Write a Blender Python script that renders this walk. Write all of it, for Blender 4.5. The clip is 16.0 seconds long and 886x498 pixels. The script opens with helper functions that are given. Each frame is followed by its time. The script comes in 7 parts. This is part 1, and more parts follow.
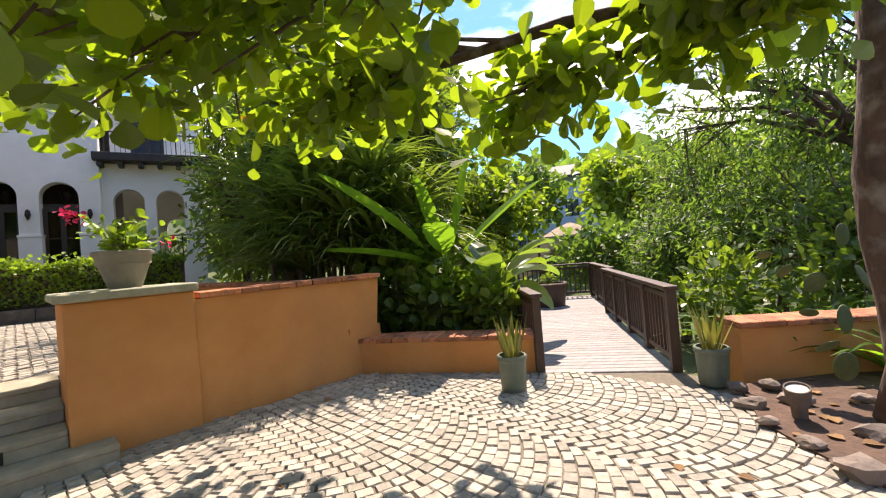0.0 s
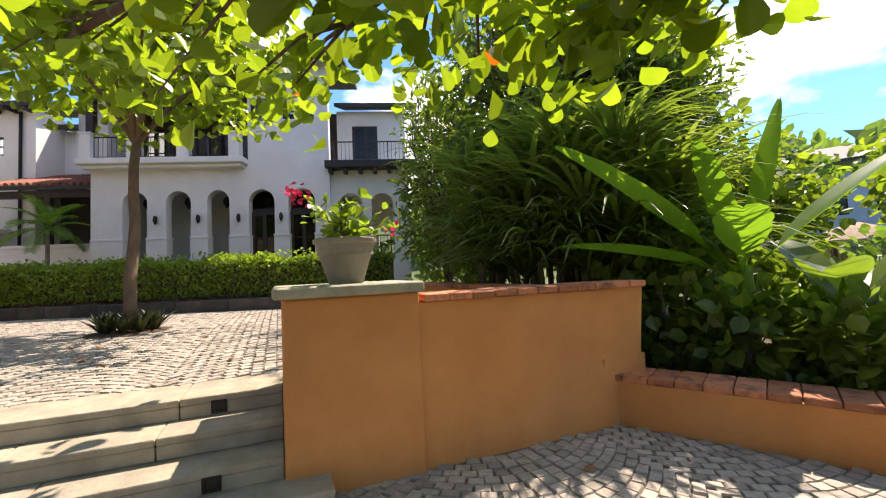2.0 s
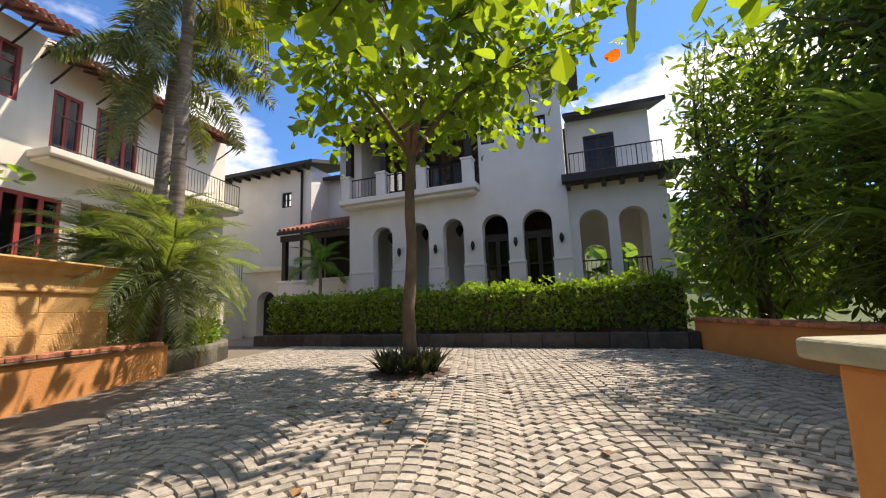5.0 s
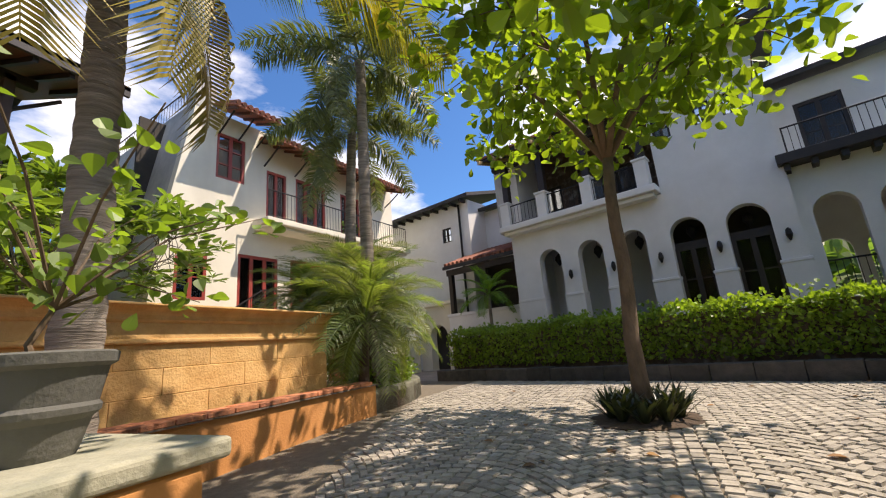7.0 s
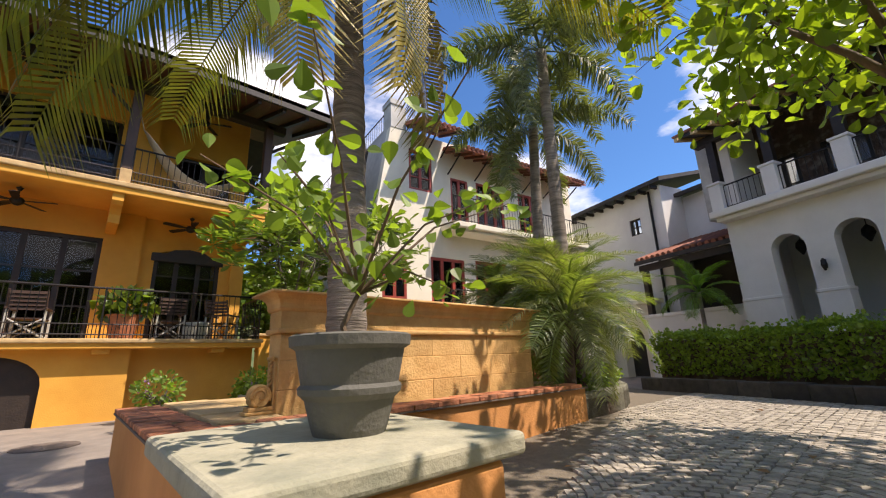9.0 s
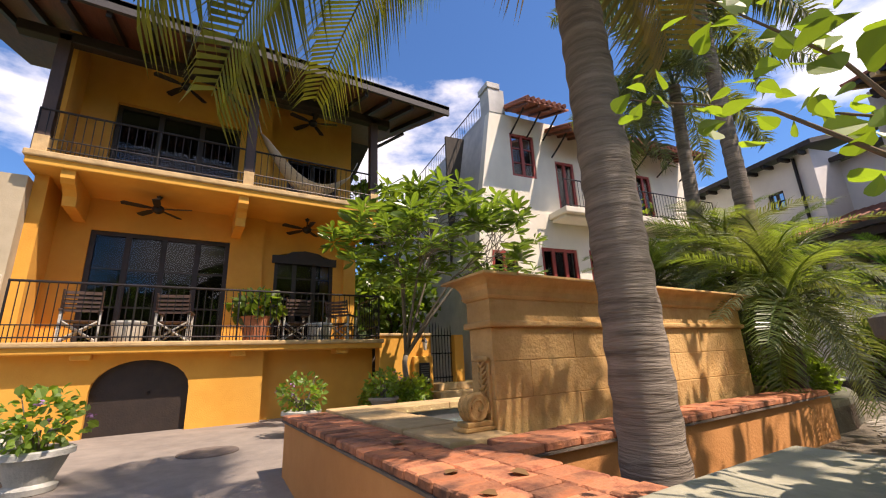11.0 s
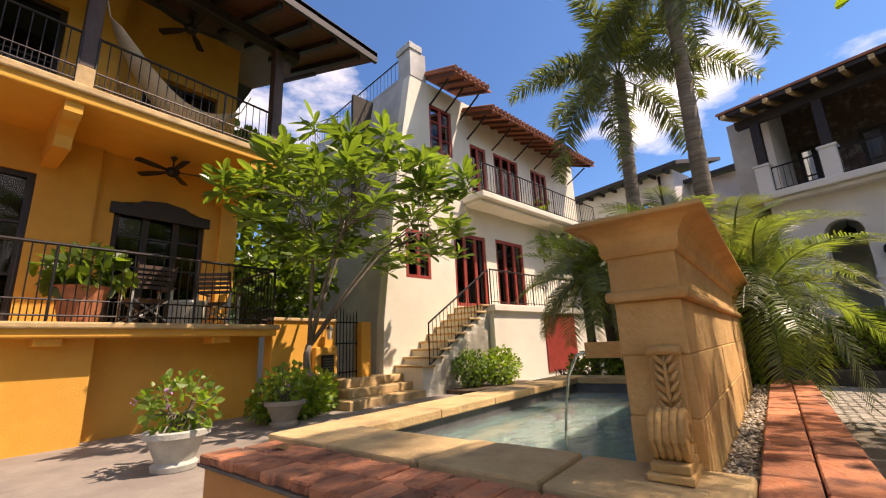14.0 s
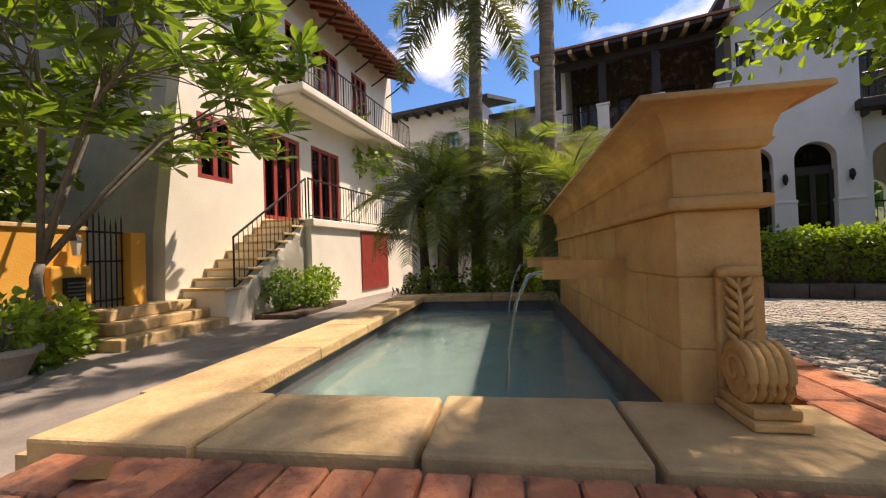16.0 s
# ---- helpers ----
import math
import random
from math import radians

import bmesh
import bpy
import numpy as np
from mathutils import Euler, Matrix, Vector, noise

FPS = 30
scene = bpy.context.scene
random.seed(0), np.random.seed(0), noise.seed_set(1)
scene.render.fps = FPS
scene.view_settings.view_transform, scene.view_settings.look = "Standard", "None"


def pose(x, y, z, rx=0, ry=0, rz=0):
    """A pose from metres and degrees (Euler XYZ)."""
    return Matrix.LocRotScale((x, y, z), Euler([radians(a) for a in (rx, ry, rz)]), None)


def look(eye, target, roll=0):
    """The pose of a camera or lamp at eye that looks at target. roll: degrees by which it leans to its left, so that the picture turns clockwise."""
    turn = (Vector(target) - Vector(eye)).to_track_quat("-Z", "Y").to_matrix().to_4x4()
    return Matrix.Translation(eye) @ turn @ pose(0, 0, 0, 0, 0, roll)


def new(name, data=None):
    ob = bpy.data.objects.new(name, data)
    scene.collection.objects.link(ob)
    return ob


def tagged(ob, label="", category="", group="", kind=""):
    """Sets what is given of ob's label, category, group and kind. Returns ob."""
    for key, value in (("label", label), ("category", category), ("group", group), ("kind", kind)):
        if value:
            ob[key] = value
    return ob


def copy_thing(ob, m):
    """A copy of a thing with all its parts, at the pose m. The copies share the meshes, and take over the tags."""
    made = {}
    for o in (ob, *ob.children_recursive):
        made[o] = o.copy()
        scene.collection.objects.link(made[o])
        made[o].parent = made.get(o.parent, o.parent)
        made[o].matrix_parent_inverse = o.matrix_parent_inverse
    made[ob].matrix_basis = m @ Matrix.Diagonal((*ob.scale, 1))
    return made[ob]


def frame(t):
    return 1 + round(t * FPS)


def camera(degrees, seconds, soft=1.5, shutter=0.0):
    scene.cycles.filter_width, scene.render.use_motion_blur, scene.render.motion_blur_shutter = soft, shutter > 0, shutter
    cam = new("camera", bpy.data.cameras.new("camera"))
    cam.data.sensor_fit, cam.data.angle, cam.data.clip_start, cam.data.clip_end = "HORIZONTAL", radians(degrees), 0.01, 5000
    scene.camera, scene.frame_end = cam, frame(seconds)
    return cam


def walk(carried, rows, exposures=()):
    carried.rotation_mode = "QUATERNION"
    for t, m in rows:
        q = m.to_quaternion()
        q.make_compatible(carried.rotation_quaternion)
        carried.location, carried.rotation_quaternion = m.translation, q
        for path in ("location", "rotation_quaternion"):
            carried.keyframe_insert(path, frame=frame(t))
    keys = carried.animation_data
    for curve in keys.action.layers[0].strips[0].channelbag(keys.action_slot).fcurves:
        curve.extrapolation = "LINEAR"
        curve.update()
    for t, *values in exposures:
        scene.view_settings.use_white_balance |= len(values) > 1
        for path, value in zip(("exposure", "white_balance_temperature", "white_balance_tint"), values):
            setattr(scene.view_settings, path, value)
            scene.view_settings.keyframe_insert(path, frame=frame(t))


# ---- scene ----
cam = camera(94.4, 16.0, soft=1.15)
METRES, EYE, TILT, LEAN, TURN = 10.8, 1.5, 0.0, 0.0, 43.6
ROWS = [
    (0.0, 0.0, 0.0, 0.0, 0.06, 0.75, 4.55),
    (0.5, -0.0169, 0.0337, 0.0005, 6.03, 1.68, 4.88),
    (1.0, -0.042, 0.0641, 0.0016, 11.42, 2.17, 4.24),
    (1.5, -0.0657, 0.1004, -0.0009, 17.5, 2.59, 3.27),
    (2.0, -0.0953, 0.1223, -0.0012, 24.61, 3.05, 2.52),
    (2.5, -0.13, 0.1377, 0.0018, 32.88, 3.67, 2.03),
    (3.0, -0.168, 0.1558, 0.002, 41.95, 4.6, 2.05),
    (3.5, -0.2082, 0.1602, 0.0022, 47.92, 6.06, 1.82),
    (6.0, -0.3736, 0.1752, 0.0119, 53.87, 10.98, 2.58),
    (6.5, -0.3897, 0.1647, 0.0146, 62.3, 11.82, 3.84),
    (7.0, -0.3987, 0.1525, 0.0174, 71.86, 13.37, 4.76),
    (7.5, -0.4071, 0.1485, 0.0196, 80.61, 15.31, 4.5),
    (8.0, -0.4137, 0.1495, 0.0196, 86.17, 15.88, 3.26),
    (8.5, -0.4227, 0.142, 0.0164, 90.53, 15.34, 2.34),
    (9.0, -0.427, 0.1144, 0.0169, 95.23, 14.87, 1.94),
    (9.5, -0.4364, 0.0828, 0.0169, 101.28, 14.77, 1.77),
    (10.0, -0.4538, 0.0476, 0.0188, 107.68, 15.27, 1.58),
    (12.5, -0.5496, -0.0972, 0.0232, 97.37, 15.35, 3.28),
    (13.0, -0.5709, -0.13, 0.026, 94.47, 15.5, 2.81),
    (13.5, -0.5862, -0.1514, 0.0294, 90.36, 14.95, 2.49),
    (14.0, -0.6112, -0.1651, 0.0268, 84.91, 13.22, 2.35),
    (14.5, -0.6365, -0.1806, 0.0235, 77.75, 9.95, 2.07),
    (15.0, -0.6564, -0.2006, 0.0227, 70.05, 6.4, 1.85),
    (15.5, -0.6877, -0.2097, 0.0196, 61.98, 3.05, 1.81),
    (16.0, -0.716, -0.2152, 0.0295, 55.68, 0.96, 2.0),
]
walk(cam, [(t, pose(0, 0, EYE, TILT, LEAN, TURN) @ pose(METRES * x, METRES * y, METRES * z, 90 + pitch, roll, yaw)) for t, x, y, z, yaw, pitch, roll in ROWS],
     exposures=[(0.0, 1.0, 7350, 21), (2.0, 0.98, 7350, 22), (3.5, 0.74, 7250, 21), (7.0, 0.42, 7250, 18), (10.0, 0.42, 7200, 21), (13.0, 0.5, 8150, 25), (16.0, 0.38, 7750, 23)])

# ---- world, sun ----
SUN_AZ = Vector((-0.51, 0.86, 0)).normalized()
SUN_EL = radians(58)
world = bpy.data.worlds.new("sky")
scene.world = world
world.use_nodes = True
wn, wl = world.node_tree.nodes, world.node_tree.links
sky = wn.new("ShaderNodeTexSky")
sky.sky_type = "NISHITA"
sky.sun_disc = False
sky.sun_elevation = SUN_EL
sky.sun_rotation = math.atan2(SUN_AZ.x, SUN_AZ.y)
sky.air_density, sky.dust_density, sky.ozone_density = 1.0, 0.4, 2.5
tc = wn.new("ShaderNodeTexCoord")
mp = wn.new("ShaderNodeMapping")
mp.inputs["Scale"].default_value = (1, 1, 2.4)
mp.inputs["Location"].default_value = (0.35, 0.1, 0.2)
mp.inputs["Rotation"].default_value = (0, 0, radians(100))
cn = wn.new("ShaderNodeTexNoise")
cn.inputs["Scale"].default_value, cn.inputs["Detail"].default_value, cn.inputs["Roughness"].default_value = 1.7, 10, 0.55
cr = wn.new("ShaderNodeValToRGB")
cr.color_ramp.elements[0].position, cr.color_ramp.elements[1].position = 0.495, 0.61
cm = wn.new("ShaderNodeMix")
cm.data_type = "RGBA"
cm.inputs[7].default_value = (8.5, 8.7, 9.0, 1)
tint = wn.new("ShaderNodeMix")
tint.data_type, tint.blend_type = "RGBA", "MULTIPLY"
tint.inputs[0].default_value = 1.0
tint.inputs[7].default_value = (0.42, 0.76, 1.08, 1)
wl.new(tc.outputs["Generated"], mp.inputs[0])
wl.new(mp.outputs[0], cn.inputs["Vector"])
wl.new(cn.outputs[0], cr.inputs[0])
wl.new(cr.outputs[0], cm.inputs[0])
wl.new(sky.outputs[0], tint.inputs[6])
wl.new(tint.outputs[2], cm.inputs[6])
wl.new(cm.outputs[2], wn["Background"].inputs[0])
wn["Background"].inputs[1].default_value = 0.148
sun_data = bpy.data.lights.new("sun", "SUN")
sun_data.energy, sun_data.angle, sun_data.color = 5.0, radians(0.6), (1.0, 0.94, 0.84)
sun = new("sun", sun_data)
sun.matrix_world = look(SUN_AZ * 30 + Vector((0, 0, 30 * math.tan(SUN_EL))), (0, 0, 0))


# ---- materials ----
def mat(name, c1, c2=None, scale=3.0, rough=0.85, bump=0.15, bscale=60.0, metal=0.0, c3=None, rand=0.0, island=False, spec=0.5, stretch=(1, 1, 1), stain=None):
    m = bpy.data.materials.new(name)
    m.use_nodes = True
    n, l = m.node_tree.nodes, m.node_tree.links
    p = n["Principled BSDF"]
    p.inputs["Roughness"].default_value, p.inputs["Metallic"].default_value = rough, metal
    p.inputs["Specular IOR Level"].default_value = spec
    geo = n.new("ShaderNodeNewGeometry")
    mapping = n.new("ShaderNodeMapping")
    mapping.inputs["Scale"].default_value = stretch
    l.new(geo.outputs["Position"], mapping.inputs[0])
    noise1 = n.new("ShaderNodeTexNoise")
    noise1.inputs["Scale"].default_value, noise1.inputs["Detail"].default_value, noise1.inputs["Roughness"].default_value = scale, 8, 0.65
    l.new(mapping.outputs[0], noise1.inputs["Vector"])
    ramp = n.new("ShaderNodeValToRGB")
    ramp.color_ramp.elements[0].position, ramp.color_ramp.elements[1].position = 0.33, 0.68
    ramp.color_ramp.elements[0].color = (*c1, 1)
    ramp.color_ramp.elements[1].color = (*(c2 or c1), 1)
    if c3:
        e = ramp.color_ramp.elements.new(0.5)
        e.color = (*c3, 1)
    l.new(noise1.outputs[0], ramp.inputs[0])
    col = ramp.outputs[0]
    if stain:
        big = n.new("ShaderNodeTexNoise")
        big.inputs["Scale"].default_value, big.inputs["Detail"].default_value = stain[1], 6
        m2 = n.new("ShaderNodeMapping")
        m2.inputs["Scale"].default_value = (1, 1, stain[2])
        l.new(geo.outputs["Position"], m2.inputs[0])
        l.new(m2.outputs[0], big.inputs["Vector"])
        r2 = n.new("ShaderNodeValToRGB")
        r2.color_ramp.elements[0].position, r2.color_ramp.elements[1].position = 0.52, 0.75
        r2.color_ramp.elements[1].color = (stain[3], stain[3], stain[3], 1)
        l.new(big.outputs[0], r2.inputs[0])
        mx = n.new("ShaderNodeMix")
        mx.data_type = "RGBA"
        mx.inputs[7].default_value = (*stain[0], 1)
        l.new(r2.outputs[0], mx.inputs[0])
        l.new(col, mx.inputs[6])
        col = mx.outputs[2]
    if rand:
        hs = n.new("ShaderNodeHueSaturation")
        mr = n.new("ShaderNodeMapRange")
        mr.inputs["To Min"].default_value, mr.inputs["To Max"].default_value = 1 - rand, 1 + rand
        if island:
            l.new(geo.outputs["Random Per Island"], mr.inputs[0])
        else:
            l.new(n.new("ShaderNodeObjectInfo").outputs["Random"], mr.inputs[0])
        l.new(mr.outputs[0], hs.inputs["Value"])
        l.new(col, hs.inputs["Color"])
        col = hs.outputs[0]
    l.new(col, p.inputs["Base Color"])
    if bump:
        nb = n.new("ShaderNodeTexNoise")
        nb.inputs["Scale"].default_value, nb.inputs["Detail"].default_value = bscale, 6
        l.new(mapping.outputs[0], nb.inputs["Vector"])
        bp = n.new("ShaderNodeBump")
        bp.inputs["Strength"].default_value, bp.inputs["Distance"].default_value = bump, 0.02
        l.new(nb.outputs[0], bp.inputs["Height"])
        l.new(bp.outputs[0], p.inputs["Normal"])
    return m


def leaf_mat(name, c1, c2, trans=0.45, rough=0.4, tcol=None):
    m = mat(name, c1, c2, 1.5, rough, 0.0, rand=0.35, island=True)
    n, l = m.node_tree.nodes, m.node_tree.links
    p = n["Principled BSDF"]
    src = p.inputs["Base Color"].links[0].from_socket
    t = n.new("ShaderNodeBsdfTranslucent")
    mix = n.new("ShaderNodeMix")
    mix.data_type, mix.blend_type = "RGBA", "MULTIPLY"
    mix.inputs[0].default_value = 1.0
    mix.inputs[7].default_value = (*(tcol or (2.6, 2.5, 0.7)), 1)
    l.new(src, mix.inputs[6])
    l.new(mix.outputs[2], t.inputs[0])
    ms = n.new("ShaderNodeMixShader")
    ms.inputs[0].default_value = trans
    l.new(p.outputs[0], ms.inputs[1])
    l.new(t.outputs[0], ms.inputs[2])
    l.new(ms.outputs[0], n["Material Output"].inputs[0])
    return m


ORANGE = mat("orange stucco", (0.66, 0.30, 0.10), (0.56, 0.235, 0.07), 1.6, 0.9, 0.25, 45, stain=((0.42, 0.2, 0.09), 0.9, 0.5, 0.5))
YELLOW = mat("ochre yellow stucco", (0.74, 0.375, 0.06), (0.64, 0.30, 0.042), 1.2, 0.9, 0.2, 45, stain=((0.5, 0.28, 0.08), 0.6, 0.35, 0.4))
CREAM = mat("cream stucco", (0.80, 0.75, 0.62), (0.72, 0.67, 0.55), 1.2, 0.9, 0.2, 45, stain=((0.5, 0.46, 0.38), 0.7, 0.3, 0.4))
GREYW = mat("weathered and shaded white stucco", (0.62, 0.60, 0.55), (0.36, 0.35, 0.33), 0.9, 0.92, 0.2, 45, stain=((0.22, 0.22, 0.21), 0.7, 0.25, 0.6))
WHITE = mat("white stucco", (0.78, 0.77, 0.75), (0.69, 0.68, 0.66), 1.1, 0.9, 0.22, 40, stain=((0.5, 0.49, 0.46), 0.6, 0.3, 0.35))
CAPST = mat("pale cap stone", (0.43, 0.405, 0.30), (0.30, 0.29, 0.21), 5, 0.88, 0.35, 35, stain=((0.2, 0.22, 0.17), 2.5, 1, 0.6))
STEPST = mat("worn step stone", (0.42, 0.37, 0.27), (0.28, 0.245, 0.18), 4, 0.9, 0.4, 30, stain=((0.16, 0.155, 0.13), 1.8, 1, 0.6))
SAND = mat("carved sandstone", (0.68, 0.43, 0.175), (0.52, 0.295, 0.10), 4, 0.88, 0.5, 40, stain=((0.24, 0.13, 0.06), 2.2, 0.5, 0.6), rand=0.1)
COPING = mat("sandstone coping", (0.62, 0.435, 0.215), (0.46, 0.30, 0.135), 5, 0.8, 0.4, 40, stain=((0.2, 0.14, 0.08), 2.8, 1, 0.65), rand=0.12)
BRICK = mat("red clay brick", (0.56, 0.185, 0.08), (0.34, 0.10, 0.05), 9, 0.88, 0.6, 40, c3=(0.50, 0.20, 0.10), rand=0.35, stain=((0.06, 0.045, 0.035), 4.5, 1, 0.85))
MORTAR = mat("mortar", (0.20, 0.16, 0.12), (0.13, 0.1, 0.08), 10, 0.95, 0.4, 60)
SETT = mat("stone sett", (0.42, 0.375, 0.305), (0.27, 0.24, 0.195), 14, 0.85, 0.5, 45, rand=0.24, island=True)
SETTP = mat("stone sett piece", (0.42, 0.375, 0.305), (0.27, 0.24, 0.195), 14, 0.85, 0.5, 45, rand=0.24)
JOINT = mat("sandy joint", (0.2, 0.165, 0.12), (0.13, 0.11, 0.08), 12, 0.95, 0.5, 50)
PAVE = mat("yard concrete", (0.31, 0.265, 0.22), (0.2, 0.17, 0.145), 2.2, 0.9, 0.3, 40, stain=((0.2, 0.17, 0.15), 1.0, 1, 0.6))
SOIL = mat("soil", (0.10, 0.065, 0.04), (0.05, 0.034, 0.022), 8, 0.95, 0.8, 20)
GROUND = mat("grass and earth", (0.055, 0.095, 0.025), (0.10, 0.11, 0.04), 0.6, 0.95, 0.5, 4)
ROCK = mat("garden rock", (0.25, 0.195, 0.16), (0.14, 0.11, 0.09), 6, 0.9, 0.6, 18, rand=0.25)
DARKST = mat("dark basalt kerb", (0.085, 0.075, 0.068), (0.04, 0.036, 0.034), 5, 0.85, 0.5, 25, rand=0.3)
CURVEST = mat("mossy planter stone", (0.25, 0.24, 0.18), (0.12, 0.12, 0.085), 5, 0.9, 0.5, 25, rand=0.15)
DECK = mat("grey deck board", (0.33, 0.305, 0.29), (0.25, 0.225, 0.21), 5, 0.8, 0.25, 30, rand=0.12, stretch=(3, 0.6, 1))
RAILW = mat("dark brown timber", (0.085, 0.045, 0.03), (0.045, 0.025, 0.018), 5, 0.6, 0.25, 30, stretch=(1, 1, 0.3))
DARKW = mat("dark stained wood", (0.032, 0.02, 0.014), (0.018, 0.012, 0.009), 5, 0.55, 0.2, 30)
SOFFIT = mat("red brown soffit boards", (0.16, 0.055, 0.03), (0.09, 0.032, 0.018), 4, 0.6, 0.2, 30, stretch=(6, 0.5, 1))
SOFFIT2 = mat("orange brown soffit boards", (0.40, 0.13, 0.06), (0.27, 0.08, 0.04), 4, 0.65, 0.2, 30, stretch=(6, 0.5, 1))
REDW = mat("red painted wood", (0.36, 0.05, 0.032), (0.24, 0.033, 0.022), 4, 0.5, 0.15, 40)
TILE = mat("clay roof tile", (0.36, 0.13, 0.075), (0.2, 0.08, 0.055), 3, 0.85, 0.4, 25, rand=0.25)
ROOFD = mat("dark roof edge", (0.05, 0.043, 0.04), (0.028, 0.025, 0.024), 4, 0.7, 0.2, 30)
IRON = mat("black iron", (0.022, 0.02, 0.02), (0.035, 0.03, 0.028), 20, 0.45, 0.1, 60, metal=0.6)
POTGREY = mat("grey clay pot", (0.30, 0.27, 0.22), (0.21, 0.19, 0.155), 6, 0.85, 0.3, 40, stain=((0.4, 0.37, 0.31), 3, 1, 0.5))
POTDARK = mat("dark grey pot", (0.13, 0.128, 0.112), (0.08, 0.078, 0.07), 6, 0.8, 0.3, 40, stain=((0.17, 0.165, 0.14), 3, 1, 0.6))
POTGREEN = mat("green glazed pot", (0.13, 0.16, 0.115), (0.09, 0.115, 0.085), 6, 0.45, 0.15, 40)
POTWHITE = mat("whitewashed planter", (0.52, 0.51, 0.46), (0.34, 0.34, 0.30), 5, 0.85, 0.3, 40)
TERRA = mat("terracotta", (0.55, 0.2, 0.09), (0.45, 0.15, 0.07), 5, 0.85, 0.25, 40)
BARK = mat("brown bark", (0.20, 0.135, 0.085), (0.10, 0.07, 0.045), 9, 0.9, 0.8, 25, stretch=(1, 1, 0.4))
BARKD = mat("dark bark and porch shade", (0.13, 0.08, 0.06), (0.06, 0.04, 0.03), 9, 0.9, 0.8, 25, stretch=(1, 1, 0.4), stain=((0.34, 0.3, 0.26), 5, 1, 0.7))
BARKG = mat("grey smooth bark", (0.22, 0.19, 0.15), (0.13, 0.11, 0.085), 9, 0.9, 0.5, 25)
PALMB = mat("ringed palm bark", (0.31, 0.26, 0.21), (0.105, 0.085, 0.068), 4, 0.9, 0.7, 14, stretch=(0.5, 0.5, 5), stain=((0.42, 0.37, 0.31), 2, 3, 0.5))
FABRIC = mat("cream cloth", (0.62, 0.56, 0.45), (0.5, 0.45, 0.36), 20, 0.95, 0.3, 80)
GRAVEL = mat("pale gravel", (0.52, 0.47, 0.38), (0.3, 0.26, 0.2), 14, 0.9, 0.4, 40, rand=0.35, island=True)
POOLT = mat("dark pool tile", (0.13, 0.13, 0.13), (0.07, 0.07, 0.072), 4, 0.5, 0.15, 30)
POOLB = mat("pale pool floor", (0.42, 0.53, 0.47), (0.33, 0.44, 0.39), 1.5, 0.6, 0.1, 20)
CREAM_SHADE = mat("weathered cream stucco with shade", (0.5, 0.42, 0.29), (0.4, 0.33, 0.22), 1.2, 0.9, 0.2, 45, stain=((0.28, 0.23, 0.16), 0.8, 0.3, 0.5))
BLUEW = mat("pale blue wall", (0.42, 0.52, 0.62), (0.36, 0.45, 0.55), 1, 0.9, 0.1, 20)
THATCH = mat("pale thatch roof", (0.42, 0.33, 0.22), (0.28, 0.2, 0.13), 4, 0.95, 0.6, 20)
# Shade of unlit rooms, put into a near-black wall colour.
ROOM_SHADE = mat("room shade wall", (0.07, 0.058, 0.046), (0.045, 0.037, 0.03), 2, 0.9, 0.1, 20)
LAMPG = mat("frosted lamp glass", (0.6, 0.55, 0.45), (0.5, 0.46, 0.4), 8, 0.3, 0.0)
PINK = leaf_mat("magenta bracts", (0.7, 0.04, 0.16), (0.55, 0.02, 0.12), 0.3, 0.5, (1.2, 1, 1))
LILAC = leaf_mat("lilac flower", (0.4, 0.2, 0.45), (0.5, 0.3, 0.5), 0.3, 0.5, (1.2, 1, 1))
ALMOND = leaf_mat("broad almond leaves", (0.10, 0.16, 0.02), (0.15, 0.205, 0.032), 0.52, 0.35, (2.8, 2.75, 0.7))
RUST = leaf_mat("rust leaf", (0.5, 0.12, 0.02), (0.45, 0.18, 0.02), 0.5, 0.5, (1.6, 1.2, 0.6))
DARKLEAF = leaf_mat("dark tree leaves", (0.075, 0.13, 0.03), (0.125, 0.185, 0.043), 0.48, 0.35, (2.4, 2.3, 0.7))
LIGHTLEAF = leaf_mat("light tree leaves", (0.11, 0.18, 0.03), (0.16, 0.22, 0.04), 0.45, 0.45)
FARLEAF = leaf_mat("feathery far leaves", (0.08, 0.135, 0.04), (0.125, 0.18, 0.05), 0.45, 0.5, (2.0, 2.2, 0.8))
STRAP = leaf_mat("strap leaves", (0.085, 0.14, 0.04), (0.13, 0.185, 0.055), 0.4, 0.35)
BANANA = leaf_mat("banana leaf", (0.07, 0.15, 0.025), (0.11, 0.21, 0.035), 0.5, 0.3)
FALLEN = leaf_mat("dry brown leaves", (0.2, 0.1, 0.04), (0.3, 0.17, 0.06), 0.1, 0.8, (1.2, 1, 0.7))
AGAVE = leaf_mat("dark bromeliad leaves", (0.022, 0.032, 0.016), (0.04, 0.05, 0.025), 0.12, 0.4)
HEDGEL = leaf_mat("hedge leaves", (0.12, 0.195, 0.03), (0.2, 0.285, 0.05), 0.4, 0.4, (2.2, 2.2, 0.6))
SHRUBL = leaf_mat("shrub leaves", (0.12, 0.2, 0.035), (0.17, 0.26, 0.05), 0.4, 0.45)
PLUML = leaf_mat("frangipani leaves", (0.085, 0.145, 0.035), (0.13, 0.195, 0.05), 0.4, 0.3)
PALML = leaf_mat("palm leaflets", (0.10, 0.155, 0.045), (0.16, 0.21, 0.075), 0.4, 0.35)
PALMDRY = leaf_mat("grey green palm leaflets", (0.085, 0.115, 0.052), (0.14, 0.16, 0.085), 0.35, 0.45)
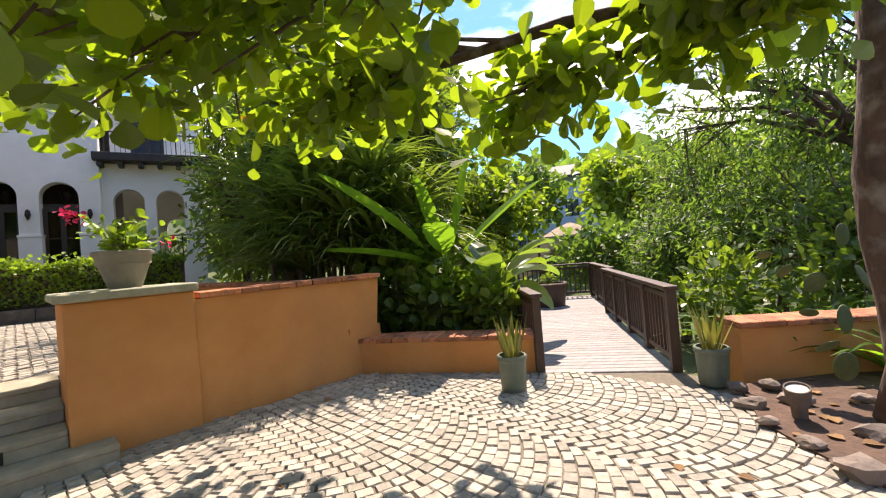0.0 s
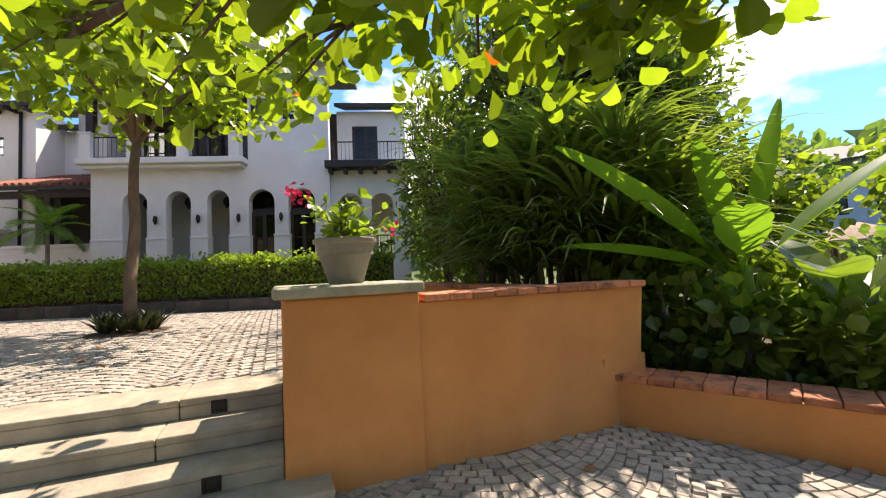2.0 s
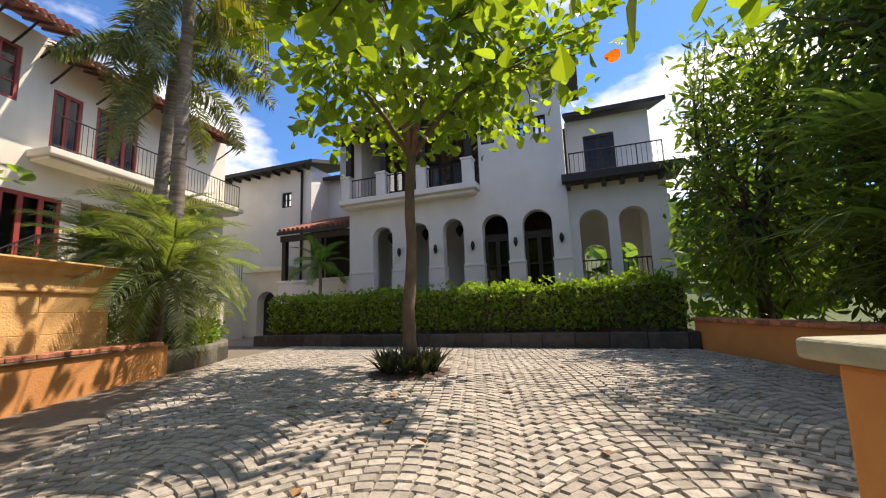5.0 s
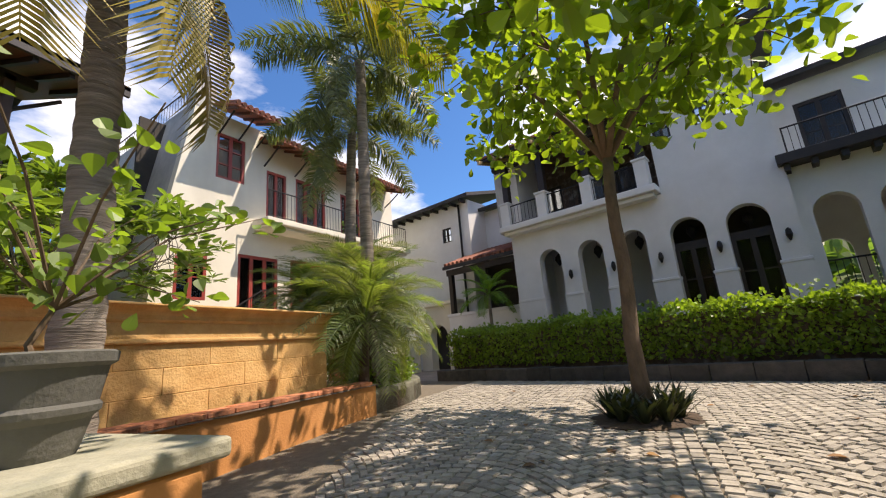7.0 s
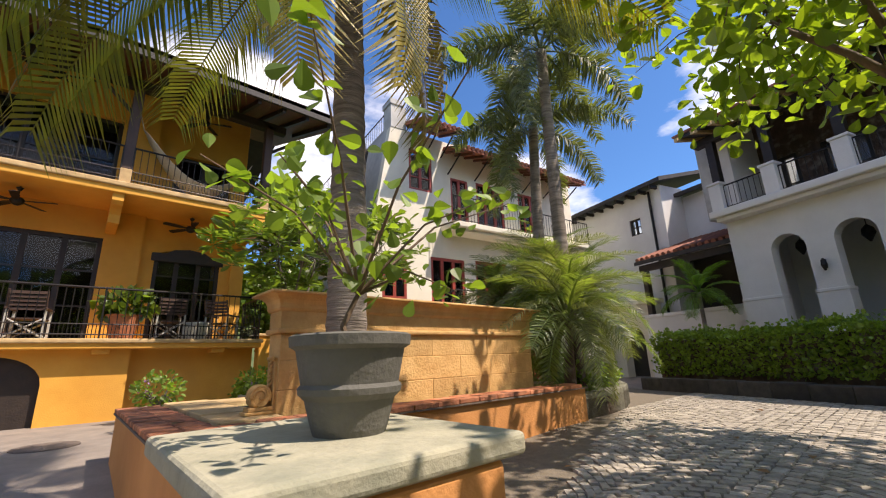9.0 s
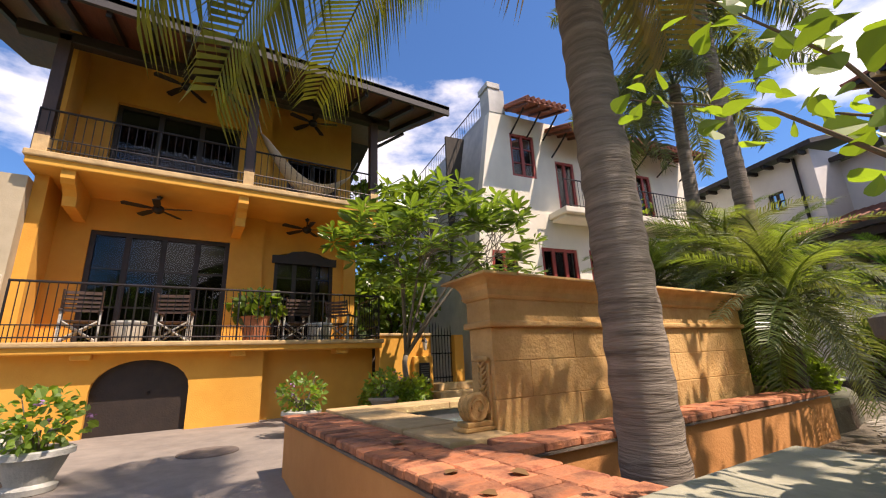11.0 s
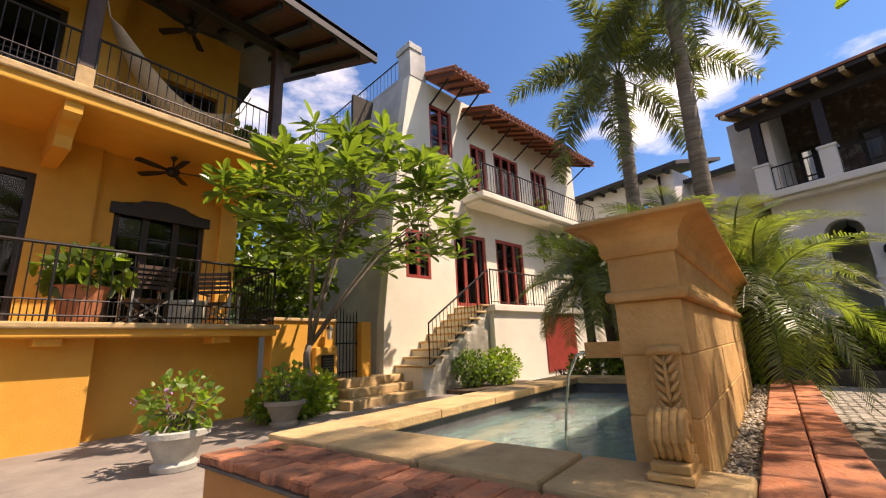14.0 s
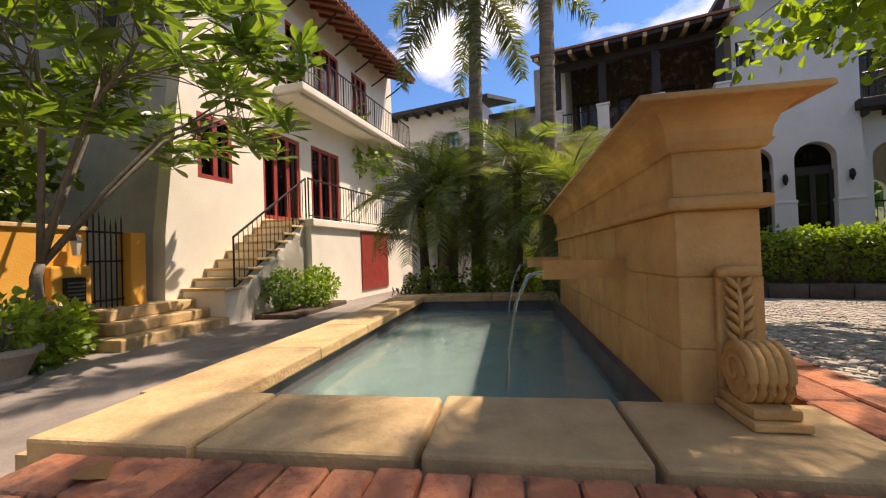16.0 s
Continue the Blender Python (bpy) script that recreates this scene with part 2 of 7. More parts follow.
PALMY = leaf_mat("yellowing palm leaflets", (0.22, 0.19, 0.03), (0.10, 0.14, 0.03), 0.4, 0.4, (1.9, 1.8, 0.6))
SNAKE = leaf_mat("snake plant leaf", (0.10, 0.13, 0.03), (0.32, 0.30, 0.07), 0.15, 0.4, (1.3, 1.3, 0.6))
CACTUS = mat("cactus pad", (0.10, 0.15, 0.06), (0.07, 0.11, 0.045), 8, 0.6, 0.3, 50)

GLASS = bpy.data.materials.new("window glass")
GLASS.use_nodes = True
gp = GLASS.node_tree.nodes["Principled BSDF"]
gp.inputs["Base Color"].default_value = (0.5, 0.55, 0.56, 1)
gp.inputs["Roughness"].default_value, gp.inputs["Transmission Weight"].default_value, gp.inputs["IOR"].default_value = 0.02, 1.0, 1.3
WATER = bpy.data.materials.new("pool water")
WATER.use_nodes = True
gp = WATER.node_tree.nodes["Principled BSDF"]
gp.inputs["Base Color"].default_value = (0.72, 0.9, 0.85, 1)
gp.inputs["Roughness"].default_value, gp.inputs["Transmission Weight"].default_value, gp.inputs["IOR"].default_value = 0.06, 0.85, 1.33
_n = WATER.node_tree.nodes.new("ShaderNodeTexNoise")
_n.inputs["Scale"].default_value, _n.inputs["Detail"].default_value = 7, 3
_b = WATER.node_tree.nodes.new("ShaderNodeBump")
_b.inputs["Strength"].default_value, _b.inputs["Distance"].default_value = 0.35, 0.03
WATER.node_tree.links.new(_n.outputs[0], _b.inputs["Height"])
WATER.node_tree.links.new(_b.outputs[0], gp.inputs["Normal"])

# ---- mesh helpers ----
RNG = np.random.default_rng(7)
I4 = Matrix.Identity(4)


def mesh_of(bm, name, material):
    bmesh.ops.recalc_face_normals(bm, faces=bm.faces[:])
    me = bpy.data.meshes.new(name)
    bm.to_mesh(me)
    bm.free()
    me.materials.append(material)
    return me


def part(name, bm, material, parent=None, label="", smooth=False):
    me = mesh_of(bm, name, material)
    if smooth:
        me.shade_smooth()
    ob = new(name, me)
    if parent:
        ob.parent = parent
    if label:
        ob["label"] = label
    return ob


def piece(name, me, parent, m):
    ob = new(name, me)
    ob.parent = parent
    ob.matrix_basis = m
    return ob


def thing(name, label, category, group="", kind="", at=None):
    ob = new(name)
    ob.empty_display_size = 0.1
    if at is not None:
        ob.matrix_basis = at
    return tagged(ob, label, category, group, kind)


def box(bm, x0, x1, y0, y1, z0, z1, m=I4):
    v = [bm.verts.new(m @ Vector(c)) for c in ((x0, y0, z0), (x1, y0, z0), (x1, y1, z0), (x0, y1, z0), (x0, y0, z1), (x1, y0, z1), (x1, y1, z1), (x0, y1, z1))]
    for f in ((0, 3, 2, 1), (4, 5, 6, 7), (0, 1, 5, 4), (1, 2, 6, 5), (2, 3, 7, 6), (3, 0, 4, 7)):
        bm.faces.new([v[i] for i in f])
    return bm


def bevelled(bm, w=0.01, seg=2):
    bmesh.ops.bevel(bm, geom=bm.edges[:], offset=w, segments=seg, profile=0.5, affect="EDGES", clamp_overlap=True)
    return bm


def B(*a, m=I4, bevel=0.0):
    bm = box(bmesh.new(), *a, m=m)
    return bevelled(bm, bevel) if bevel else bm


def prism(bm, poly, d0, d1, m=I4):
    """A polygon in (u, z) drawn out from depth d0 to d1; m maps (u, d, z)."""
    a = [bm.verts.new(m @ Vector((u, d0, z))) for u, z in poly]
    b = [bm.verts.new(m @ Vector((u, d1, z))) for u, z in poly]
    bm.faces.new(a)
    bm.faces.new(b[::-1])
    for i in range(len(a)):
        j = (i + 1) % len(a)
        bm.faces.new((a[j], a[i], b[i], b[j]))
    return bm


def slab(bm, poly, z0, z1, m=I4):
    a = [bm.verts.new(m @ Vector((x, y, z0))) for x, y in poly]
    b = [bm.verts.new(m @ Vector((x, y, z1))) for x, y in poly]
    bm.faces.new(a[::-1])
    bm.faces.new(b)
    for i in range(len(a)):
        j = (i + 1) % len(a)
        bm.faces.new((a[i], a[j], b[j], b[i]))
    return bm


def tube(bm, pts, radii, n=8):
    pts = [Vector(p) for p in pts]
    rings = []
    up = Vector((0.31, 0.17, 0.93))
    for i, p in enumerate(pts):
        t = (pts[min(i + 1, len(pts) - 1)] - pts[max(i - 1, 0)]).normalized()
        s = t.cross(up)
        s = s.normalized() if s.length > 1e-3 else Vector((1, 0, 0))
        w = t.cross(s)
        r = radii[i] if hasattr(radii, "__len__") else radii
        rings.append([bm.verts.new(p + (s * math.cos(k * math.tau / n) + w * math.sin(k * math.tau / n)) * r) for k in range(n)])
    for a, b in zip(rings, rings[1:]):
        for k in range(n):
            bm.faces.new((a[k], a[(k + 1) % n], b[(k + 1) % n], b[k]))
    bm.faces.new(rings[0][::-1])
    bm.faces.new(rings[-1])
    return bm


def lathe(bm, profile, n=32, m=I4):
    rings = [[bm.verts.new(m @ Vector((r * math.cos(k * math.tau / n), r * math.sin(k * math.tau / n), z))) for k in range(n)] for r, z in profile]
    for a, b in zip(rings, rings[1:]):
        for k in range(n):
            bm.faces.new((a[k], a[(k + 1) % n], b[(k + 1) % n], b[k]))
    bm.faces.new(rings[0][::-1])
    bm.faces.new(rings[-1])
    return bm


def wall_with(bm, u0, u1, z0, z1, d0, d1, holes, m=I4):
    """A wall from u0 to u1 with holes (ua, ub, zb, zs, rise): a straight head where rise is 0, else an arch of that rise over zs."""
    u = u0
    for ua, ub, zb, zs, rise in sorted(holes):
        if ua > u:
            box(bm, u, ua, d0, d1, z0, z1, m)
        if zb > z0:
            box(bm, ua, ub, d0, d1, z0, zb, m)
        if rise == 0:
            box(bm, ua, ub, d0, d1, zs, z1, m)
        else:
            k = 12
            h = [(ua + (ub - ua) * (1 - math.cos(math.pi * i / k)) / 2, zs + rise * math.sin(math.pi * i / k)) for i in range(k + 1)]
            for (p, zp), (q, zq) in zip(h, h[1:]):
                prism(bm, [(p, zp), (q, zq), (q, z1), (p, z1)], d0, d1, m)
        u = ub
    if u1 > u:
        box(bm, u, u1, d0, d1, z0, z1, m)
    bmesh.ops.remove_doubles(bm, verts=bm.verts[:], dist=1e-4)
    return bm


OVAL = ((0.0, 0.0), (0.36, 0.32), (0.36, 0.66), (0.0, 1.0))
OBOVATE = ((0.0, 0.0), (0.1, 0.16), (0.25, 0.4), (0.37, 0.64), (0.35, 0.84), (0.18, 0.97), (0.0, 1.0))
LANCE = ((0.0, 0.0), (0.14, 0.3), (0.12, 0.7), (0.0, 1.0))


def leaf_object(name, pts, dirs, size, material, parent=None, shape=OVAL, vary=0.35, fold=0.12, flat=0.5, kind=""):
    """Many folded leaves in one mesh; pts, dirs: N x 3."""
    pts, dirs = np.asarray(pts, float), np.asarray(dirs, float)
    n = len(pts)
    dirs = dirs / (np.linalg.norm(dirs, axis=1, keepdims=True) + 1e-9)
    nor = RNG.normal(0, 1, (n, 3)) * (1 - flat) + np.array((0, 0, 1.0)) * flat * 2
    side = np.cross(dirs, nor)
    side /= np.linalg.norm(side, axis=1, keepdims=True) + 1e-9
    nor = np.cross(side, dirs)
    s = size * (1 + RNG.uniform(-vary, vary, (n, 1)))
    k = len(shape) - 1
    mid = shape[1:-1]
    bend = RNG.uniform(-0.5, 1.6, (n, 1)) * fold
    rows = [(0, 0, 0)] + [(w, q, w) for w, q in mid] + [(0, 1, 0)] + [(-w, q, w) for w, q in reversed(mid)]
    v = np.stack([pts + s * (side * a + dirs * b + nor * (c * fold * 2.2 - bend * b * b)) for a, b, c in rows], 1).reshape(-1, 3)
    base = np.arange(n)[:, None] * (2 * k)
    f = np.concatenate([base + np.arange(k + 1)[None, :], base + np.array([[0, *range(k, 2 * k)]])]).tolist()
    me = bpy.data.meshes.new(name)
    me.from_pydata(v.tolist(), [], f)
    me.materials.append(material)
    ob = new(name, me)
    if parent:
        ob.parent = parent
    if kind:
        ob["kind"] = kind
    return ob


def blob_points(c, r, n, shell=0.55):
    d = RNG.normal(0, 1, (n, 3))
    d /= np.linalg.norm(d, axis=1, keepdims=True)
    return np.array(c) + d * np.array(r) * RNG.uniform(shell, 1, (n, 1)) ** 0.7, d


def tree(name, label, base, fork_z, r, centre, radii, tips, per, leaf, leafmat, barkmat, shape=OVAL, spread=0.35, droop=-0.1, lean=(0, 0), tilt=None, cat="tree", group="", flat=0.5, inner=0.25, limb_r=None, lobes=(), limb_count=0, rosette=False):
    t = thing(name, label, cat, group)
    b = Vector(base)
    fork = Vector((b.x + lean[0], b.y + lean[1], fork_z))
    bm = bmesh.new()
    k = 7
    tube(bm, [b.lerp(fork, i / k) + Vector((math.sin(i * 1.3) * r * 0.25, math.cos(i * 1.7) * r * 0.2, 0)) for i in range(k + 1)], [r * (1.25 if i == 0 else 1.0 - 0.35 * i / k) for i in range(k + 1)], 12)
    P, D = [], []
    limbs = limb_count or max(4, tips // 9)
    ends = []
    lr = limb_r or r * 0.5
    for i in range(limbs):
        a = i * 2.4 + RNG.uniform(-0.3, 0.3)
        q = Vector(centre) + Vector((math.cos(a) * radii[0], math.sin(a) * radii[1], RNG.uniform(-0.5, 0.5) * radii[2])) * RNG.uniform(0.4, 0.65)
        mid = fork.lerp(q, 0.5) + Vector((RNG.uniform(-0.2, 0.2), RNG.uniform(-0.2, 0.2), 0.12 * (q - fork).length))
        tube(bm, [fork - Vector((0, 0, 0.05)), fork.lerp(mid, 0.5) + Vector((0, 0, 0.04)), mid, mid.lerp(q, 0.5), q], [lr, lr * 0.8, lr * 0.6, lr * 0.45, lr * 0.3], 7)
        ends.append((mid, q))
    tip, _ = blob_points(centre, radii, tips, inner)
    for lc, lrad, ln in lobes:
        tip = np.concatenate([tip, blob_points(lc, lrad, ln, 0.1)[0]])
        q = Vector(lc)
        mid = fork.lerp(q, 0.5) + Vector((0, 0, 0.15))
        tube(bm, [fork, mid, q], [lr, lr * 0.7, lr * 0.35], 7)
        ends.append((mid, q))
    for p in tip:
        p = Vector(p)
        mid, q = min(ends, key=lambda e: (e[1] - p).length)
        s = mid.lerp(q, RNG.uniform(0.2, 1.0))
        h = s.lerp(p, 0.5) + Vector((RNG.uniform(-0.1, 0.1), RNG.uniform(-0.1, 0.1), 0.1))
        tube(bm, [s, h, p], [lr * 0.28, lr * 0.2, lr * 0.08], 5)
        for j in range(per):
            w = RNG.uniform(0, 1)
            o = h.lerp(p, w) if j % 3 else p
            d = (p - s).normalized() * 0.6 + Vector(RNG.normal(0, 1, 3)).normalized()
            d.z += droop
            if rosette:
                a = j * 2.4 + RNG.uniform(-0.2, 0.2)
                o, d = p + Vector((0, 0, 0.01 * j)), Vector((math.cos(a), math.sin(a), RNG.uniform(-0.25, 0.6)))
                P.append(o)
                D.append(d)
                continue
            P.append(o + Vector(RNG.normal(0, spread * 0.45, 3)))
            D.append(d)
    part("trunk", bm, barkmat, t, smooth=True)
    leaf_object("crown", P, D, leaf, leafmat, t, shape, flat=flat)
    return t


def frond_mesh(name, length, leaflet, droop, material, n=34, width=0.035, hang=0.35, plumose=0.0):
    """One feather palm frond along +x from the origin, its stalk bent down by droop."""
    V, F = [], []

    def at(s):
        return np.array((length * (s - 0.18 * droop * s * s), 0, length * (0.28 * s - droop * s * s * 0.75)))
    k = 9
    for i in range(k + 1):
        p = at(i / k)
        w = 0.022 * (1 - 0.8 * i / k)
        V += [p + (0, -w, 0), p + (0, w, 0), p + (0, 0, w * 1.2)]
    for i in range(k):
        a, b = 3 * i, 3 * i + 3
        F += [(a, a + 1, b + 1, b), (a + 1, a + 2, b + 2, b + 1), (a + 2, a, b, b + 2)]
    for i in range(n):
        s = 0.16 + 0.84 * i / n
        p = at(s)
        t = at(min(1, s + 0.03)) - at(s - 0.03)
        t /= np.linalg.norm(t)
        ll = leaflet * (0.45 + 0.9 * math.sin(math.pi * min(1, (s * 0.9 + 0.1))) ** 0.7) * RNG.uniform(0.85, 1.1)
        for sd in (-1, 1):
            up = RNG.uniform(-plumose, plumose)
            d = np.array((0, sd, 0)) * 0.8 + t * 0.75 + np.array((0, 0, 0.25 + up))
            if plumose > 0.5:
                a = RNG.uniform(0, math.tau)
                nn = np.cross(t, (0, 1.0, 0))
                d = np.array((0, 1.0, 0)) * math.cos(a) + nn * math.sin(a) + t * 0.55
            d /= np.linalg.norm(d)
            m1 = p + d * ll * 0.5
            e = p + d * ll * 0.95 + np.array((0, 0, -hang * ll * RNG.uniform(0.7, 1.4)))
            wv = t * width
            o = len(V)
            V += [p - wv * 0.3, p + wv * 0.3, m1 + wv * 0.5, m1 - wv * 0.5, e]
            F += [(o, o + 1, o + 2, o + 3), (o + 3, o + 2, o + 4)]
    me = bpy.data.meshes.new(name)
    me.from_pydata([tuple(map(float, v)) for v in V], [], F)
    me.materials.append(material)
    return me


def palm(label, base, height, r, fronds, count, lean=(0, 0), rings=True, bark=None, cat="palm tree", el=(-25, 70), boots=False):
    t = thing("palm_tree", label, cat, at=Matrix.Translation(base))
    bm = bmesh.new()
    k = int(height / 0.09) if rings else 14
    pts, rad = [], []
    for i in range(k + 1):
        s = i / k
        pts.append((lean[0] * s * s, lean[1] * s * s, height * s))
        rad.append(r * (1.18 - 0.3 * min(1, s * 1.2)) * (1 + (0.05 if i % 2 else -0.02) * (1 if rings else 0)) * (1.25 - 0.25 * min(1, s * 8)))
    tube(bm, pts, rad, 14)
    part("trunk", bm, bark or PALMB, t, smooth=True)
    top = Vector((lean[0], lean[1], height))
    for i in range(count):
        s = i / max(1, count - 1)
        ob = new("frond", fronds[i % len(fronds)])
        ob.parent = t
        ob.matrix_basis = Matrix.Translation(top) @ Euler((radians(RNG.uniform(-12, 12)), radians(-(el[0] + (el[1] - el[0]) * s)), i * 2.39996 + RNG.uniform(-0.2, 0.2))).to_matrix().to_4x4()
    return t


def strap_leaves(name, n, length, width, material, parent, base=(0, 0, 0), spread=0.15, arch=0.6, upright=0.5, seg=5):
    V, F = [], []
    for i in range(n):
        a = i * 2.39996 + RNG.uniform(-0.3, 0.3)
        o = np.array(base) + np.array((math.cos(a), math.sin(a), 0)) * spread * RNG.uniform(0.1, 1)
        h = np.array((math.cos(a), math.sin(a), 0))
        s = np.array((-math.sin(a), math.cos(a), 0))
        ll = length * RNG.uniform(0.65, 1.1)
        lean_ = (1 - upright) * RNG.uniform(0.3, 1.3)
        b0 = len(V)
        for k in range(seg + 1):
            q = k / seg
            p = o + h * ll * (lean_ * q + arch * 0.4 * q * q) + np.array((0, 0, ll * (q * (1 - 0.3 * lean_) - arch * 0.55 * q ** 3)))
            w = width * (0.6 + 0.8 * q if q < 0.5 else 1.0 * (1.02 - q) * 2)
            V += [p - s * w / 2, p + np.array((0, 0, -0.15 * w)), p + s * w / 2]
        for k in range(seg):
            c = b0 + 3 * k
            F += [(c, c + 1, c + 4, c + 3), (c + 1, c + 2, c + 5, c + 4)]
    me = bpy.data.meshes.new(name)
    me.from_pydata([tuple(map(float, v)) for v in V], [], F)
    me.materials.append(material)
    me.shade_smooth()
    ob = new(name, me)
    if parent:
        ob.parent = parent
    return ob


def shrub(label, c, r, n, leaf, material, name="shrub", flowers=None, cat="shrub", group="", shape=OVAL, flat=0.35):
    t = thing(name, label, cat, group)
    bm = bmesh.new()
    P, D = blob_points(c, r, n, 0.25)
    P[:, 2] = np.maximum(P[:, 2], c[2] - r[2] + 0.02)
    for i in range(14):
        p = P[i]
        tube(bm, [(c[0] + RNG.uniform(-0.15, 0.15) * r[0], c[1] + RNG.uniform(-0.15, 0.15) * r[1], c[2] - r[2]), ((c[0] + p[0]) / 2, (c[1] + p[1]) / 2, c[2] - 0.3 * r[2]), tuple(p)], [0.014, 0.01, 0.004], 5)
    part("stem", bm, BARKG, t)
    leaf_object("foliage", P, D + RNG.normal(0, 0.6, (n, 3)), leaf, material, t, shape, flat=flat)
    if flowers:
        Q, E = blob_points((c[0], c[1], c[2] + 0.1 * r[2]), tuple(1.03 * v for v in r), flowers[1], 0.9)
        Q[:, 2] = np.maximum(Q[:, 2], c[2])
        for q in Q:
            leaf_object("flower", q + RNG.normal(0, 0.012, (9, 3)), RNG.normal(0, 1, (9, 3)), 0.03, flowers[0], t)
    return t


def railing(label, a, b, h, spacing=0.11, m=I4, slope=0.0, post=0.022, low=0.08, mid=None, group="iron railings"):
    """An iron railing from a to b (x, y, z) with its own balusters."""
    t = thing("railing", label, "railing", group)
    a, b = Vector(a), Vector(b)
    up = Vector((0, 0, 1))
    top = bmesh.new()
    tube(top, [m @ (a + up * h), m @ (b + up * h)], 0.022, 8)
    part("top_rail", top, IRON, t)
    bot = bmesh.new()
    tube(bot, [m @ (a + up * low), m @ (b + up * low)], 0.014, 6)
    part("bottom_rail", bot, IRON, t)
    if mid:
        bot = bmesh.new()
        tube(bot, [m @ (a + up * mid), m @ (b + up * mid)], 0.012, 6)
        part("middle_rail", bot, IRON, t)
    n = max(2, int((b - a).length / spacing))
    rod = mesh_of(tube(bmesh.new(), [(0, 0, low if low < 0.05 else 0.0), (0, 0, h)], 0.008, 6), "baluster", IRON)
    thick = mesh_of(tube(bmesh.new(), [(0, 0, 0), (0, 0, h + 0.02)], post * 0.8, 8), "post", IRON)
    short = mesh_of(tube(bmesh.new(), [(0, 0, 0), (0, 0, mid or 0.3)], 0.007, 6), "short_baluster", IRON)
    for i in range(n + 1):
        p = a.lerp(b, i / n)
        if i in (0, n) or i % 14 == 0:
            piece("post", thick, t, Matrix.Translation(m @ p))
        else:
            piece("baluster", rod, t, Matrix.Translation(m @ p))
        if mid and i < n:
            piece("short_baluster", short, t, Matrix.Translation(m @ a.lerp(b, (i + 0.5) / n)))
    return t


def pot(name, label, at, profile, material, n=36, cat="plant pot", group=""):
    """A hollow pot: the profile runs up the outside; the inside is closed by soil."""
    t = thing(name, label, cat, group, at=Matrix.Translation(at))
    r, z = profile[-1]
    part("body", lathe(bmesh.new(), list(profile) + [(r * 0.88, z), (r * 0.86, z - 0.06)], n), material, t, smooth=False)
    part("soil", lathe(bmesh.new(), [(r * 0.84, z - 0.07), (r * 0.85, z - 0.05), (0.02, z - 0.035)], 20), SOIL, t)
    return t


def brick_cap(parent, a, b, width, z, thick=0.06, lay=0.21, ends=0.0):
    """Clay bricks laid across a wall top from a to b (x, y); shared meshes, one object a brick."""
    a, b = Vector((*a, 0)), Vector((*b, 0))
    d = (b - a).normalized()
    ang = math.atan2(d.y, d.x)
    n = max(1, round((b - a).length / lay))
    step = (b - a).length / n
    me = mesh_of(bevelled(box(bmesh.new(), -step / 2 + 0.004, step / 2 - 0.004, -width / 2, width / 2, 0, thick), 0.008, 1), "brick", BRICK)
    for i in range(n):
        p = a + d * step * (i + 0.5)
        piece("brick", me, parent, Matrix.Translation((p.x, p.y, z + RNG.uniform(-0.004, 0.004))) @ Matrix.Rotation(ang + RNG.uniform(-0.012, 0.012), 4, "Z"))


def brick_field(parent, x0, x1, y0, y1, z, bx, by, keep=None, offset=True):
    """A running bond of flat bricks over a rectangle."""
    me = mesh_of(bevelled(box(bmesh.new(), -bx / 2 + 0.004, bx / 2 - 0.004, -by / 2 + 0.004, by / 2 - 0.004, 0, 0.05), 0.007, 1), "brick", BRICK)
    rows = max(1, round((y1 - y0) / by))
    for j in range(rows):
        y = y0 + (j + 0.5) * by
        x = x0 + bx / 2 - (bx / 2 if (offset and j % 2) else 0)
        while x < x1 + bx * 0.3:
            if x0 - 0.02 <= x - bx * 0.5 + 0.02 and x + bx * 0.5 <= x1 + 0.06 and (keep is None or keep(x, y)):
                piece("brick", me, parent, Matrix.Translation((x, y, z + RNG.uniform(-0.004, 0.005))) @ Matrix.Rotation(RNG.uniform(-0.012, 0.012), 4, "Z"))
            x += bx


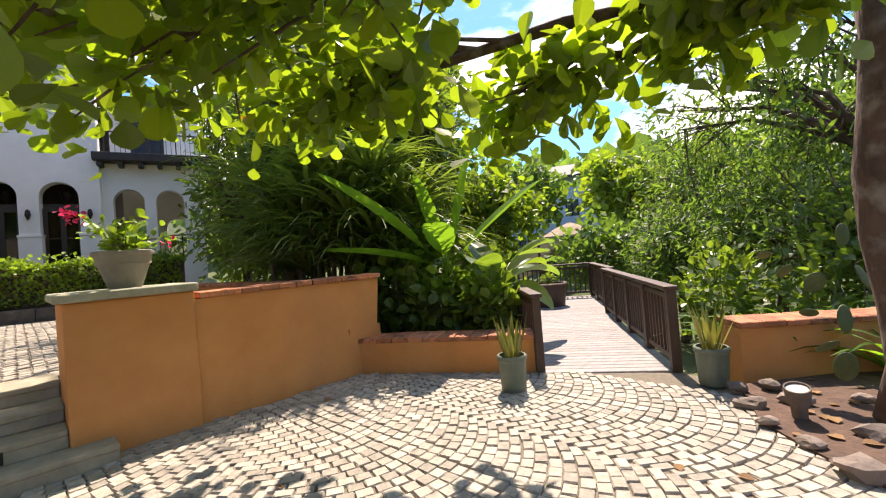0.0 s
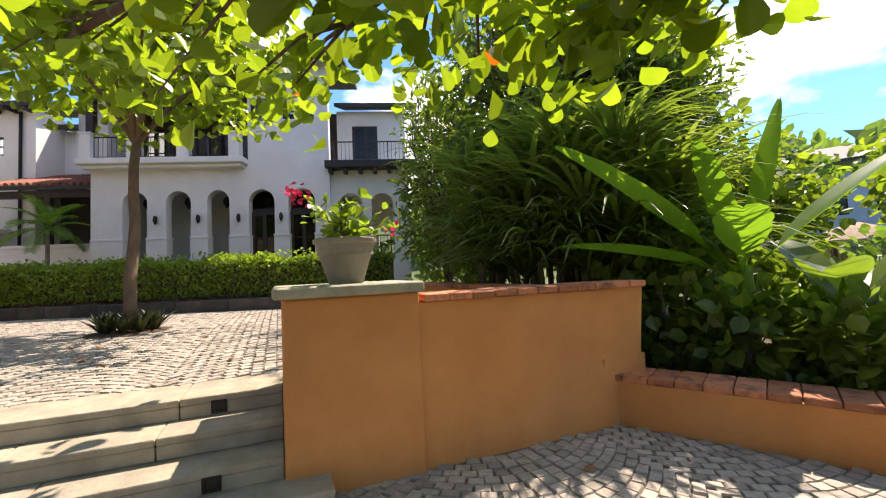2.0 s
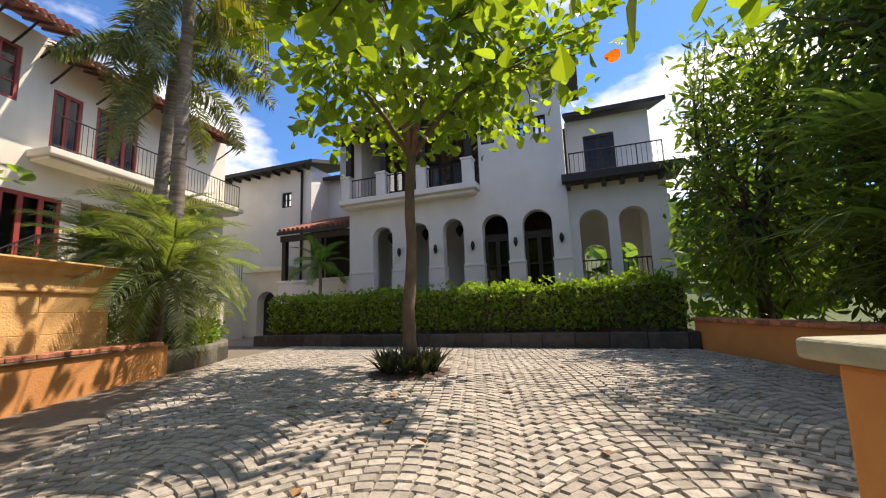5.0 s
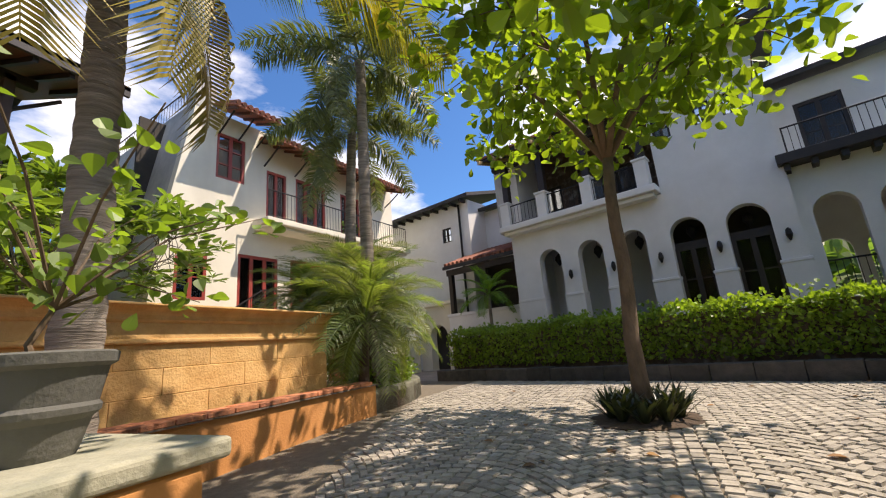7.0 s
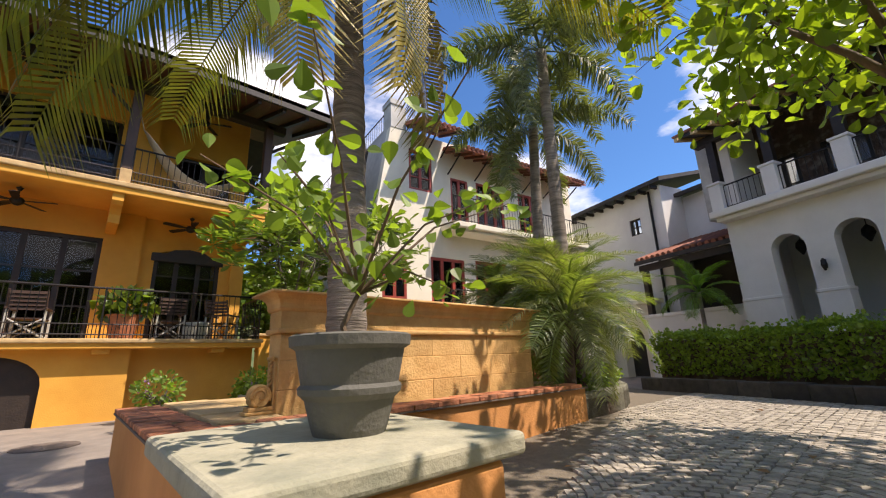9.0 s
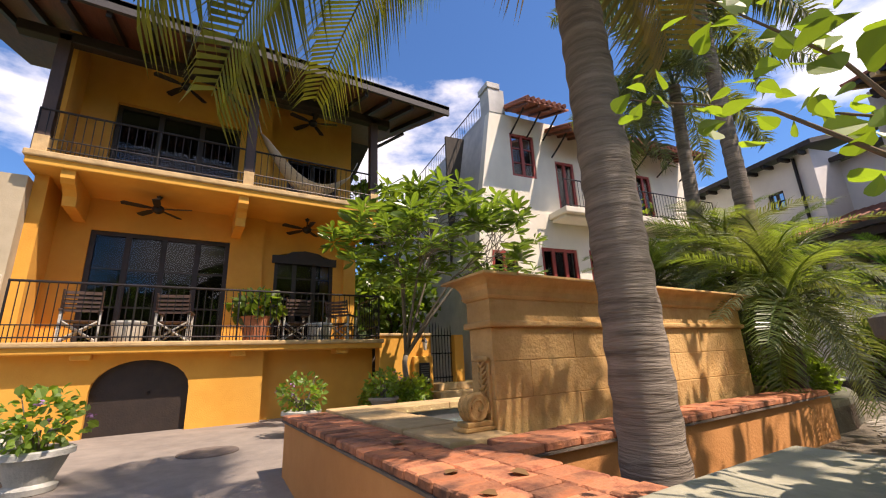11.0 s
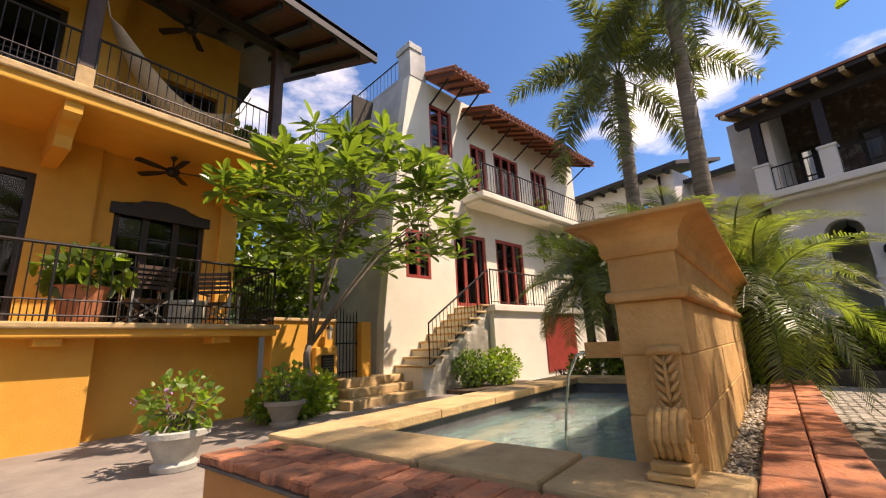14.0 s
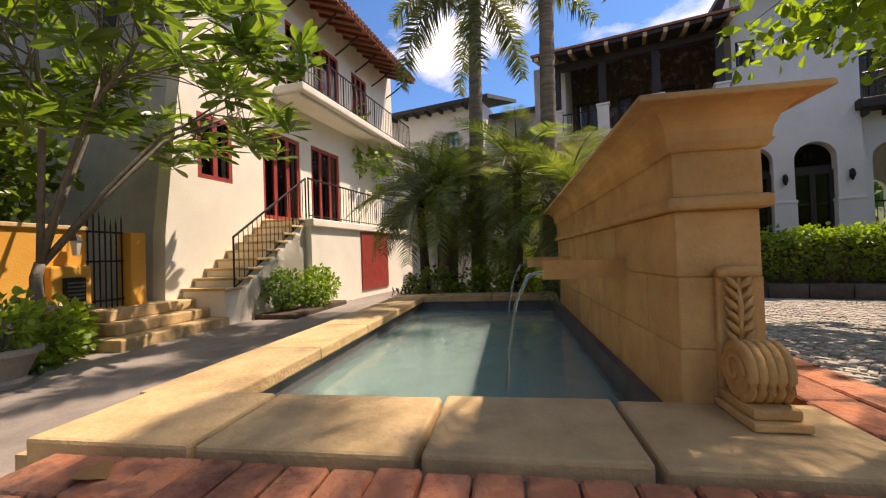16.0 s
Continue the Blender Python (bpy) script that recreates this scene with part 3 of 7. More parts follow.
def setts(name, x0, x1, y0, y1, z, inside, centre, size=0.125, rng_seed=3, zf=None, single=None, singles=None, sag=0.4):
    """Setts laid in segmental arcs across columns; joined into one mesh."""
    rg = np.random.default_rng(rng_seed)
    V, F = [], []
    col = 1.7
    ncol = int((y1 - y0) / col) + 2
    for c in range(-1, ncol):
        cy = y0 + (c + 0.5) * col
        for r in range(-8, int((x1 - x0) / size) + 8):
            nn = int(col / size)
            for k in range(nn):
                s = ((k + 0.5) / nn - 0.5) * 2
                y = cy + s * col / 2 + rg.uniform(-0.006, 0.006)
                x = x0 + r * size - sag * s * s + rg.uniform(-0.006, 0.006)
                if not (x0 < x < x1 and y0 < y < y1) or not inside(x, y):
                    continue
                ang = math.atan2(4 * sag * s / col, 1.0)
                ca, sa = math.cos(ang), math.sin(ang)
                hx, hy = size * rg.uniform(0.445, 0.48) * ca, size * rg.uniform(0.45, 0.482) / ca
                zz = (zf(x, y) if zf else z) + rg.uniform(-0.005, 0.005)
                if single and len(singles) < 300 and single(x, y):
                    singles.append((x, y, zz, ang, hx, hy))
                    continue
                o = len(V)
                for f, dz in ((1.0, -0.03), (1.0, -0.006), (0.9, 0.005)):
                    for ux, uy in ((-1, -1), (1, -1), (1, 1), (-1, 1)):
                        px, py = ux * hx * f + rg.uniform(-0.004, 0.004), uy * hy * f + rg.uniform(-0.004, 0.004)
                        V.append((x + px * ca - py * sa, y + px * sa + py * ca, zz + dz))
                for b0 in (o, o + 4):
                    for q in range(4):
                        F.append((b0 + q, b0 + (q + 1) % 4, b0 + 4 + (q + 1) % 4, b0 + 4 + q))
                F.append((o + 8, o + 9, o + 10, o + 11))
    me = bpy.data.meshes.new(name)
    me.from_pydata(V, [], F)
    me.materials.append(SETT)
    return new(name, me)


# ---- ground ----
PLAZA = 0.76
SILL = 0.61
YARD = 0.70


def smooth01(t):
    t = min(1.0, max(0.0, t))
    return t * t * (3 - 2 * t)


def ground_z(x, y):
    """Lower walk, the rise to the yard, the ravine under the bridge and the wooded hills."""
    z = YARD * min(1.0, max(0.0, (-2.0 - y) / 6.5))
    far = max(abs(x + 8) - 30, abs(y) - 32, 0)
    z += min(26.0, far * 0.2) + (noise.noise(Vector((x * 0.05, y * 0.05, 0))) * min(6, far * 0.12))
    if y > 4.6:
        z -= 1.8 * smooth01((y - 4.6) / 2.0) * (1 - smooth01((y - 16) / 5))
    return z


def axis(lo, hi, fine_lo, fine_hi):
    a = list(np.arange(fine_lo, fine_hi, 0.5))
    s, v = 1.0, fine_hi
    while v < hi:
        a.append(v)
        v += s
        s *= 1.25
    s, v = 1.0, fine_lo - 1
    while v > lo:
        a.insert(0, v)
        v -= s
        s *= 1.25
    return a


gx, gy = axis(-900, 900, -24, 10), axis(-900, 900, -16, 22)
V = [(x, y, ground_z(x, y) - 0.02) for y in gy for x in gx]
W = len(gx)
F = [(j * W + i, j * W + i + 1, (j + 1) * W + i + 1, (j + 1) * W + i) for j in range(len(gy) - 1) for i in range(W - 1)]
me = bpy.data.meshes.new("ground")
me.from_pydata(V, [], F)
me.materials.append(GROUND)
me.shade_smooth()
tagged(new("ground", me), "grassy earth ground rising to wooded hills", "ground", kind="structure")

# yard paving: a sloped sheet with its own thickness
bm = bmesh.new()
nx, ny = 22, 26
grid = [[bm.verts.new((-26 + (8 + 26) * i / nx, -13.6 + 11.4 * j / ny, ground_z(0, -13.6 + 11.4 * j / ny) + 0.004)) for i in range(nx + 1)] for j in range(ny + 1)]
for j in range(ny):
    for i in range(nx):
        bm.faces.new((grid[j][i], grid[j][i + 1], grid[j + 1][i + 1], grid[j + 1][i]))
tagged(part("pavement", bm, PAVE), "worn pale concrete yard paving with stains", "pavement", kind="structure")

def plaza_z(x):
    """The plaza rises gently from the head of the steps."""
    return SILL + (PLAZA - SILL) * min(1.0, max(0.0, (-5.85 - x) / 3.25))


# plaza bed and terrace bed (joint sand under the setts)
def in_plaza(x, y):
    return x < -5.3 and y > -5.75 and y < 2.75 and (x < -5.84 or (x < -5.55 and not -3.36 < y < 0.26)) and (x + 15.24) * 0.926 - (y + 7.38) * 0.377 > 0.02 and not (x > -9.95 and y < -5.3) and not (x > -13.4 and y < -5.3 - 0.35 * (-9.9 - x)) and (x + 9.4) ** 2 + (y + 1.9) ** 2 > 0.3


bm = slab(bmesh.new(), [(-9.1, -5.8), (-9.1, 2.8), (-11.3, 2.8), (-16.2, -9.8), (-10.0, -9.8), (-10.0, -5.8)], 0.2, PLAZA - 0.012)
prism(bm, [(-9.1, 0.2), (-5.82, 0.2), (-5.82, SILL - 0.012), (-9.1, PLAZA - 0.012)], -5.8, 2.8)
for y0, y1 in ((-5.8, -3.37), (0.27, 2.8)):
    box(bm, -5.82, -5.5, y0, y1, 0.2, SILL - 0.012)
tagged(part("plaza_floor", bm, JOINT), "sandy bed under the plaza setts", "floor", kind="structure")
bm = slab(bmesh.new(), [(-4.7, -2.2), (2.5, -2.2), (2.5, 4.2), (-1.3, 5.0), (-2.6, 4.4), (-4.7, 3.3)], -0.3, -0.006)
tagged(part("terrace_floor", bm, JOINT), "sandy bed under the lower terrace setts", "floor", kind="structure")

# ---- stairs and pedestals ----
st = thing("staircase", "four wide worn stone steps up to the plaza", "stairs", kind="structure")
RISE = SILL / 4
for i, (xf, xb, y1, cuts) in enumerate(((-4.38, -4.72, 0.55, (0.0, 0.36, 0.7, 1.0)), (-4.66, -5.02, 0.26, (0.0, 0.3, 0.62, 1.0)), (-4.96, -5.36, 0.26, (0.0, 0.22, 0.55, 0.78, 1.0)), (-5.30, -5.85, 0.26, (0.0, 0.18, 0.47, 0.8, 1.0)))):
    z1 = RISE * (i + 1)
    y0 = -3.36
    for p, q in zip(cuts, cuts[1:]):
        ya, yb = y0 + (y1 - y0) * p, y0 + (y1 - y0) * q
        bm = box(bmesh.new(), xb, xf - 0.012, ya + 0.003, yb - 0.003, z1 - RISE if i else -0.1, z1 - 0.05)
        box(bm, xb, xf + RNG.uniform(-0.004, 0.004), ya + 0.002, yb - 0.002, z1 - 0.05, z1 + RNG.uniform(-0.003, 0.003))
        part("step_stone", bevelled(bm, 0.012, 2), STEPST, st)
    if i:
        part("step_core", B(xb - 0.3, xb - 0.002, -3.36, 0.26, -0.1, z1 - 0.04), STEPST, st)
for y, xf, k in ((-0.2, -5.312, 3), (-0.17, -4.672, 1), (-3.0, -5.312, 3)):
    z = RISE * (k + 0.5) - 0.01
    sl = thing("step_light", "small square black recessed step light", "step light", "step lights")
    bm = wall_with(bmesh.new(), y - 0.055, y + 0.055, z - 0.05, z + 0.05, 0, 0.012, [(y - 0.035, y + 0.035, z - 0.03, z + 0.03, 0)], Matrix(((0, 1, 0, xf), (1, 0, 0, 0), (0, 0, 1, 0), (0, 0, 0, 1))))
    part("bezel", bm, IRON, sl)
    part("lens", B(xf - 0.002, xf + 0.004, y - 0.034, y + 0.034, z - 0.029, z + 0.029), DARKW, sl)


def pedestal(x0, x1, y0, y1, zb, label):
    t = thing("pedestal", label, "pedestal", "stair pedestals")
    bm = box(bmesh.new(), x0 + 0.1, x1 - 0.08, y0 + 0.06, y1 - 0.02, zb, 1.34)
    for v in bm.verts:
        if v.co.z < 0.5:
            v.co.x += 0.02 if v.co.x > -5 else -0.02
    part("body", bevelled(bm, 0.025, 3), ORANGE, t)
    part("cap", bevelled(box(bmesh.new(), x0, x1, y0, y1, 1.34, 1.42), 0.022, 3), CAPST, t, "pale weathered stone cap")
    return t


pedestal(-5.52, -4.56, 0.2, 1.26, -0.1, "orange stucco pedestal with a pale stone cap beside the steps")
pedestal(-5.47, -4.46, -4.42, -3.3, -0.1, "orange stucco pedestal with a mossy stone cap below the plaza")

# ---- orange garden walls ----
w1 = thing("garden_wall", "orange stucco retaining wall with red brick coping", "wall", "garden walls", "structure")
bm = prism(bmesh.new(), [(1.2, -0.1), (3.1, -0.1), (3.05, 0.3), (2.98, 0.6), (3.0, 0.62), (3.45, 0.62), (3.52, 1.25), (1.2, 1.25)], -4.98, -4.66, Matrix(((0, 1, 0, 0), (1, 0, 0, 0), (0, 0, 1, 0), (0, 0, 0, 1))))
part("body", bm, ORANGE, w1)
part("body", B(-4.98, -4.662, 3.0, 3.5, -0.6, 0.62), ORANGE, w1)
brick_cap(w1, (-4.82, 1.27), (-4.82, 3.54), 0.4, 1.255)
w2 = thing("garden_wall", "low orange stucco wall with red brick seat coping", "wall", "garden walls", "structure")
a, b = Vector((-4.72, 3.12, 0)), Vector((-2.62, 4.3, 0))
L = (b - a).length
M2 = Matrix.Translation(a) @ Matrix.Rotation(math.atan2(b.y - a.y, b.x - a.x), 4, "Z")
part("body", B(-0.1, L, 0.0, 0.36, -0.8, 0.40, m=M2, bevel=0.01), ORANGE, w2)
q0, q1 = M2 @ Vector((-0.1, 0.18, 0)), M2 @ Vector((L, 0.18, 0))
brick_cap(w2, (q0.x, q0.y), (q1.x, q1.y), 0.42, 0.40)
w3 = thing("garden_wall", "orange stucco plaza wall with red brick coping", "wall", "garden walls", "structure")
part("body", B(-11.3, -4.98, 2.76, 3.02, 0.2, 1.22, bevel=0.01), ORANGE, w3)
brick_cap(w3, (-11.3, 2.89), (-4.98, 2.89), 0.36, 1.22)
w4 = thing("garden_wall", "low orange stucco wall with a cracked brick top by the planting bed", "wall", "garden walls", "structure")
M4 = Matrix.Translation((-0.75, 5.0, 0)) @ Matrix.Rotation(radians(38), 4, "Z")
part("body", B(0.0, 2.4, 0.0, 0.36, -0.6, 0.52, m=M4, bevel=0.01), ORANGE, w4)
q0, q1 = M4 @ Vector((0.0, 0.18, 0)), M4 @ Vector((2.4, 0.18, 0))
brick_cap(w4, (q0.x, q0.y), (q1.x, q1.y), 0.42, 0.52)

# ---- fountain ----
fo = thing("fountain_base", "orange stucco fountain plinth with a flat red brick top", "fountain", "", "structure")
part("body", B(-4.98, -4.66, -8.45, -4.45, -0.1, 1.19, bevel=0.01), ORANGE, fo)
part("body", B(-9.86, -4.98, -5.98, -5.66, 0.2, 1.19, bevel=0.01), ORANGE, fo)
part("mortar_bed", B(-5.28, -4.64, -8.5, -4.44, 1.19, 1.205), MORTAR, fo)
part("mortar_bed", B(-9.88, -5.28, -6.0, -5.62, 1.19, 1.205), MORTAR, fo)
part("core", B(-10.0, -4.98, -8.4, -8.62, 0.2, 1.13), COPING, fo)
part("core", B(-5.3, -4.98, -8.4, -5.98, 0.2, 1.185), MORTAR, fo)
part("core", B(-9.9, -5.3, -6.14, -5.98, 0.2, 1.15), MORTAR, fo)
part("core", B(-5.28, -4.98, -5.66, -4.45, 0.2, 1.185), MORTAR, fo)
# pool basin
pool = thing("pool", "shallow rectangular fountain pool with dark tiled sides", "pool")
part("floor", B(-9.75, -5.6, -8.3, -6.4, 0.6, 0.92), POOLB, pool, "pale green pool floor")
for a in ((-9.75, -5.55, -8.42, -8.3), (-9.75, -5.55, -6.46, -6.38), (-9.87, -9.75, -8.42, -6.38), (-5.6, -5.48, -8.42, -6.38)):
    part("side", B(a[0], a[1], a[2], a[3], 0.62, 1.18), POOLT, pool, "dark tiled pool side")
part("water", B(-9.75, -5.6, -8.3, -6.46, 0.95, 1.06), WATER, pool, "clear rippling water")
cp = thing("pool_coping", "sandstone pool coping slabs with dark joints", "coping", "", "structure")
for y0, y1 in ((-8.64, -8.02), (-8.01, -7.3), (-7.29, -6.66), (-6.65, -5.99)):
    part("slab", B(-5.62, -5.125 + RNG.uniform(-0.006, 0.006), y0 + 0.005, y1 - 0.005, 1.17, 1.262 + RNG.uniform(-0.004, 0.004), bevel=0.014), COPING, cp)
x = -5.63
while x > -10.1:
    part("slab", B(max(x - 0.9, -10.2), x - 0.005, -8.72, -8.26, 1.165, 1.245, bevel=0.012), COPING, cp)
    x -= 0.9
for y0, y1 in ((-8.25, -7.3), (-7.29, -6.4)):
    part("slab", B(-10.2, -9.72, y0, y1, 1.165, 1.245, bevel=0.012), COPING, cp)
part("footing", B(-10.3, -5.2, -8.78, -8.5, 0.3, 1.165), COPING, cp)
part("footing", B(-10.25, -9.85, -8.5, -6.4, 0.3, 1.165), COPING, cp)

# fountain wall
fw = thing("fountain_wall", "tall sandstone fountain wall with moulded cornice and spouts", "fountain wall")
FX0, FX1, FY0, FY1 = -9.3, -5.6, -6.42, -6.14
z = 1.19
for k, h in enumerate((0.26, 0.26, 0.24)):
    xs = [FX0, *(FX0 + (0.5 if k % 2 else 0.95) + 0.95 * i for i in range(4)), FX1]
    xs = sorted(v for v in xs if FX0 <= v <= FX1)
    for p, q in zip(xs, xs[1:]):
        if q - p > 0.05:
            part("stone_block", B(p + 0.002, q - 0.002, FY0 + RNG.uniform(-0.003, 0.003), FY1 + RNG.uniform(-0.003, 0.003), z + 0.0015, z + h - 0.0015, bevel=0.006), SAND, fw)
    z += h
part("core", B(FX0 + 0.01, FX1 - 0.01, FY0 + 0.008, FY1 - 0.008, 1.1, 2.3), SAND, fw)


def ring_band(name, o0, o1, z0, z1, bev):
    bm = bmesh.new()
    lo = [bm.verts.new((x, y, z0)) for x, y in ((FX0 - o0, FY0 - o0), (FX1 + o0, FY0 - o0), (FX1 + o0, FY1 + o0), (FX0 - o0, FY1 + o0))]
    hi = [bm.verts.new((x, y, z1)) for x, y in ((FX0 - o1, FY0 - o1), (FX1 + o1, FY0 - o1), (FX1 + o1, FY1 + o1), (FX0 - o1, FY1 + o1))]
    bm.faces.new(lo[::-1]), bm.faces.new(hi)
    for i in range(4):
        j = (i + 1) % 4
        bm.faces.new((lo[i], lo[j], hi[j], hi[i]))
    return part(name, bevelled(bm, bev, 2) if bev else bm, SAND, fw)


ring_band("moulding", 0.035, 0.035, 1.95, 2.0, 0.016)
ring_band("frieze", 0.006, 0.006, 2.0, 2.16, 0.0)
ring_band("moulding", 0.02, 0.04, 2.16, 2.19, 0.006)
for i in range(5):
    a0, a1 = i / 5, (i + 1) / 5
    ring_band("cornice", 0.03 + 0.10 * (1 - math.cos(a0 * math.pi / 2)), 0.03 + 0.10 * (1 - math.cos(a1 * math.pi / 2)), 2.19 + 0.12 * math.sin(a0 * math.pi / 2), 2.19 + 0.12 * math.sin(a1 * math.pi / 2), 0.0)
ring_band("cap", 0.155, 0.15, 2.31, 2.335, 0.008)
for x in (-6.35, -8.3):
    part("spout", prism(bmesh.new(), [(-0.06, -0.05), (0.06, -0.05), (0.06, 0.05), (0.035, 0.05), (0.035, -0.02), (-0.035, -0.02), (-0.035, 0.05), (-0.06, 0.05)], FY0 - 0.42, FY0 + 0.02, Matrix.Translation((x, 0, 1.72))), SAND, fw)
    wj = thing("water_jet", "thin falling jet of clear water from a spout", "water jet", "water jets")
    part("stream", tube(bmesh.new(), [(x, FY0 - 0.40, 1.71), (x, FY0 - 0.5, 1.69), (x + 0.01, FY0 - 0.57, 1.55), (x, FY0 - 0.62, 1.3), (x + 0.01, FY0 - 0.64, 1.05)], [0.014, 0.012, 0.01, 0.008, 0.011], 8), WATER, wj, smooth=True)

# carved scroll bracket at the wall's end
sc = thing("scroll_bracket", "carved sandstone scroll bracket with acanthus leaf", "bracket", at=Matrix.Translation((FX1, -6.24, 1.262)) @ Matrix.Diagonal((0.8, 0.76, 0.86, 1)) @ Matrix.Translation((0, 0, -1.245)))
SX, SY = 0.0, 0.0
part("plinth", B(SX - 0.0, SX + 0.31, SY - 0.105, SY + 0.105, 1.245, 1.275, bevel=0.006), SAND, sc)
part("plinth", B(SX + 0.0, SX + 0.28, SY - 0.09, SY + 0.09, 1.275, 1.315, bevel=0.01), SAND, sc)
for k in range(5):
    yy = SY - 0.07 + 0.035 * k
    bm = tube(bmesh.new(), [(SX + 0.15 + 0.10 * math.cos(a), yy, 1.415 + 0.1 * math.sin(a)) for a in np.linspace(-1.2, 3.6, 14)], 0.021, 8)
    part("scroll_rib", bm, SAND, sc, smooth=True)
part("scroll_core", lathe(bmesh.new(), [(0.095, -0.085), (0.1, -0.06), (0.1, 0.06), (0.095, 0.085)], 24, Matrix.Translation((SX + 0.15, SY, 1.415)) @ Matrix.Rotation(radians(90), 4, "X")), SAND, sc)
for s in (-1, 1):
    part("volute", tube(bmesh.new(), [(SX + 0.15 + (0.08 - 0.0125 * a) * math.cos(a), SY + s * 0.088, 1.415 + (0.08 - 0.0125 * a) * math.sin(a)) for a in np.linspace(0, 6, 26)], 0.011, 6), SAND, sc, smooth=True)
part("back_plate", B(SX - 0.01, SX + 0.03, SY - 0.085, SY + 0.085, 1.31, 1.80, bevel=0.01), SAND, sc)
bm = bmesh.new()
for k in range(6):
    zz = 1.52 + 0.045 * k
    for s in (-1, 1):
        tube(bm, [(SX + 0.035, SY, zz - 0.03), (SX + 0.055, SY + s * 0.03, zz), (SX + 0.04, SY + s * 0.06, zz + 0.035)], [0.012, 0.014, 0.005], 6)
tube(bm, [(SX + 0.04, SY, 1.5), (SX + 0.05, SY, 1.65), (SX + 0.04, SY, 1.76)], [0.014, 0.014, 0.008], 6)
part("acanthus_leaf", bm, SAND, sc, smooth=True)
part("head_roll", tube(bmesh.new(), [(SX + 0.04, SY - 0.09, 1.785), (SX + 0.04, SY, 1.79), (SX + 0.04, SY + 0.09, 1.785)], 0.024, 10), SAND, sc, smooth=True)

# gravel strip by the wall
rg = np.random.default_rng(5)
Vg, Fg = [], []
for i in range(1500):
    x, y = rg.uniform(-9.6, -5.2), rg.uniform(-6.13, -5.99)
    s = rg.uniform(0.008, 0.02)
    zz = 1.16 + rg.uniform(0, 0.05)
    o = len(Vg)
    Vg += [(x + s, y, zz), (x, y + s, zz), (x - s, y, zz), (x, y - s, zz), (x, y, zz + s * 0.8), (x, y, zz - s * 0.8)]
    Fg += [(o, o + 1, o + 4), (o + 1, o + 2, o + 4), (o + 2, o + 3, o + 4), (o + 3, o, o + 4), (o + 1, o, o + 5), (o + 2, o + 1, o + 5), (o + 3, o + 2, o + 5), (o, o + 3, o + 5)]
me = bpy.data.meshes.new("gravel")
me.from_pydata(Vg, [], Fg)
me.materials.append(GRAVEL)
tagged(new("gravel", me), "strip of pale gravel beside the fountain wall", "gravel", kind="stuff")


# ---- buildings ----
def window_unit(parent, m, u0, u1, z0, z1, cols, rows_, material, name="window", fr=0.07, d=0.0, arch=0.0):
    """A framed window or glazed door with its own panes; m maps (u, depth, z)."""
    t = new(name)
    t.parent = parent
    bm = bmesh.new()
    box(bm, u0, u0 + fr, d - 0.05, d + 0.05, z0, z1, m), box(bm, u1 - fr, u1, d - 0.05, d + 0.05, z0, z1, m)
    box(bm, u0 + fr, u1 - fr, d - 0.05, d + 0.05, z1 - fr, z1, m), box(bm, u0 + fr, u1 - fr, d - 0.05, d + 0.05, z0, z0 + fr, m)
    for i in range(1, cols):
        u = u0 + (u1 - u0) * i / cols
        w = fr * 0.6
        box(bm, u - w, u + w, d - 0.045, d + 0.045, z0 + fr, z1 - fr, m)
    for c in range(cols):
        ua, ub = u0 + (u1 - u0) * c / cols + fr * 0.6, u0 + (u1 - u0) * (c + 1) / cols - fr * 0.6
        for j in range(1, rows_):
            zz = z0 + (z1 - z0) * j / rows_
            box(bm, ua, ub, d - 0.03, d + 0.03, zz - 0.018, zz + 0.018, m)
    part("window_frame", bm, material, t)
    for c in range(cols):
        ua, ub = u0 + (u1 - u0) * c / cols + fr * 0.5, u0 + (u1 - u0) * (c + 1) / cols - fr * 0.5
        part("pane", B(ua, ub, d - 0.006, d + 0.006, z0 + fr * 0.5, z1 - fr * 0.5, m=m), GLASS, t)
    return t


def plane_frame(o, ang):
    """Maps (u, outward depth, z): u runs along the facade at that angle."""
    c, s = math.cos(ang), math.sin(ang)
    return Matrix(((c, s, 0, o[0]), (s, -c, 0, o[1]), (0, 0, 1, 0), (0, 0, 0, 1)))


def ceiling_fan(label, at):
    t = thing("ceiling_fan", label, "ceiling fan", "ceiling fans", at=Matrix.Translation(at))
    part("rod", tube(bmesh.new(), [(0, 0, 0.3), (0, 0, 0.05)], 0.015, 8), IRON, t)
    part("canopy", lathe(bmesh.new(), [(0.06, 0.27), (0.03, 0.21)], 14), IRON, t)
    part("motor", lathe(bmesh.new(), [(0.04, -0.1), (0.1, -0.06), (0.12, 0.0), (0.09, 0.05), (0.03, 0.07)], 18), IRON, t, smooth=True)
    me = mesh_of(bevelled(slab(bmesh.new(), [(0.12, -0.03), (0.3, -0.065), (0.62, -0.07), (0.65, 0.0), (0.62, 0.07), (0.3, 0.065), (0.12, 0.03)], -0.012, 0.0), 0.003, 1), "blade", DARKW)
    for k in range(5):
        piece("blade", me, t, Matrix.Rotation(k * math.tau / 5 + 0.3, 4, "Z") @ Matrix.Rotation(radians(12), 4, "X"))
    return t


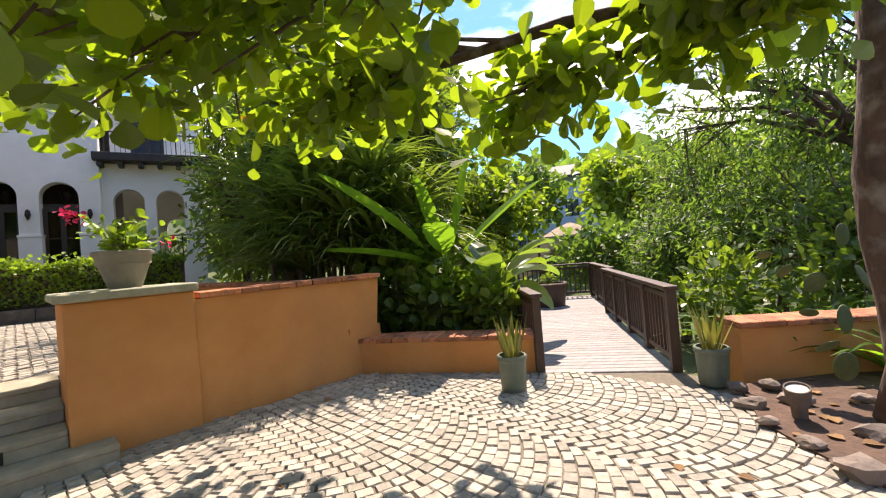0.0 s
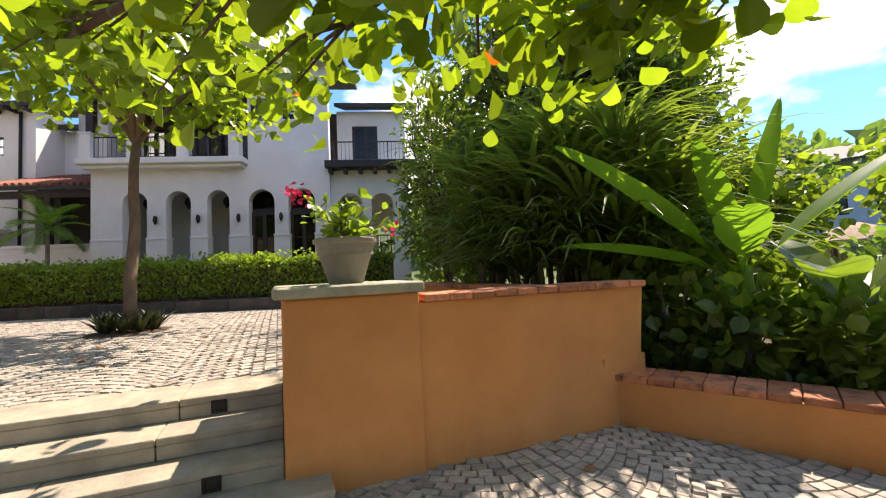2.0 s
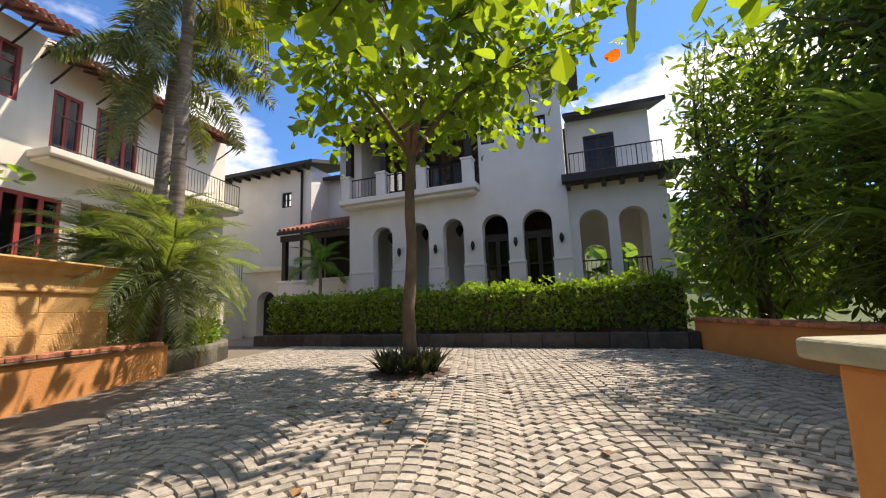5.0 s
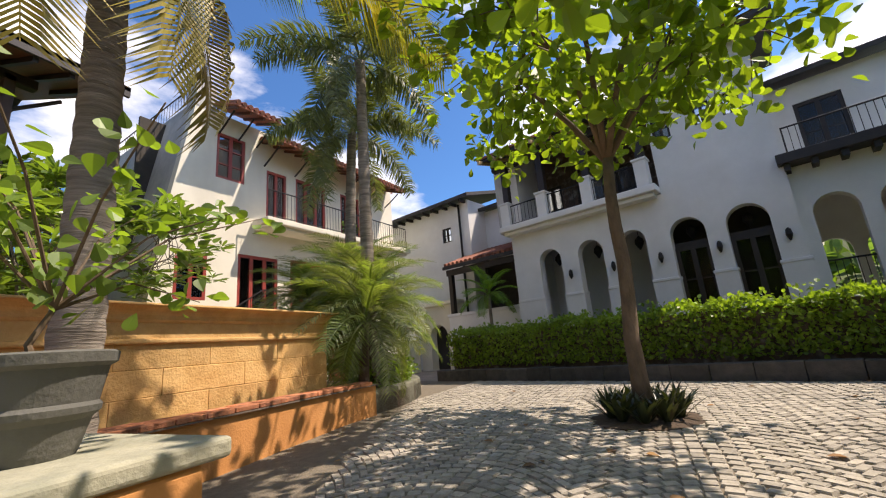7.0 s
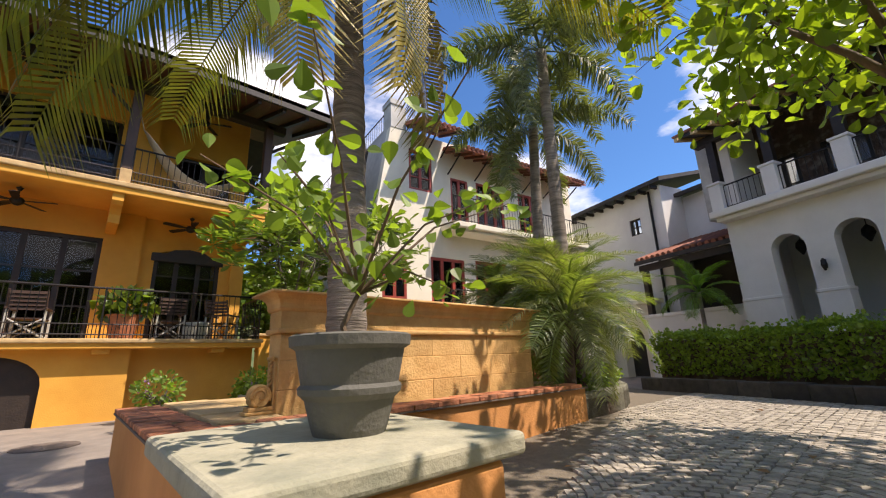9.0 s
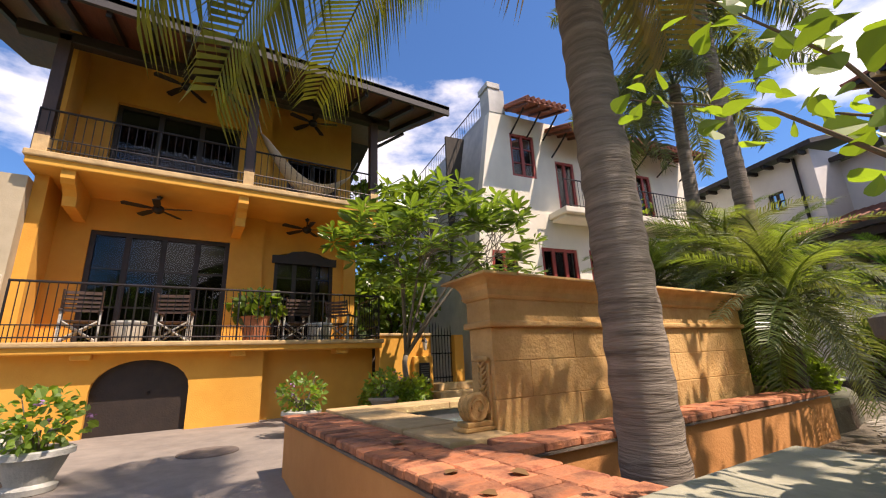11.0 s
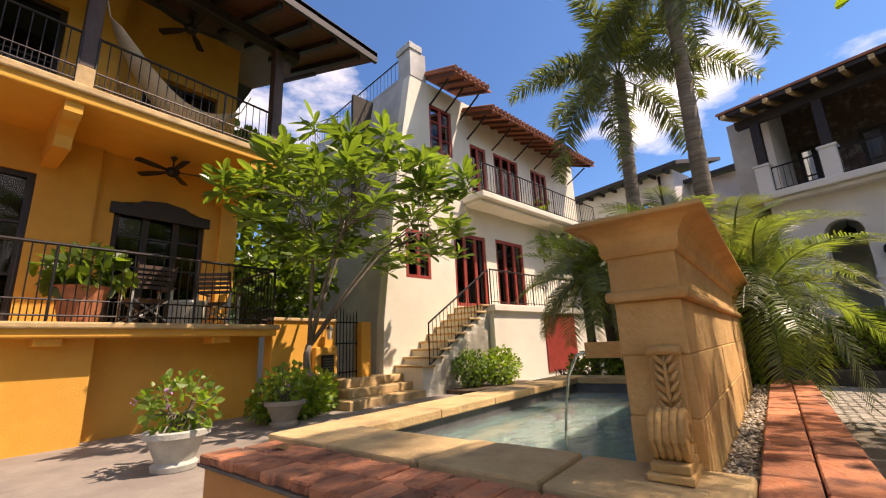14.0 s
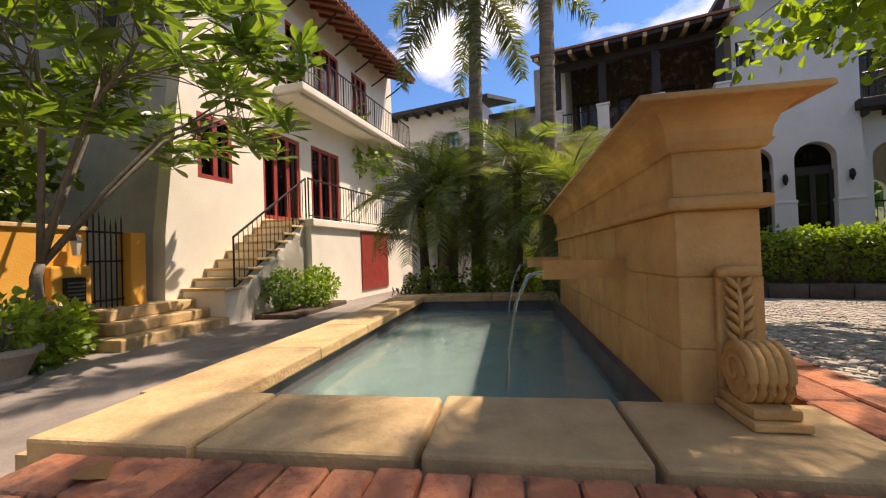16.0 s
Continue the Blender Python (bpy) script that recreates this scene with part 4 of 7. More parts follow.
def roof_slab(bm, u0, u1, d0, d1, z0, z1, th, m):
    """A sloping roof sheet from depth d0 (height z0) to d1 (height z1)."""
    prof = [(d0, z0), (d1, z1), (d1, z1 + th), (d0, z0 + th)]
    a = [bm.verts.new(m @ Vector((u0, d, z))) for d, z in prof]
    b = [bm.verts.new(m @ Vector((u1, d, z))) for d, z in prof]
    bm.faces.new(a), bm.faces.new(b[::-1])
    for i in range(4):
        j = (i + 1) % 4
        bm.faces.new((a[j], a[i], b[i], b[j]))
    return bm


def tile_rows(parent, u0, u1, d0, d1, z0, z1, m, step=0.2):
    """Half-round clay tile ribs on a slope, one object a rib."""
    n = int((u1 - u0) / step)
    for i in range(n):
        u = u0 + (i + 0.5) * step
        a, b = m @ Vector((u, d0, z0)), m @ Vector((u, d1, z1))
        part("roof_tile", tube(bmesh.new(), [a, b], 0.075, 8), TILE, parent)


# yellow house: facade along x, facing +y
MY = Matrix(((-1, 0, 0, 0), (0, 1, 0, 0), (0, 0, 1, 0), (0, 0, 0, 1)))
MYF = Matrix(((-1, 0, 0, 0), (0, 1, 0, -13.2), (0, 0, 1, 0), (0, 0, 0, 1)))
yh = thing("yellow_house", "ochre yellow three storey house with timber verandas", "house")
wy = part("wall", wall_with(bmesh.new(), 1.15, 5.1, 0.3, 2.12, -0.3, 0.0, [(2.35, 3.82, 0.3, 1.45, 0.52)], MYF), YELLOW, yh)
part("wall", B(5.1, 7.6, -0.6, -0.3, 0.3, 2.12, m=MYF), YELLOW, yh)
bm = prism(bmesh.new(), [(2.35, 0.6), (3.82, 0.6)] + [(3.085 + 0.735 * math.cos(a), 1.45 + 0.52 * math.sin(a)) for a in np.linspace(0, math.pi, 14)], -0.22, -0.16, MYF)
cd = part("cellar_door", bm, DARKW, yh, "dark arched cellar door")
part("handle", lathe(bmesh.new(), [(0.02, 0), (0.03, 0.03), (0.01, 0.05)], 12, Matrix.Translation((-3.2, -13.36, 1.38)) @ Matrix.Rotation(radians(-90), 4, "X")), IRON, cd)
# first veranda slab with moulded edge, upper slab
part("veranda_slab", B(1.1, 7.62, -1.6, 0.28, 2.08, 2.25, m=MYF, bevel=0.02), YELLOW, yh)
part("slab_edge", B(1.05, 7.66, -0.1, 0.33, 2.19, 2.28, m=MYF, bevel=0.025), COPING, yh)
part("wall", wall_with(bmesh.new(), 1.15, 5.1, 2.2, 5.4, -1.5, -1.25, [(1.75, 4.35, 2.25, 4.68, 0)], MYF), YELLOW, yh)
part("wall", wall_with(bmesh.new(), 5.1, 7.4, 2.2, 5.4, -1.7, -1.4, [(5.4, 6.9, 2.25, 4.42, 0.2)], MYF), YELLOW, yh)
part("veranda_slab", B(0.95, 7.5, -1.6, 0.22, 5.36, 5.58, m=MYF, bevel=0.02), YELLOW, yh)
part("slab_edge", B(0.92, 7.53, -0.1, 0.27, 5.5, 5.62, m=MYF, bevel=0.025), COPING, yh)
part("beam", B(7.2, 7.5, -1.5, 0.2, 5.0, 5.36, m=MYF, bevel=0.02), YELLOW, yh)
part("pillar", B(7.15, 7.5, -1.7, -1.3, 2.25, 5.3, m=MYF, bevel=0.02), YELLOW, yh)
part("wall", wall_with(bmesh.new(), 1.0, 5.1, 5.5, 8.9, -1.5, -1.25, [(1.8, 4.35, 5.6, 7.75, 0)], MYF), YELLOW, yh)
part("wall", wall_with(bmesh.new(), 5.1, 7.4, 5.5, 8.9, -1.9, -1.6, [(5.6, 7.0, 5.6, 7.4, 0)], MYF), YELLOW, yh)
part("wall", B(7.2, 7.4, -8, -1.7, 0.3, 8.6, m=MYF), YELLOW, yh)
part("wall", B(1.0, 1.2, -8, -0.3, 0.3, 8.6, m=MYF), YELLOW, yh)
# Closes the rooms behind the glazing; the dark colour stands for indoor shade.
part("inner_wall", B(1.2, 7.2, -4.0, -3.9, 0.3, 8.6, m=MYF), ROOM_SHADE, yh)
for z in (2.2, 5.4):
    part("inner_floor", B(1.2, 7.2, -3.9, -1.6, z, z + 0.02, m=MYF), ROOM_SHADE, yh)
for u in (1.55, 4.45, 7.1):
    bm = prism(bmesh.new(), [(0.16, 5.36), (0.16, 5.2), (0.06, 5.12), (-0.1, 5.08), (-0.22, 4.98), (-0.25, 4.8), (-1.3, 4.8), (-1.3, 5.36)], u - 0.1, u + 0.1, MYF @ Matrix(((0, 1, 0, 0), (1, 0, 0, 0), (0, 0, 1, 0), (0, 0, 0, 1))))
    part("corbel", bm, YELLOW, yh)
for u in (2.2, 4.6, 6.7):
    part("corbel", B(u - 0.14, u + 0.14, -0.2, 0.2, 1.98, 2.09, m=MYF, bevel=0.015), YELLOW, yh)
window_unit(yh, MYF, 1.75, 4.35, 2.27, 4.68, 4, 3, DARKW, "glazed_door", 0.09, -1.36)
window_unit(yh, MYF, 5.4, 6.9, 2.27, 4.5, 3, 4, DARKW, "glazed_door", 0.09, -1.5)
part("door_head", prism(bmesh.new(), [(5.33, 4.3), (6.97, 4.3), (6.97, 4.5), (6.65, 4.52), (6.5, 4.62), (6.15, 4.67), (5.8, 4.62), (5.65, 4.52), (5.33, 4.5)], -1.42, -1.36, MYF), DARKW, yh)
window_unit(yh, MYF, 1.8, 4.35, 5.62, 7.75, 3, 2, DARKW, "glazed_door", 0.09, -1.42)
window_unit(yh, MYF, 5.6, 7.0, 5.62, 7.4, 2, 2, DARKW, "window", 0.08, -1.8)
# timber roof
for u in (1.1, 4.5, 7.45):
    part("post", B(u - 0.1, u + 0.1, -0.02, 0.18, 5.95 if u == 4.5 else 5.6, 8.15, m=MYF, bevel=0.015), RAILW, yh)
    part("post_base", B(u - 0.11, u + 0.11, -0.04, 0.2, 5.6, 5.95, m=MYF, bevel=0.015), COPING, yh)
part("beam", B(0.4, 7.9, -0.04, 0.18, 8.0, 8.22, m=MYF, bevel=0.015), DARKW, yh)
part("roof", roof_slab(bmesh.new(), -0.8, 9.1, 1.25, -4.5, 8.15, 10.1, 0.12, MYF), SOFFIT, yh)
part("roof", roof_slab(bmesh.new(), -0.85, 9.15, 1.32, -4.5, 8.265, 10.24, 0.1, MYF), ROOFD, yh)
part("fascia", B(-0.85, 9.15, 1.24, 1.32, 8.12, 8.38, m=MYF), ROOFD, yh)
part("roof", roof_slab(bmesh.new(), 0.8, 9.1, -4.5, -9, 10.1, 8.5, 0.12, MYF), ROOFD, yh)
u = -0.6
while u < 9.1:
    part("rafter", roof_slab(bmesh.new(), u - 0.045, u + 0.045, 1.2, -1.5, 8.03, 8.95, 0.13, MYF), DARKW, yh)
    u += 0.62
for u, dx in ((7.45, 0.9), (4.5, -0.7)):
    part("brace", tube(bmesh.new(), [MYF @ Vector((u, 0.08, 7.3)), MYF @ Vector((u + dx, 0.08, 8.0))], 0.05, 6), DARKW, yh)
railing("black iron veranda railing on the yellow house", (-1.15, -12.95, 2.28), (-7.55, -12.95, 2.28), 1.0, 0.12, mid=0.28)
railing("black iron veranda railing on the yellow house", (-7.55, -12.95, 2.28), (-7.55, -14.4, 2.28), 1.0, 0.12, mid=0.28)
railing("black iron upper veranda railing with dense lower bars", (-1.0, -13.02, 5.62), (-4.4, -13.02, 5.62), 0.85, 0.13, mid=0.28)
railing("black iron upper veranda railing with dense lower bars", (-4.6, -13.02, 5.62), (-7.35, -13.02, 5.62), 0.85, 0.13, mid=0.28)
ceiling_fan("dark five-blade ceiling fan under the veranda", (-2.9, -13.75, 5.06))
ceiling_fan("dark five-blade ceiling fan under the veranda", (-6.0, -13.9, 5.06))
ceiling_fan("dark five-blade ceiling fan under the timber roof", (-3.1, -13.6, 8.05))
ceiling_fan("dark five-blade ceiling fan under the timber roof", (-6.0, -13.8, 8.05))
# hammock
hm = thing("hammock", "cream woven hammock slung across the upper veranda", "hammock")
V, F = [], []
for i in range(17):
    s = i / 16
    for j in range(9):
        q = j / 8 - 0.5
        V.append((-4.7 - 2.3 * s, -13.25 + 0.75 * q * math.sin(math.pi * s) ** 0.5 - 0.4 * s, 7.1 - 1.05 * math.sin(math.pi * min(1, s * 1.0)) - 0.5 * s + 0.9 * q * q * math.sin(math.pi * s)))
for i in range(16):
    for j in range(8):
        F.append((i * 9 + j, i * 9 + j + 1, i * 9 + j + 10, i * 9 + j + 9))
me = bpy.data.meshes.new("net")
me.from_pydata(V, [], F)
me.materials.append(FABRIC)
hb = new("net", me)
hb.parent = hm
so = hb.modifiers.new("thick", "SOLIDIFY")
so.thickness = 0.012
part("rope", tube(bmesh.new(), [(-4.5, -13.1, 7.7), (-4.7, -13.25, 7.1)], 0.012, 6), FABRIC, hm)
part("rope", tube(bmesh.new(), [(-7.0, -13.65, 6.6), (-7.3, -13.9, 7.2)], 0.012, 6), FABRIC, hm)


def deck_chair(label, at, rz):
    t = thing("deck_chair", label, "chair", "veranda chairs", at=Matrix.Translation(at) @ Matrix.Rotation(rz, 4, "Z"))
    for d in (-0.22, 0.24):
        for u in (-0.27, 0.27):
            part("leg", B(u - 0.02, u + 0.02, d - 0.02, d + 0.02, 0, 0.6, bevel=0.004), POTWHITE, t)
        for u in (-1, 1):
            part("cross_brace", tube(bmesh.new(), [(-0.25 * u, d + 0.012 * u, 0.08), (0.25 * u, d + 0.012 * u, 0.42)], 0.017, 6), POTWHITE, t)
    for u in (-0.27, 0.27):
        part("armrest", B(u - 0.035, u + 0.035, -0.28, 0.3, 0.6, 0.63, bevel=0.006), RAILW, t)
        part("back_post", tube(bmesh.new(), [(u, -0.22, 0.6), (u, -0.33, 0.96)], 0.018, 6), RAILW, t)
    for k in range(5):
        part("slat", B(-0.26, 0.26, -0.335 + 0.022 * (4 - k), -0.32 + 0.022 * (4 - k), 0.58 + 0.075 * k, 0.635 + 0.075 * k), RAILW, t)
        part("seat_slat", B(-0.26, 0.26, -0.2 + 0.09 * k, -0.125 + 0.09 * k, 0.42, 0.44), RAILW, t)
    return t


for x, rz in ((-2.0, 3.3), (-3.45, 3.0), (-5.75, 3.2), (-6.85, 2.4)):
    deck_chair("wooden slatted folding chair on the veranda", (x, -13.6, 2.25), rz)
for x in (-2.75, -6.3):
    t = thing("woven_stool", "pale woven round stool on the veranda", "stool", "veranda stools", at=Matrix.Translation((x, -13.4, 2.25)))
    part("body", lathe(bmesh.new(), [(0.2, 0), (0.24, 0.15), (0.26, 0.36)], 20), FABRIC, t)
    part("seat", lathe(bmesh.new(), [(0.27, 0.36), (0.28, 0.39), (0.27, 0.42)], 20), POTWHITE, t)
pt = pot("planter_box", "terracotta planter with leafy plant on the veranda", (-4.9, -13.3, 2.28), [(0.2, 0), (0.3, 0.45), (0.33, 0.5)], TERRA)
shrub("glossy leafy plant in a terracotta planter", (-4.9, -13.25, 3.0), (0.5, 0.3, 0.28), 190, 0.2, DARKLEAF, "potted_plant", cat="plant")

# neighbour at the far side of the yellow house
nb = thing("neighbour_house", "pale cream house wing with a dark doorway", "house")
# Cream wall in shade; the tan tone carries that shade.
part("wall", wall_with(bmesh.new(), -7.0, 1.0, 0.3, 5.2, -0.3, 0.0, [(-1.5, -0.1, 0.3, 3.0, 0), (-1.3, -0.3, 4.0, 4.6, 0)], MYF), CREAM_SHADE, nb)
part("back_wall", B(-7.0, 1.0, -1.8, -1.7, 0.3, 5.2, m=MYF), ROOM_SHADE, nb)
part("cornice", B(-7.0, 0.98, -0.1, 0.16, 3.15, 3.4, m=MYF, bevel=0.02), CREAM, nb)
part("pilaster", B(0.15, 0.55, -0.05, 0.12, 0.3, 3.15, m=MYF, bevel=0.02), CREAM, nb)
shrub("dark trimmed window box hedge on the cornice", (0.6, -13.1, 3.62), (1.5, 0.2, 0.25), 500, 0.07, DARKLEAF, "window_box", cat="plant")

# yellow garden wall, gate and steps
gw = thing("yellow_wall", "ochre yellow garden wall with stone coping and gate piers", "wall", "garden walls", "structure")
part("body", B(7.6, 9.0, -0.1, 0.15, 0.3, 2.36, m=MYF), YELLOW, gw)
part("coping", B(7.58, 9.02, -0.14, 0.19, 2.36, 2.42, m=MYF, bevel=0.012), COPING, gw)
part("meter_pier", B(8.45, 8.98, 0.15, 0.28, 0.5, 1.86, m=MYF, bevel=0.03), YELLOW, gw)
part("pier", B(9.72, 10.0, -0.1, 0.15, 0.9, 2.38, m=MYF, bevel=0.02), YELLOW, gw)
mb = thing("meter_box", "black louvred meter box on the yellow wall", "meter box")
part("case", B(8.58, 8.86, 0.28, 0.33, 1.2, 1.7, m=MYF, bevel=0.012), IRON, mb)
for k in range(8):
    part("slat", B(8.61, 8.83, 0.33, 0.342, 1.24 + 0.053 * k, 1.265 + 0.053 * k, m=MYF), POTDARK, mb)
wl_ = thing("wall_lamp", "black iron wall lantern with frosted glass", "wall lamp", at=MYF @ Matrix.Translation((8.75, 0.3, 2.12)))
part("bracket", tube(bmesh.new(), [(0, -0.16, 0.1), (0, -0.05, 0.22), (0, 0, 0.16)], 0.012, 6), IRON, wl_)
part("cap", lathe(bmesh.new(), [(0.085, 0.08), (0.06, 0.12), (0.015, 0.17)], 6), IRON, wl_)
part("glass", lathe(bmesh.new(), [(0.04, -0.12), (0.07, 0.08)], 6), LAMPG, wl_, "frosted glass lantern body")
gt = thing("garden_gate", "black iron garden gate with spear bars", "gate")
rod = mesh_of(tube(bmesh.new(), [(0, 0, 1.18), (0, 0, 2.55), (0, 0, 2.66)], [0.012, 0.012, 0.002], 6), "bar", IRON)
for k in range(8):
    piece("bar", rod, gt, MYF @ Matrix.Translation((9.05 + 0.09 * k, 0.02, 0.1 * math.sin(k * 0.9) * 0.8)))
for z in (1.3, 1.9, 2.35):
    part("cross_bar", B(9.03, 9.7, 0.01, 0.035, z, z + 0.03, m=MYF), IRON, gt)
gs = thing("garden_steps", "three broad pale stone steps before the gate", "stairs", "", "structure")
for k, (p, q, d) in enumerate(((8.6, 11.6, 1.15), (8.85, 11.4, 0.8), (9.0, 11.1, 0.48))):
    part("step_stone", B(p, q, -0.4, d, 0.4 if k == 0 else 0.70 + 0.165 * k, 0.70 + 0.165 * (k + 1), m=MYF, bevel=0.02), COPING, gs)

# white house with red joinery
MW = plane_frame((-10.4, -13.1), radians(180 - 8))
MW = MW @ Matrix.Diagonal((1, -1, 1, 1)) if (MW @ Vector((0, 1, 0))).y < -13.1 else MW
wh = thing("white_house", "cream three storey house with red doors and tiled eaves", "house")
holes1 = [(0.75, 1.62, 3.53, 4.85, 0), (2.56, 3.98, 2.86, 5.05, 0), (4.48, 5.98, 2.9, 5.1, 0)]
part("wall", wall_with(bmesh.new(), 0.7, 10.2, 0.5, 6.3, -0.3, 0.0, holes1, MW), CREAM, wh)
part("buttress", prism(bmesh.new(), [(0.0, 0.5), (0.7, 0.5), (0.7, 6.3), (0.5, 6.3), (0.05, 2.4)], -0.3, 0.0, MW), CREAM, wh)
part("buttress", prism(bmesh.new(), [(0.5, 6.3), (1.3, 6.3), (1.3, 9.6), (1.05, 9.6)], -0.3, 0.0, MW), CREAM, wh)
holes2 = [(1.75, 2.7, 7.4, 8.95, 0), (3.5, 4.3, 6.4, 8.2, 0), (4.7, 6.1, 6.4, 8.25, 0), (6.9, 8.0, 6.4, 8.25, 0)]
part("wall", wall_with(bmesh.new(), 1.3, 10.2, 6.3, 9.6, -0.3, 0.0, holes2, MW), CREAM, wh)
# Side turned from the sun: stains plus its shade make up this grey.
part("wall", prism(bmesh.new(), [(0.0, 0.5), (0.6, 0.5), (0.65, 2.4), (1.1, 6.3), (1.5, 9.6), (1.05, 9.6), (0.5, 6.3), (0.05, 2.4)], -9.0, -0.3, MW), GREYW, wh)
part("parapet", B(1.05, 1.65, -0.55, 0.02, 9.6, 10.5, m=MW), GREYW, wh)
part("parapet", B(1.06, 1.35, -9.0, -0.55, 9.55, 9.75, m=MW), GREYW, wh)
part("chimney", B(1.0, 1.5, -0.6, 0.06, 10.5, 10.72, m=MW, bevel=0.02), GREYW, wh)
part("end_wall", B(9.9, 10.2, -9.0, -0.3, 0.5, 9.6, m=MW), CREAM, wh)
# Near-black wall behind the windows, coloured as room shade.
part("inner_wall", B(0.3, 9.9, -2.0, -1.9, 0.5, 9.6, m=MW), ROOM_SHADE, wh)
window_unit(wh, MW, 0.75, 1.62, 3.53, 4.85, 2, 2, REDW, "window", 0.09, -0.05)
window_unit(wh, MW, 2.56, 3.98, 2.86, 5.05, 3, 1, REDW, "glazed_door", 0.1, -0.08)
window_unit(wh, MW, 4.48, 5.98, 2.9, 5.1, 3, 1, REDW, "glazed_door", 0.1, -0.08)
window_unit(wh, MW, 1.75, 2.7, 7.4, 8.95, 2, 3, REDW, "window", 0.09, -0.08)
window_unit(wh, MW, 3.5, 4.3, 6.4, 8.2, 2, 1, REDW, "glazed_door", 0.09, -0.08)
window_unit(wh, MW, 4.7, 6.1, 6.4, 8.25, 3, 1, REDW, "glazed_door", 0.09, -0.08)
window_unit(wh, MW, 6.9, 8.0, 6.4, 8.25, 3, 1, REDW, "glazed_door", 0.09, -0.08)
part("terrace", B(2.75, 10.2, 0.0, 1.15, 0.5, 2.62, m=MW), CREAM, wh)
part("terrace_edge", B(2.7, 10.3, 0.0, 1.25, 2.62, 2.8, m=MW, bevel=0.02), CREAM, wh)
part("cellar_door", B(5.1, 6.85, 1.15, 1.19, 0.9, 2.6, m=MW, bevel=0.01), REDW, wh, "red painted cellar door")
part("balcony_slab", B(3.0, 10.4, 0.0, 0.85, 6.0, 6.2, m=MW, bevel=0.03), CREAM, wh)
part("balcony_slab", B(3.1, 10.3, 0.0, 0.7, 5.9, 6.0, m=MW, bevel=0.03), CREAM, wh)
n_st = 9
st2 = thing("terrace_stairs", "stone flight of steps up to the red doors", "stairs", "", "structure")
for k in range(n_st):
    z1 = 1.2 + (2.8 - 1.2) * (k + 1) / n_st
    u = 0.35 + (2.75 - 0.35) * k / n_st
    part("step_stone", B(u, 2.74, 0.02, 1.0, 0.5, z1 - 0.05, m=MW), CREAM, st2)
    part("tread", B(u - 0.04, u + 0.36, 0.0, 1.06, z1 - 0.05, z1, m=MW, bevel=0.012), COPING, st2)
railing("black iron stair railing with slender bars", (0.55, 1.02, 1.35), (2.75, 1.02, 2.8), 0.95, 0.14, m=MW, low=0.02)
railing("black iron terrace railing with slender bars", (2.75, 1.1, 2.8), (10.1, 1.1, 2.8), 0.95, 0.14, m=MW)
railing("black iron balcony railing on the white house", (3.1, 0.75, 6.2), (10.2, 0.75, 6.2), 0.95, 0.14, m=MW)
railing("iron roof terrace railing against the sky", (1.2, -0.7, 9.75), (1.2, -8.5, 9.75), 0.8, 0.2, m=MW)
for (u0, u1, z0, lab) in ((1.6, 3.3, 9.35, 1), (3.2, 9.9, 8.75, 2)):
    part("eave", roof_slab(bmesh.new(), u0, u1, 1.2, -0.2, z0, z0 + 0.55, 0.06, MW), SOFFIT2, wh)
    tile_rows(wh, u0, u1, 1.25, -0.2, z0 + 0.1, z0 + 0.65, MW)
    u = u0 + 0.12
    while u < u1:
        part("rafter", roof_slab(bmesh.new(), u - 0.035, u + 0.035, 1.15, 0.0, z0 - 0.08, z0 + 0.37, 0.08, MW), SOFFIT, wh)
        u += 0.45
    for k in range(3 if lab == 1 else 6):
        u = u0 + 0.2 + (u1 - u0 - 0.4) * k / (2 if lab == 1 else 5)
        part("bracket", tube(bmesh.new(), [MW @ Vector((u, 0.0, z0 - 0.45)), MW @ Vector((u, 0.3, z0 - 0.3)), MW @ Vector((u, 0.85, z0 + 0.02))], 0.03, 6), IRON, wh)
part("roof", roof_slab(bmesh.new(), 3.2, 10.6, -0.2, -5, 9.3, 10.9, 0.1, MW), TILE, wh)

# main house with arches
MM = plane_frame((-17.8, -4.43), radians(74))
if (MM @ Vector((0, 1, 0))).x < -17.8:
    MM = MM @ Matrix.Diagonal((1, -1, 1, 1))
mh = thing("arcaded_house", "white stucco house with an arcade and timber balcony", "house")
arches = [(0.0, 0.76), (1.33, 2.11), (2.62, 3.33), (3.95, 4.78), (5.23, 6.11)]
part("wall", wall_with(bmesh.new(), -0.95, 6.62, 0.6, 5.3, -0.35, 0.0, [(a, b, 1.1, 4.5 - (b - a) / 2, (b - a) / 2) for a, b in arches], MM), WHITE, mh)
part("wall", wall_with(bmesh.new(), 6.62, 9.3, 0.6, 5.4, -0.6, -0.25, [(6.88, 7.68, 2.1, 3.95, 0.4), (7.98, 8.75, 2.1, 3.95, 0.38)], MM), WHITE, mh)
part("loggia_floor", B(-0.95, 9.3, -4.6, -0.35, 0.6, 1.1, m=MM), CAPST, mh)
part("back_wall", wall_with(bmesh.new(), -0.95, 6.6, 1.1, 5.3, -2.6, -2.4, [(2.9, 3.8, 1.1, 3.6, 0), (4.2, 5.2, 1.1, 3.7, 0), (5.5, 6.5, 1.1, 3.7, 0)], MM), WHITE, mh)
part("back_wall", wall_with(bmesh.new(), 6.6, 9.3, 1.1, 5.3, -4.6, -4.4, [(6.9, 7.7, 2.0, 3.5, 0.35), (8.0, 8.8, 2.0, 3.5, 0.35)], MM), WHITE, mh)
part("inner_wall", B(-0.95, 6.6, -5.6, -5.5, 1.1, 5.3, m=MM), ROOM_SHADE, mh)
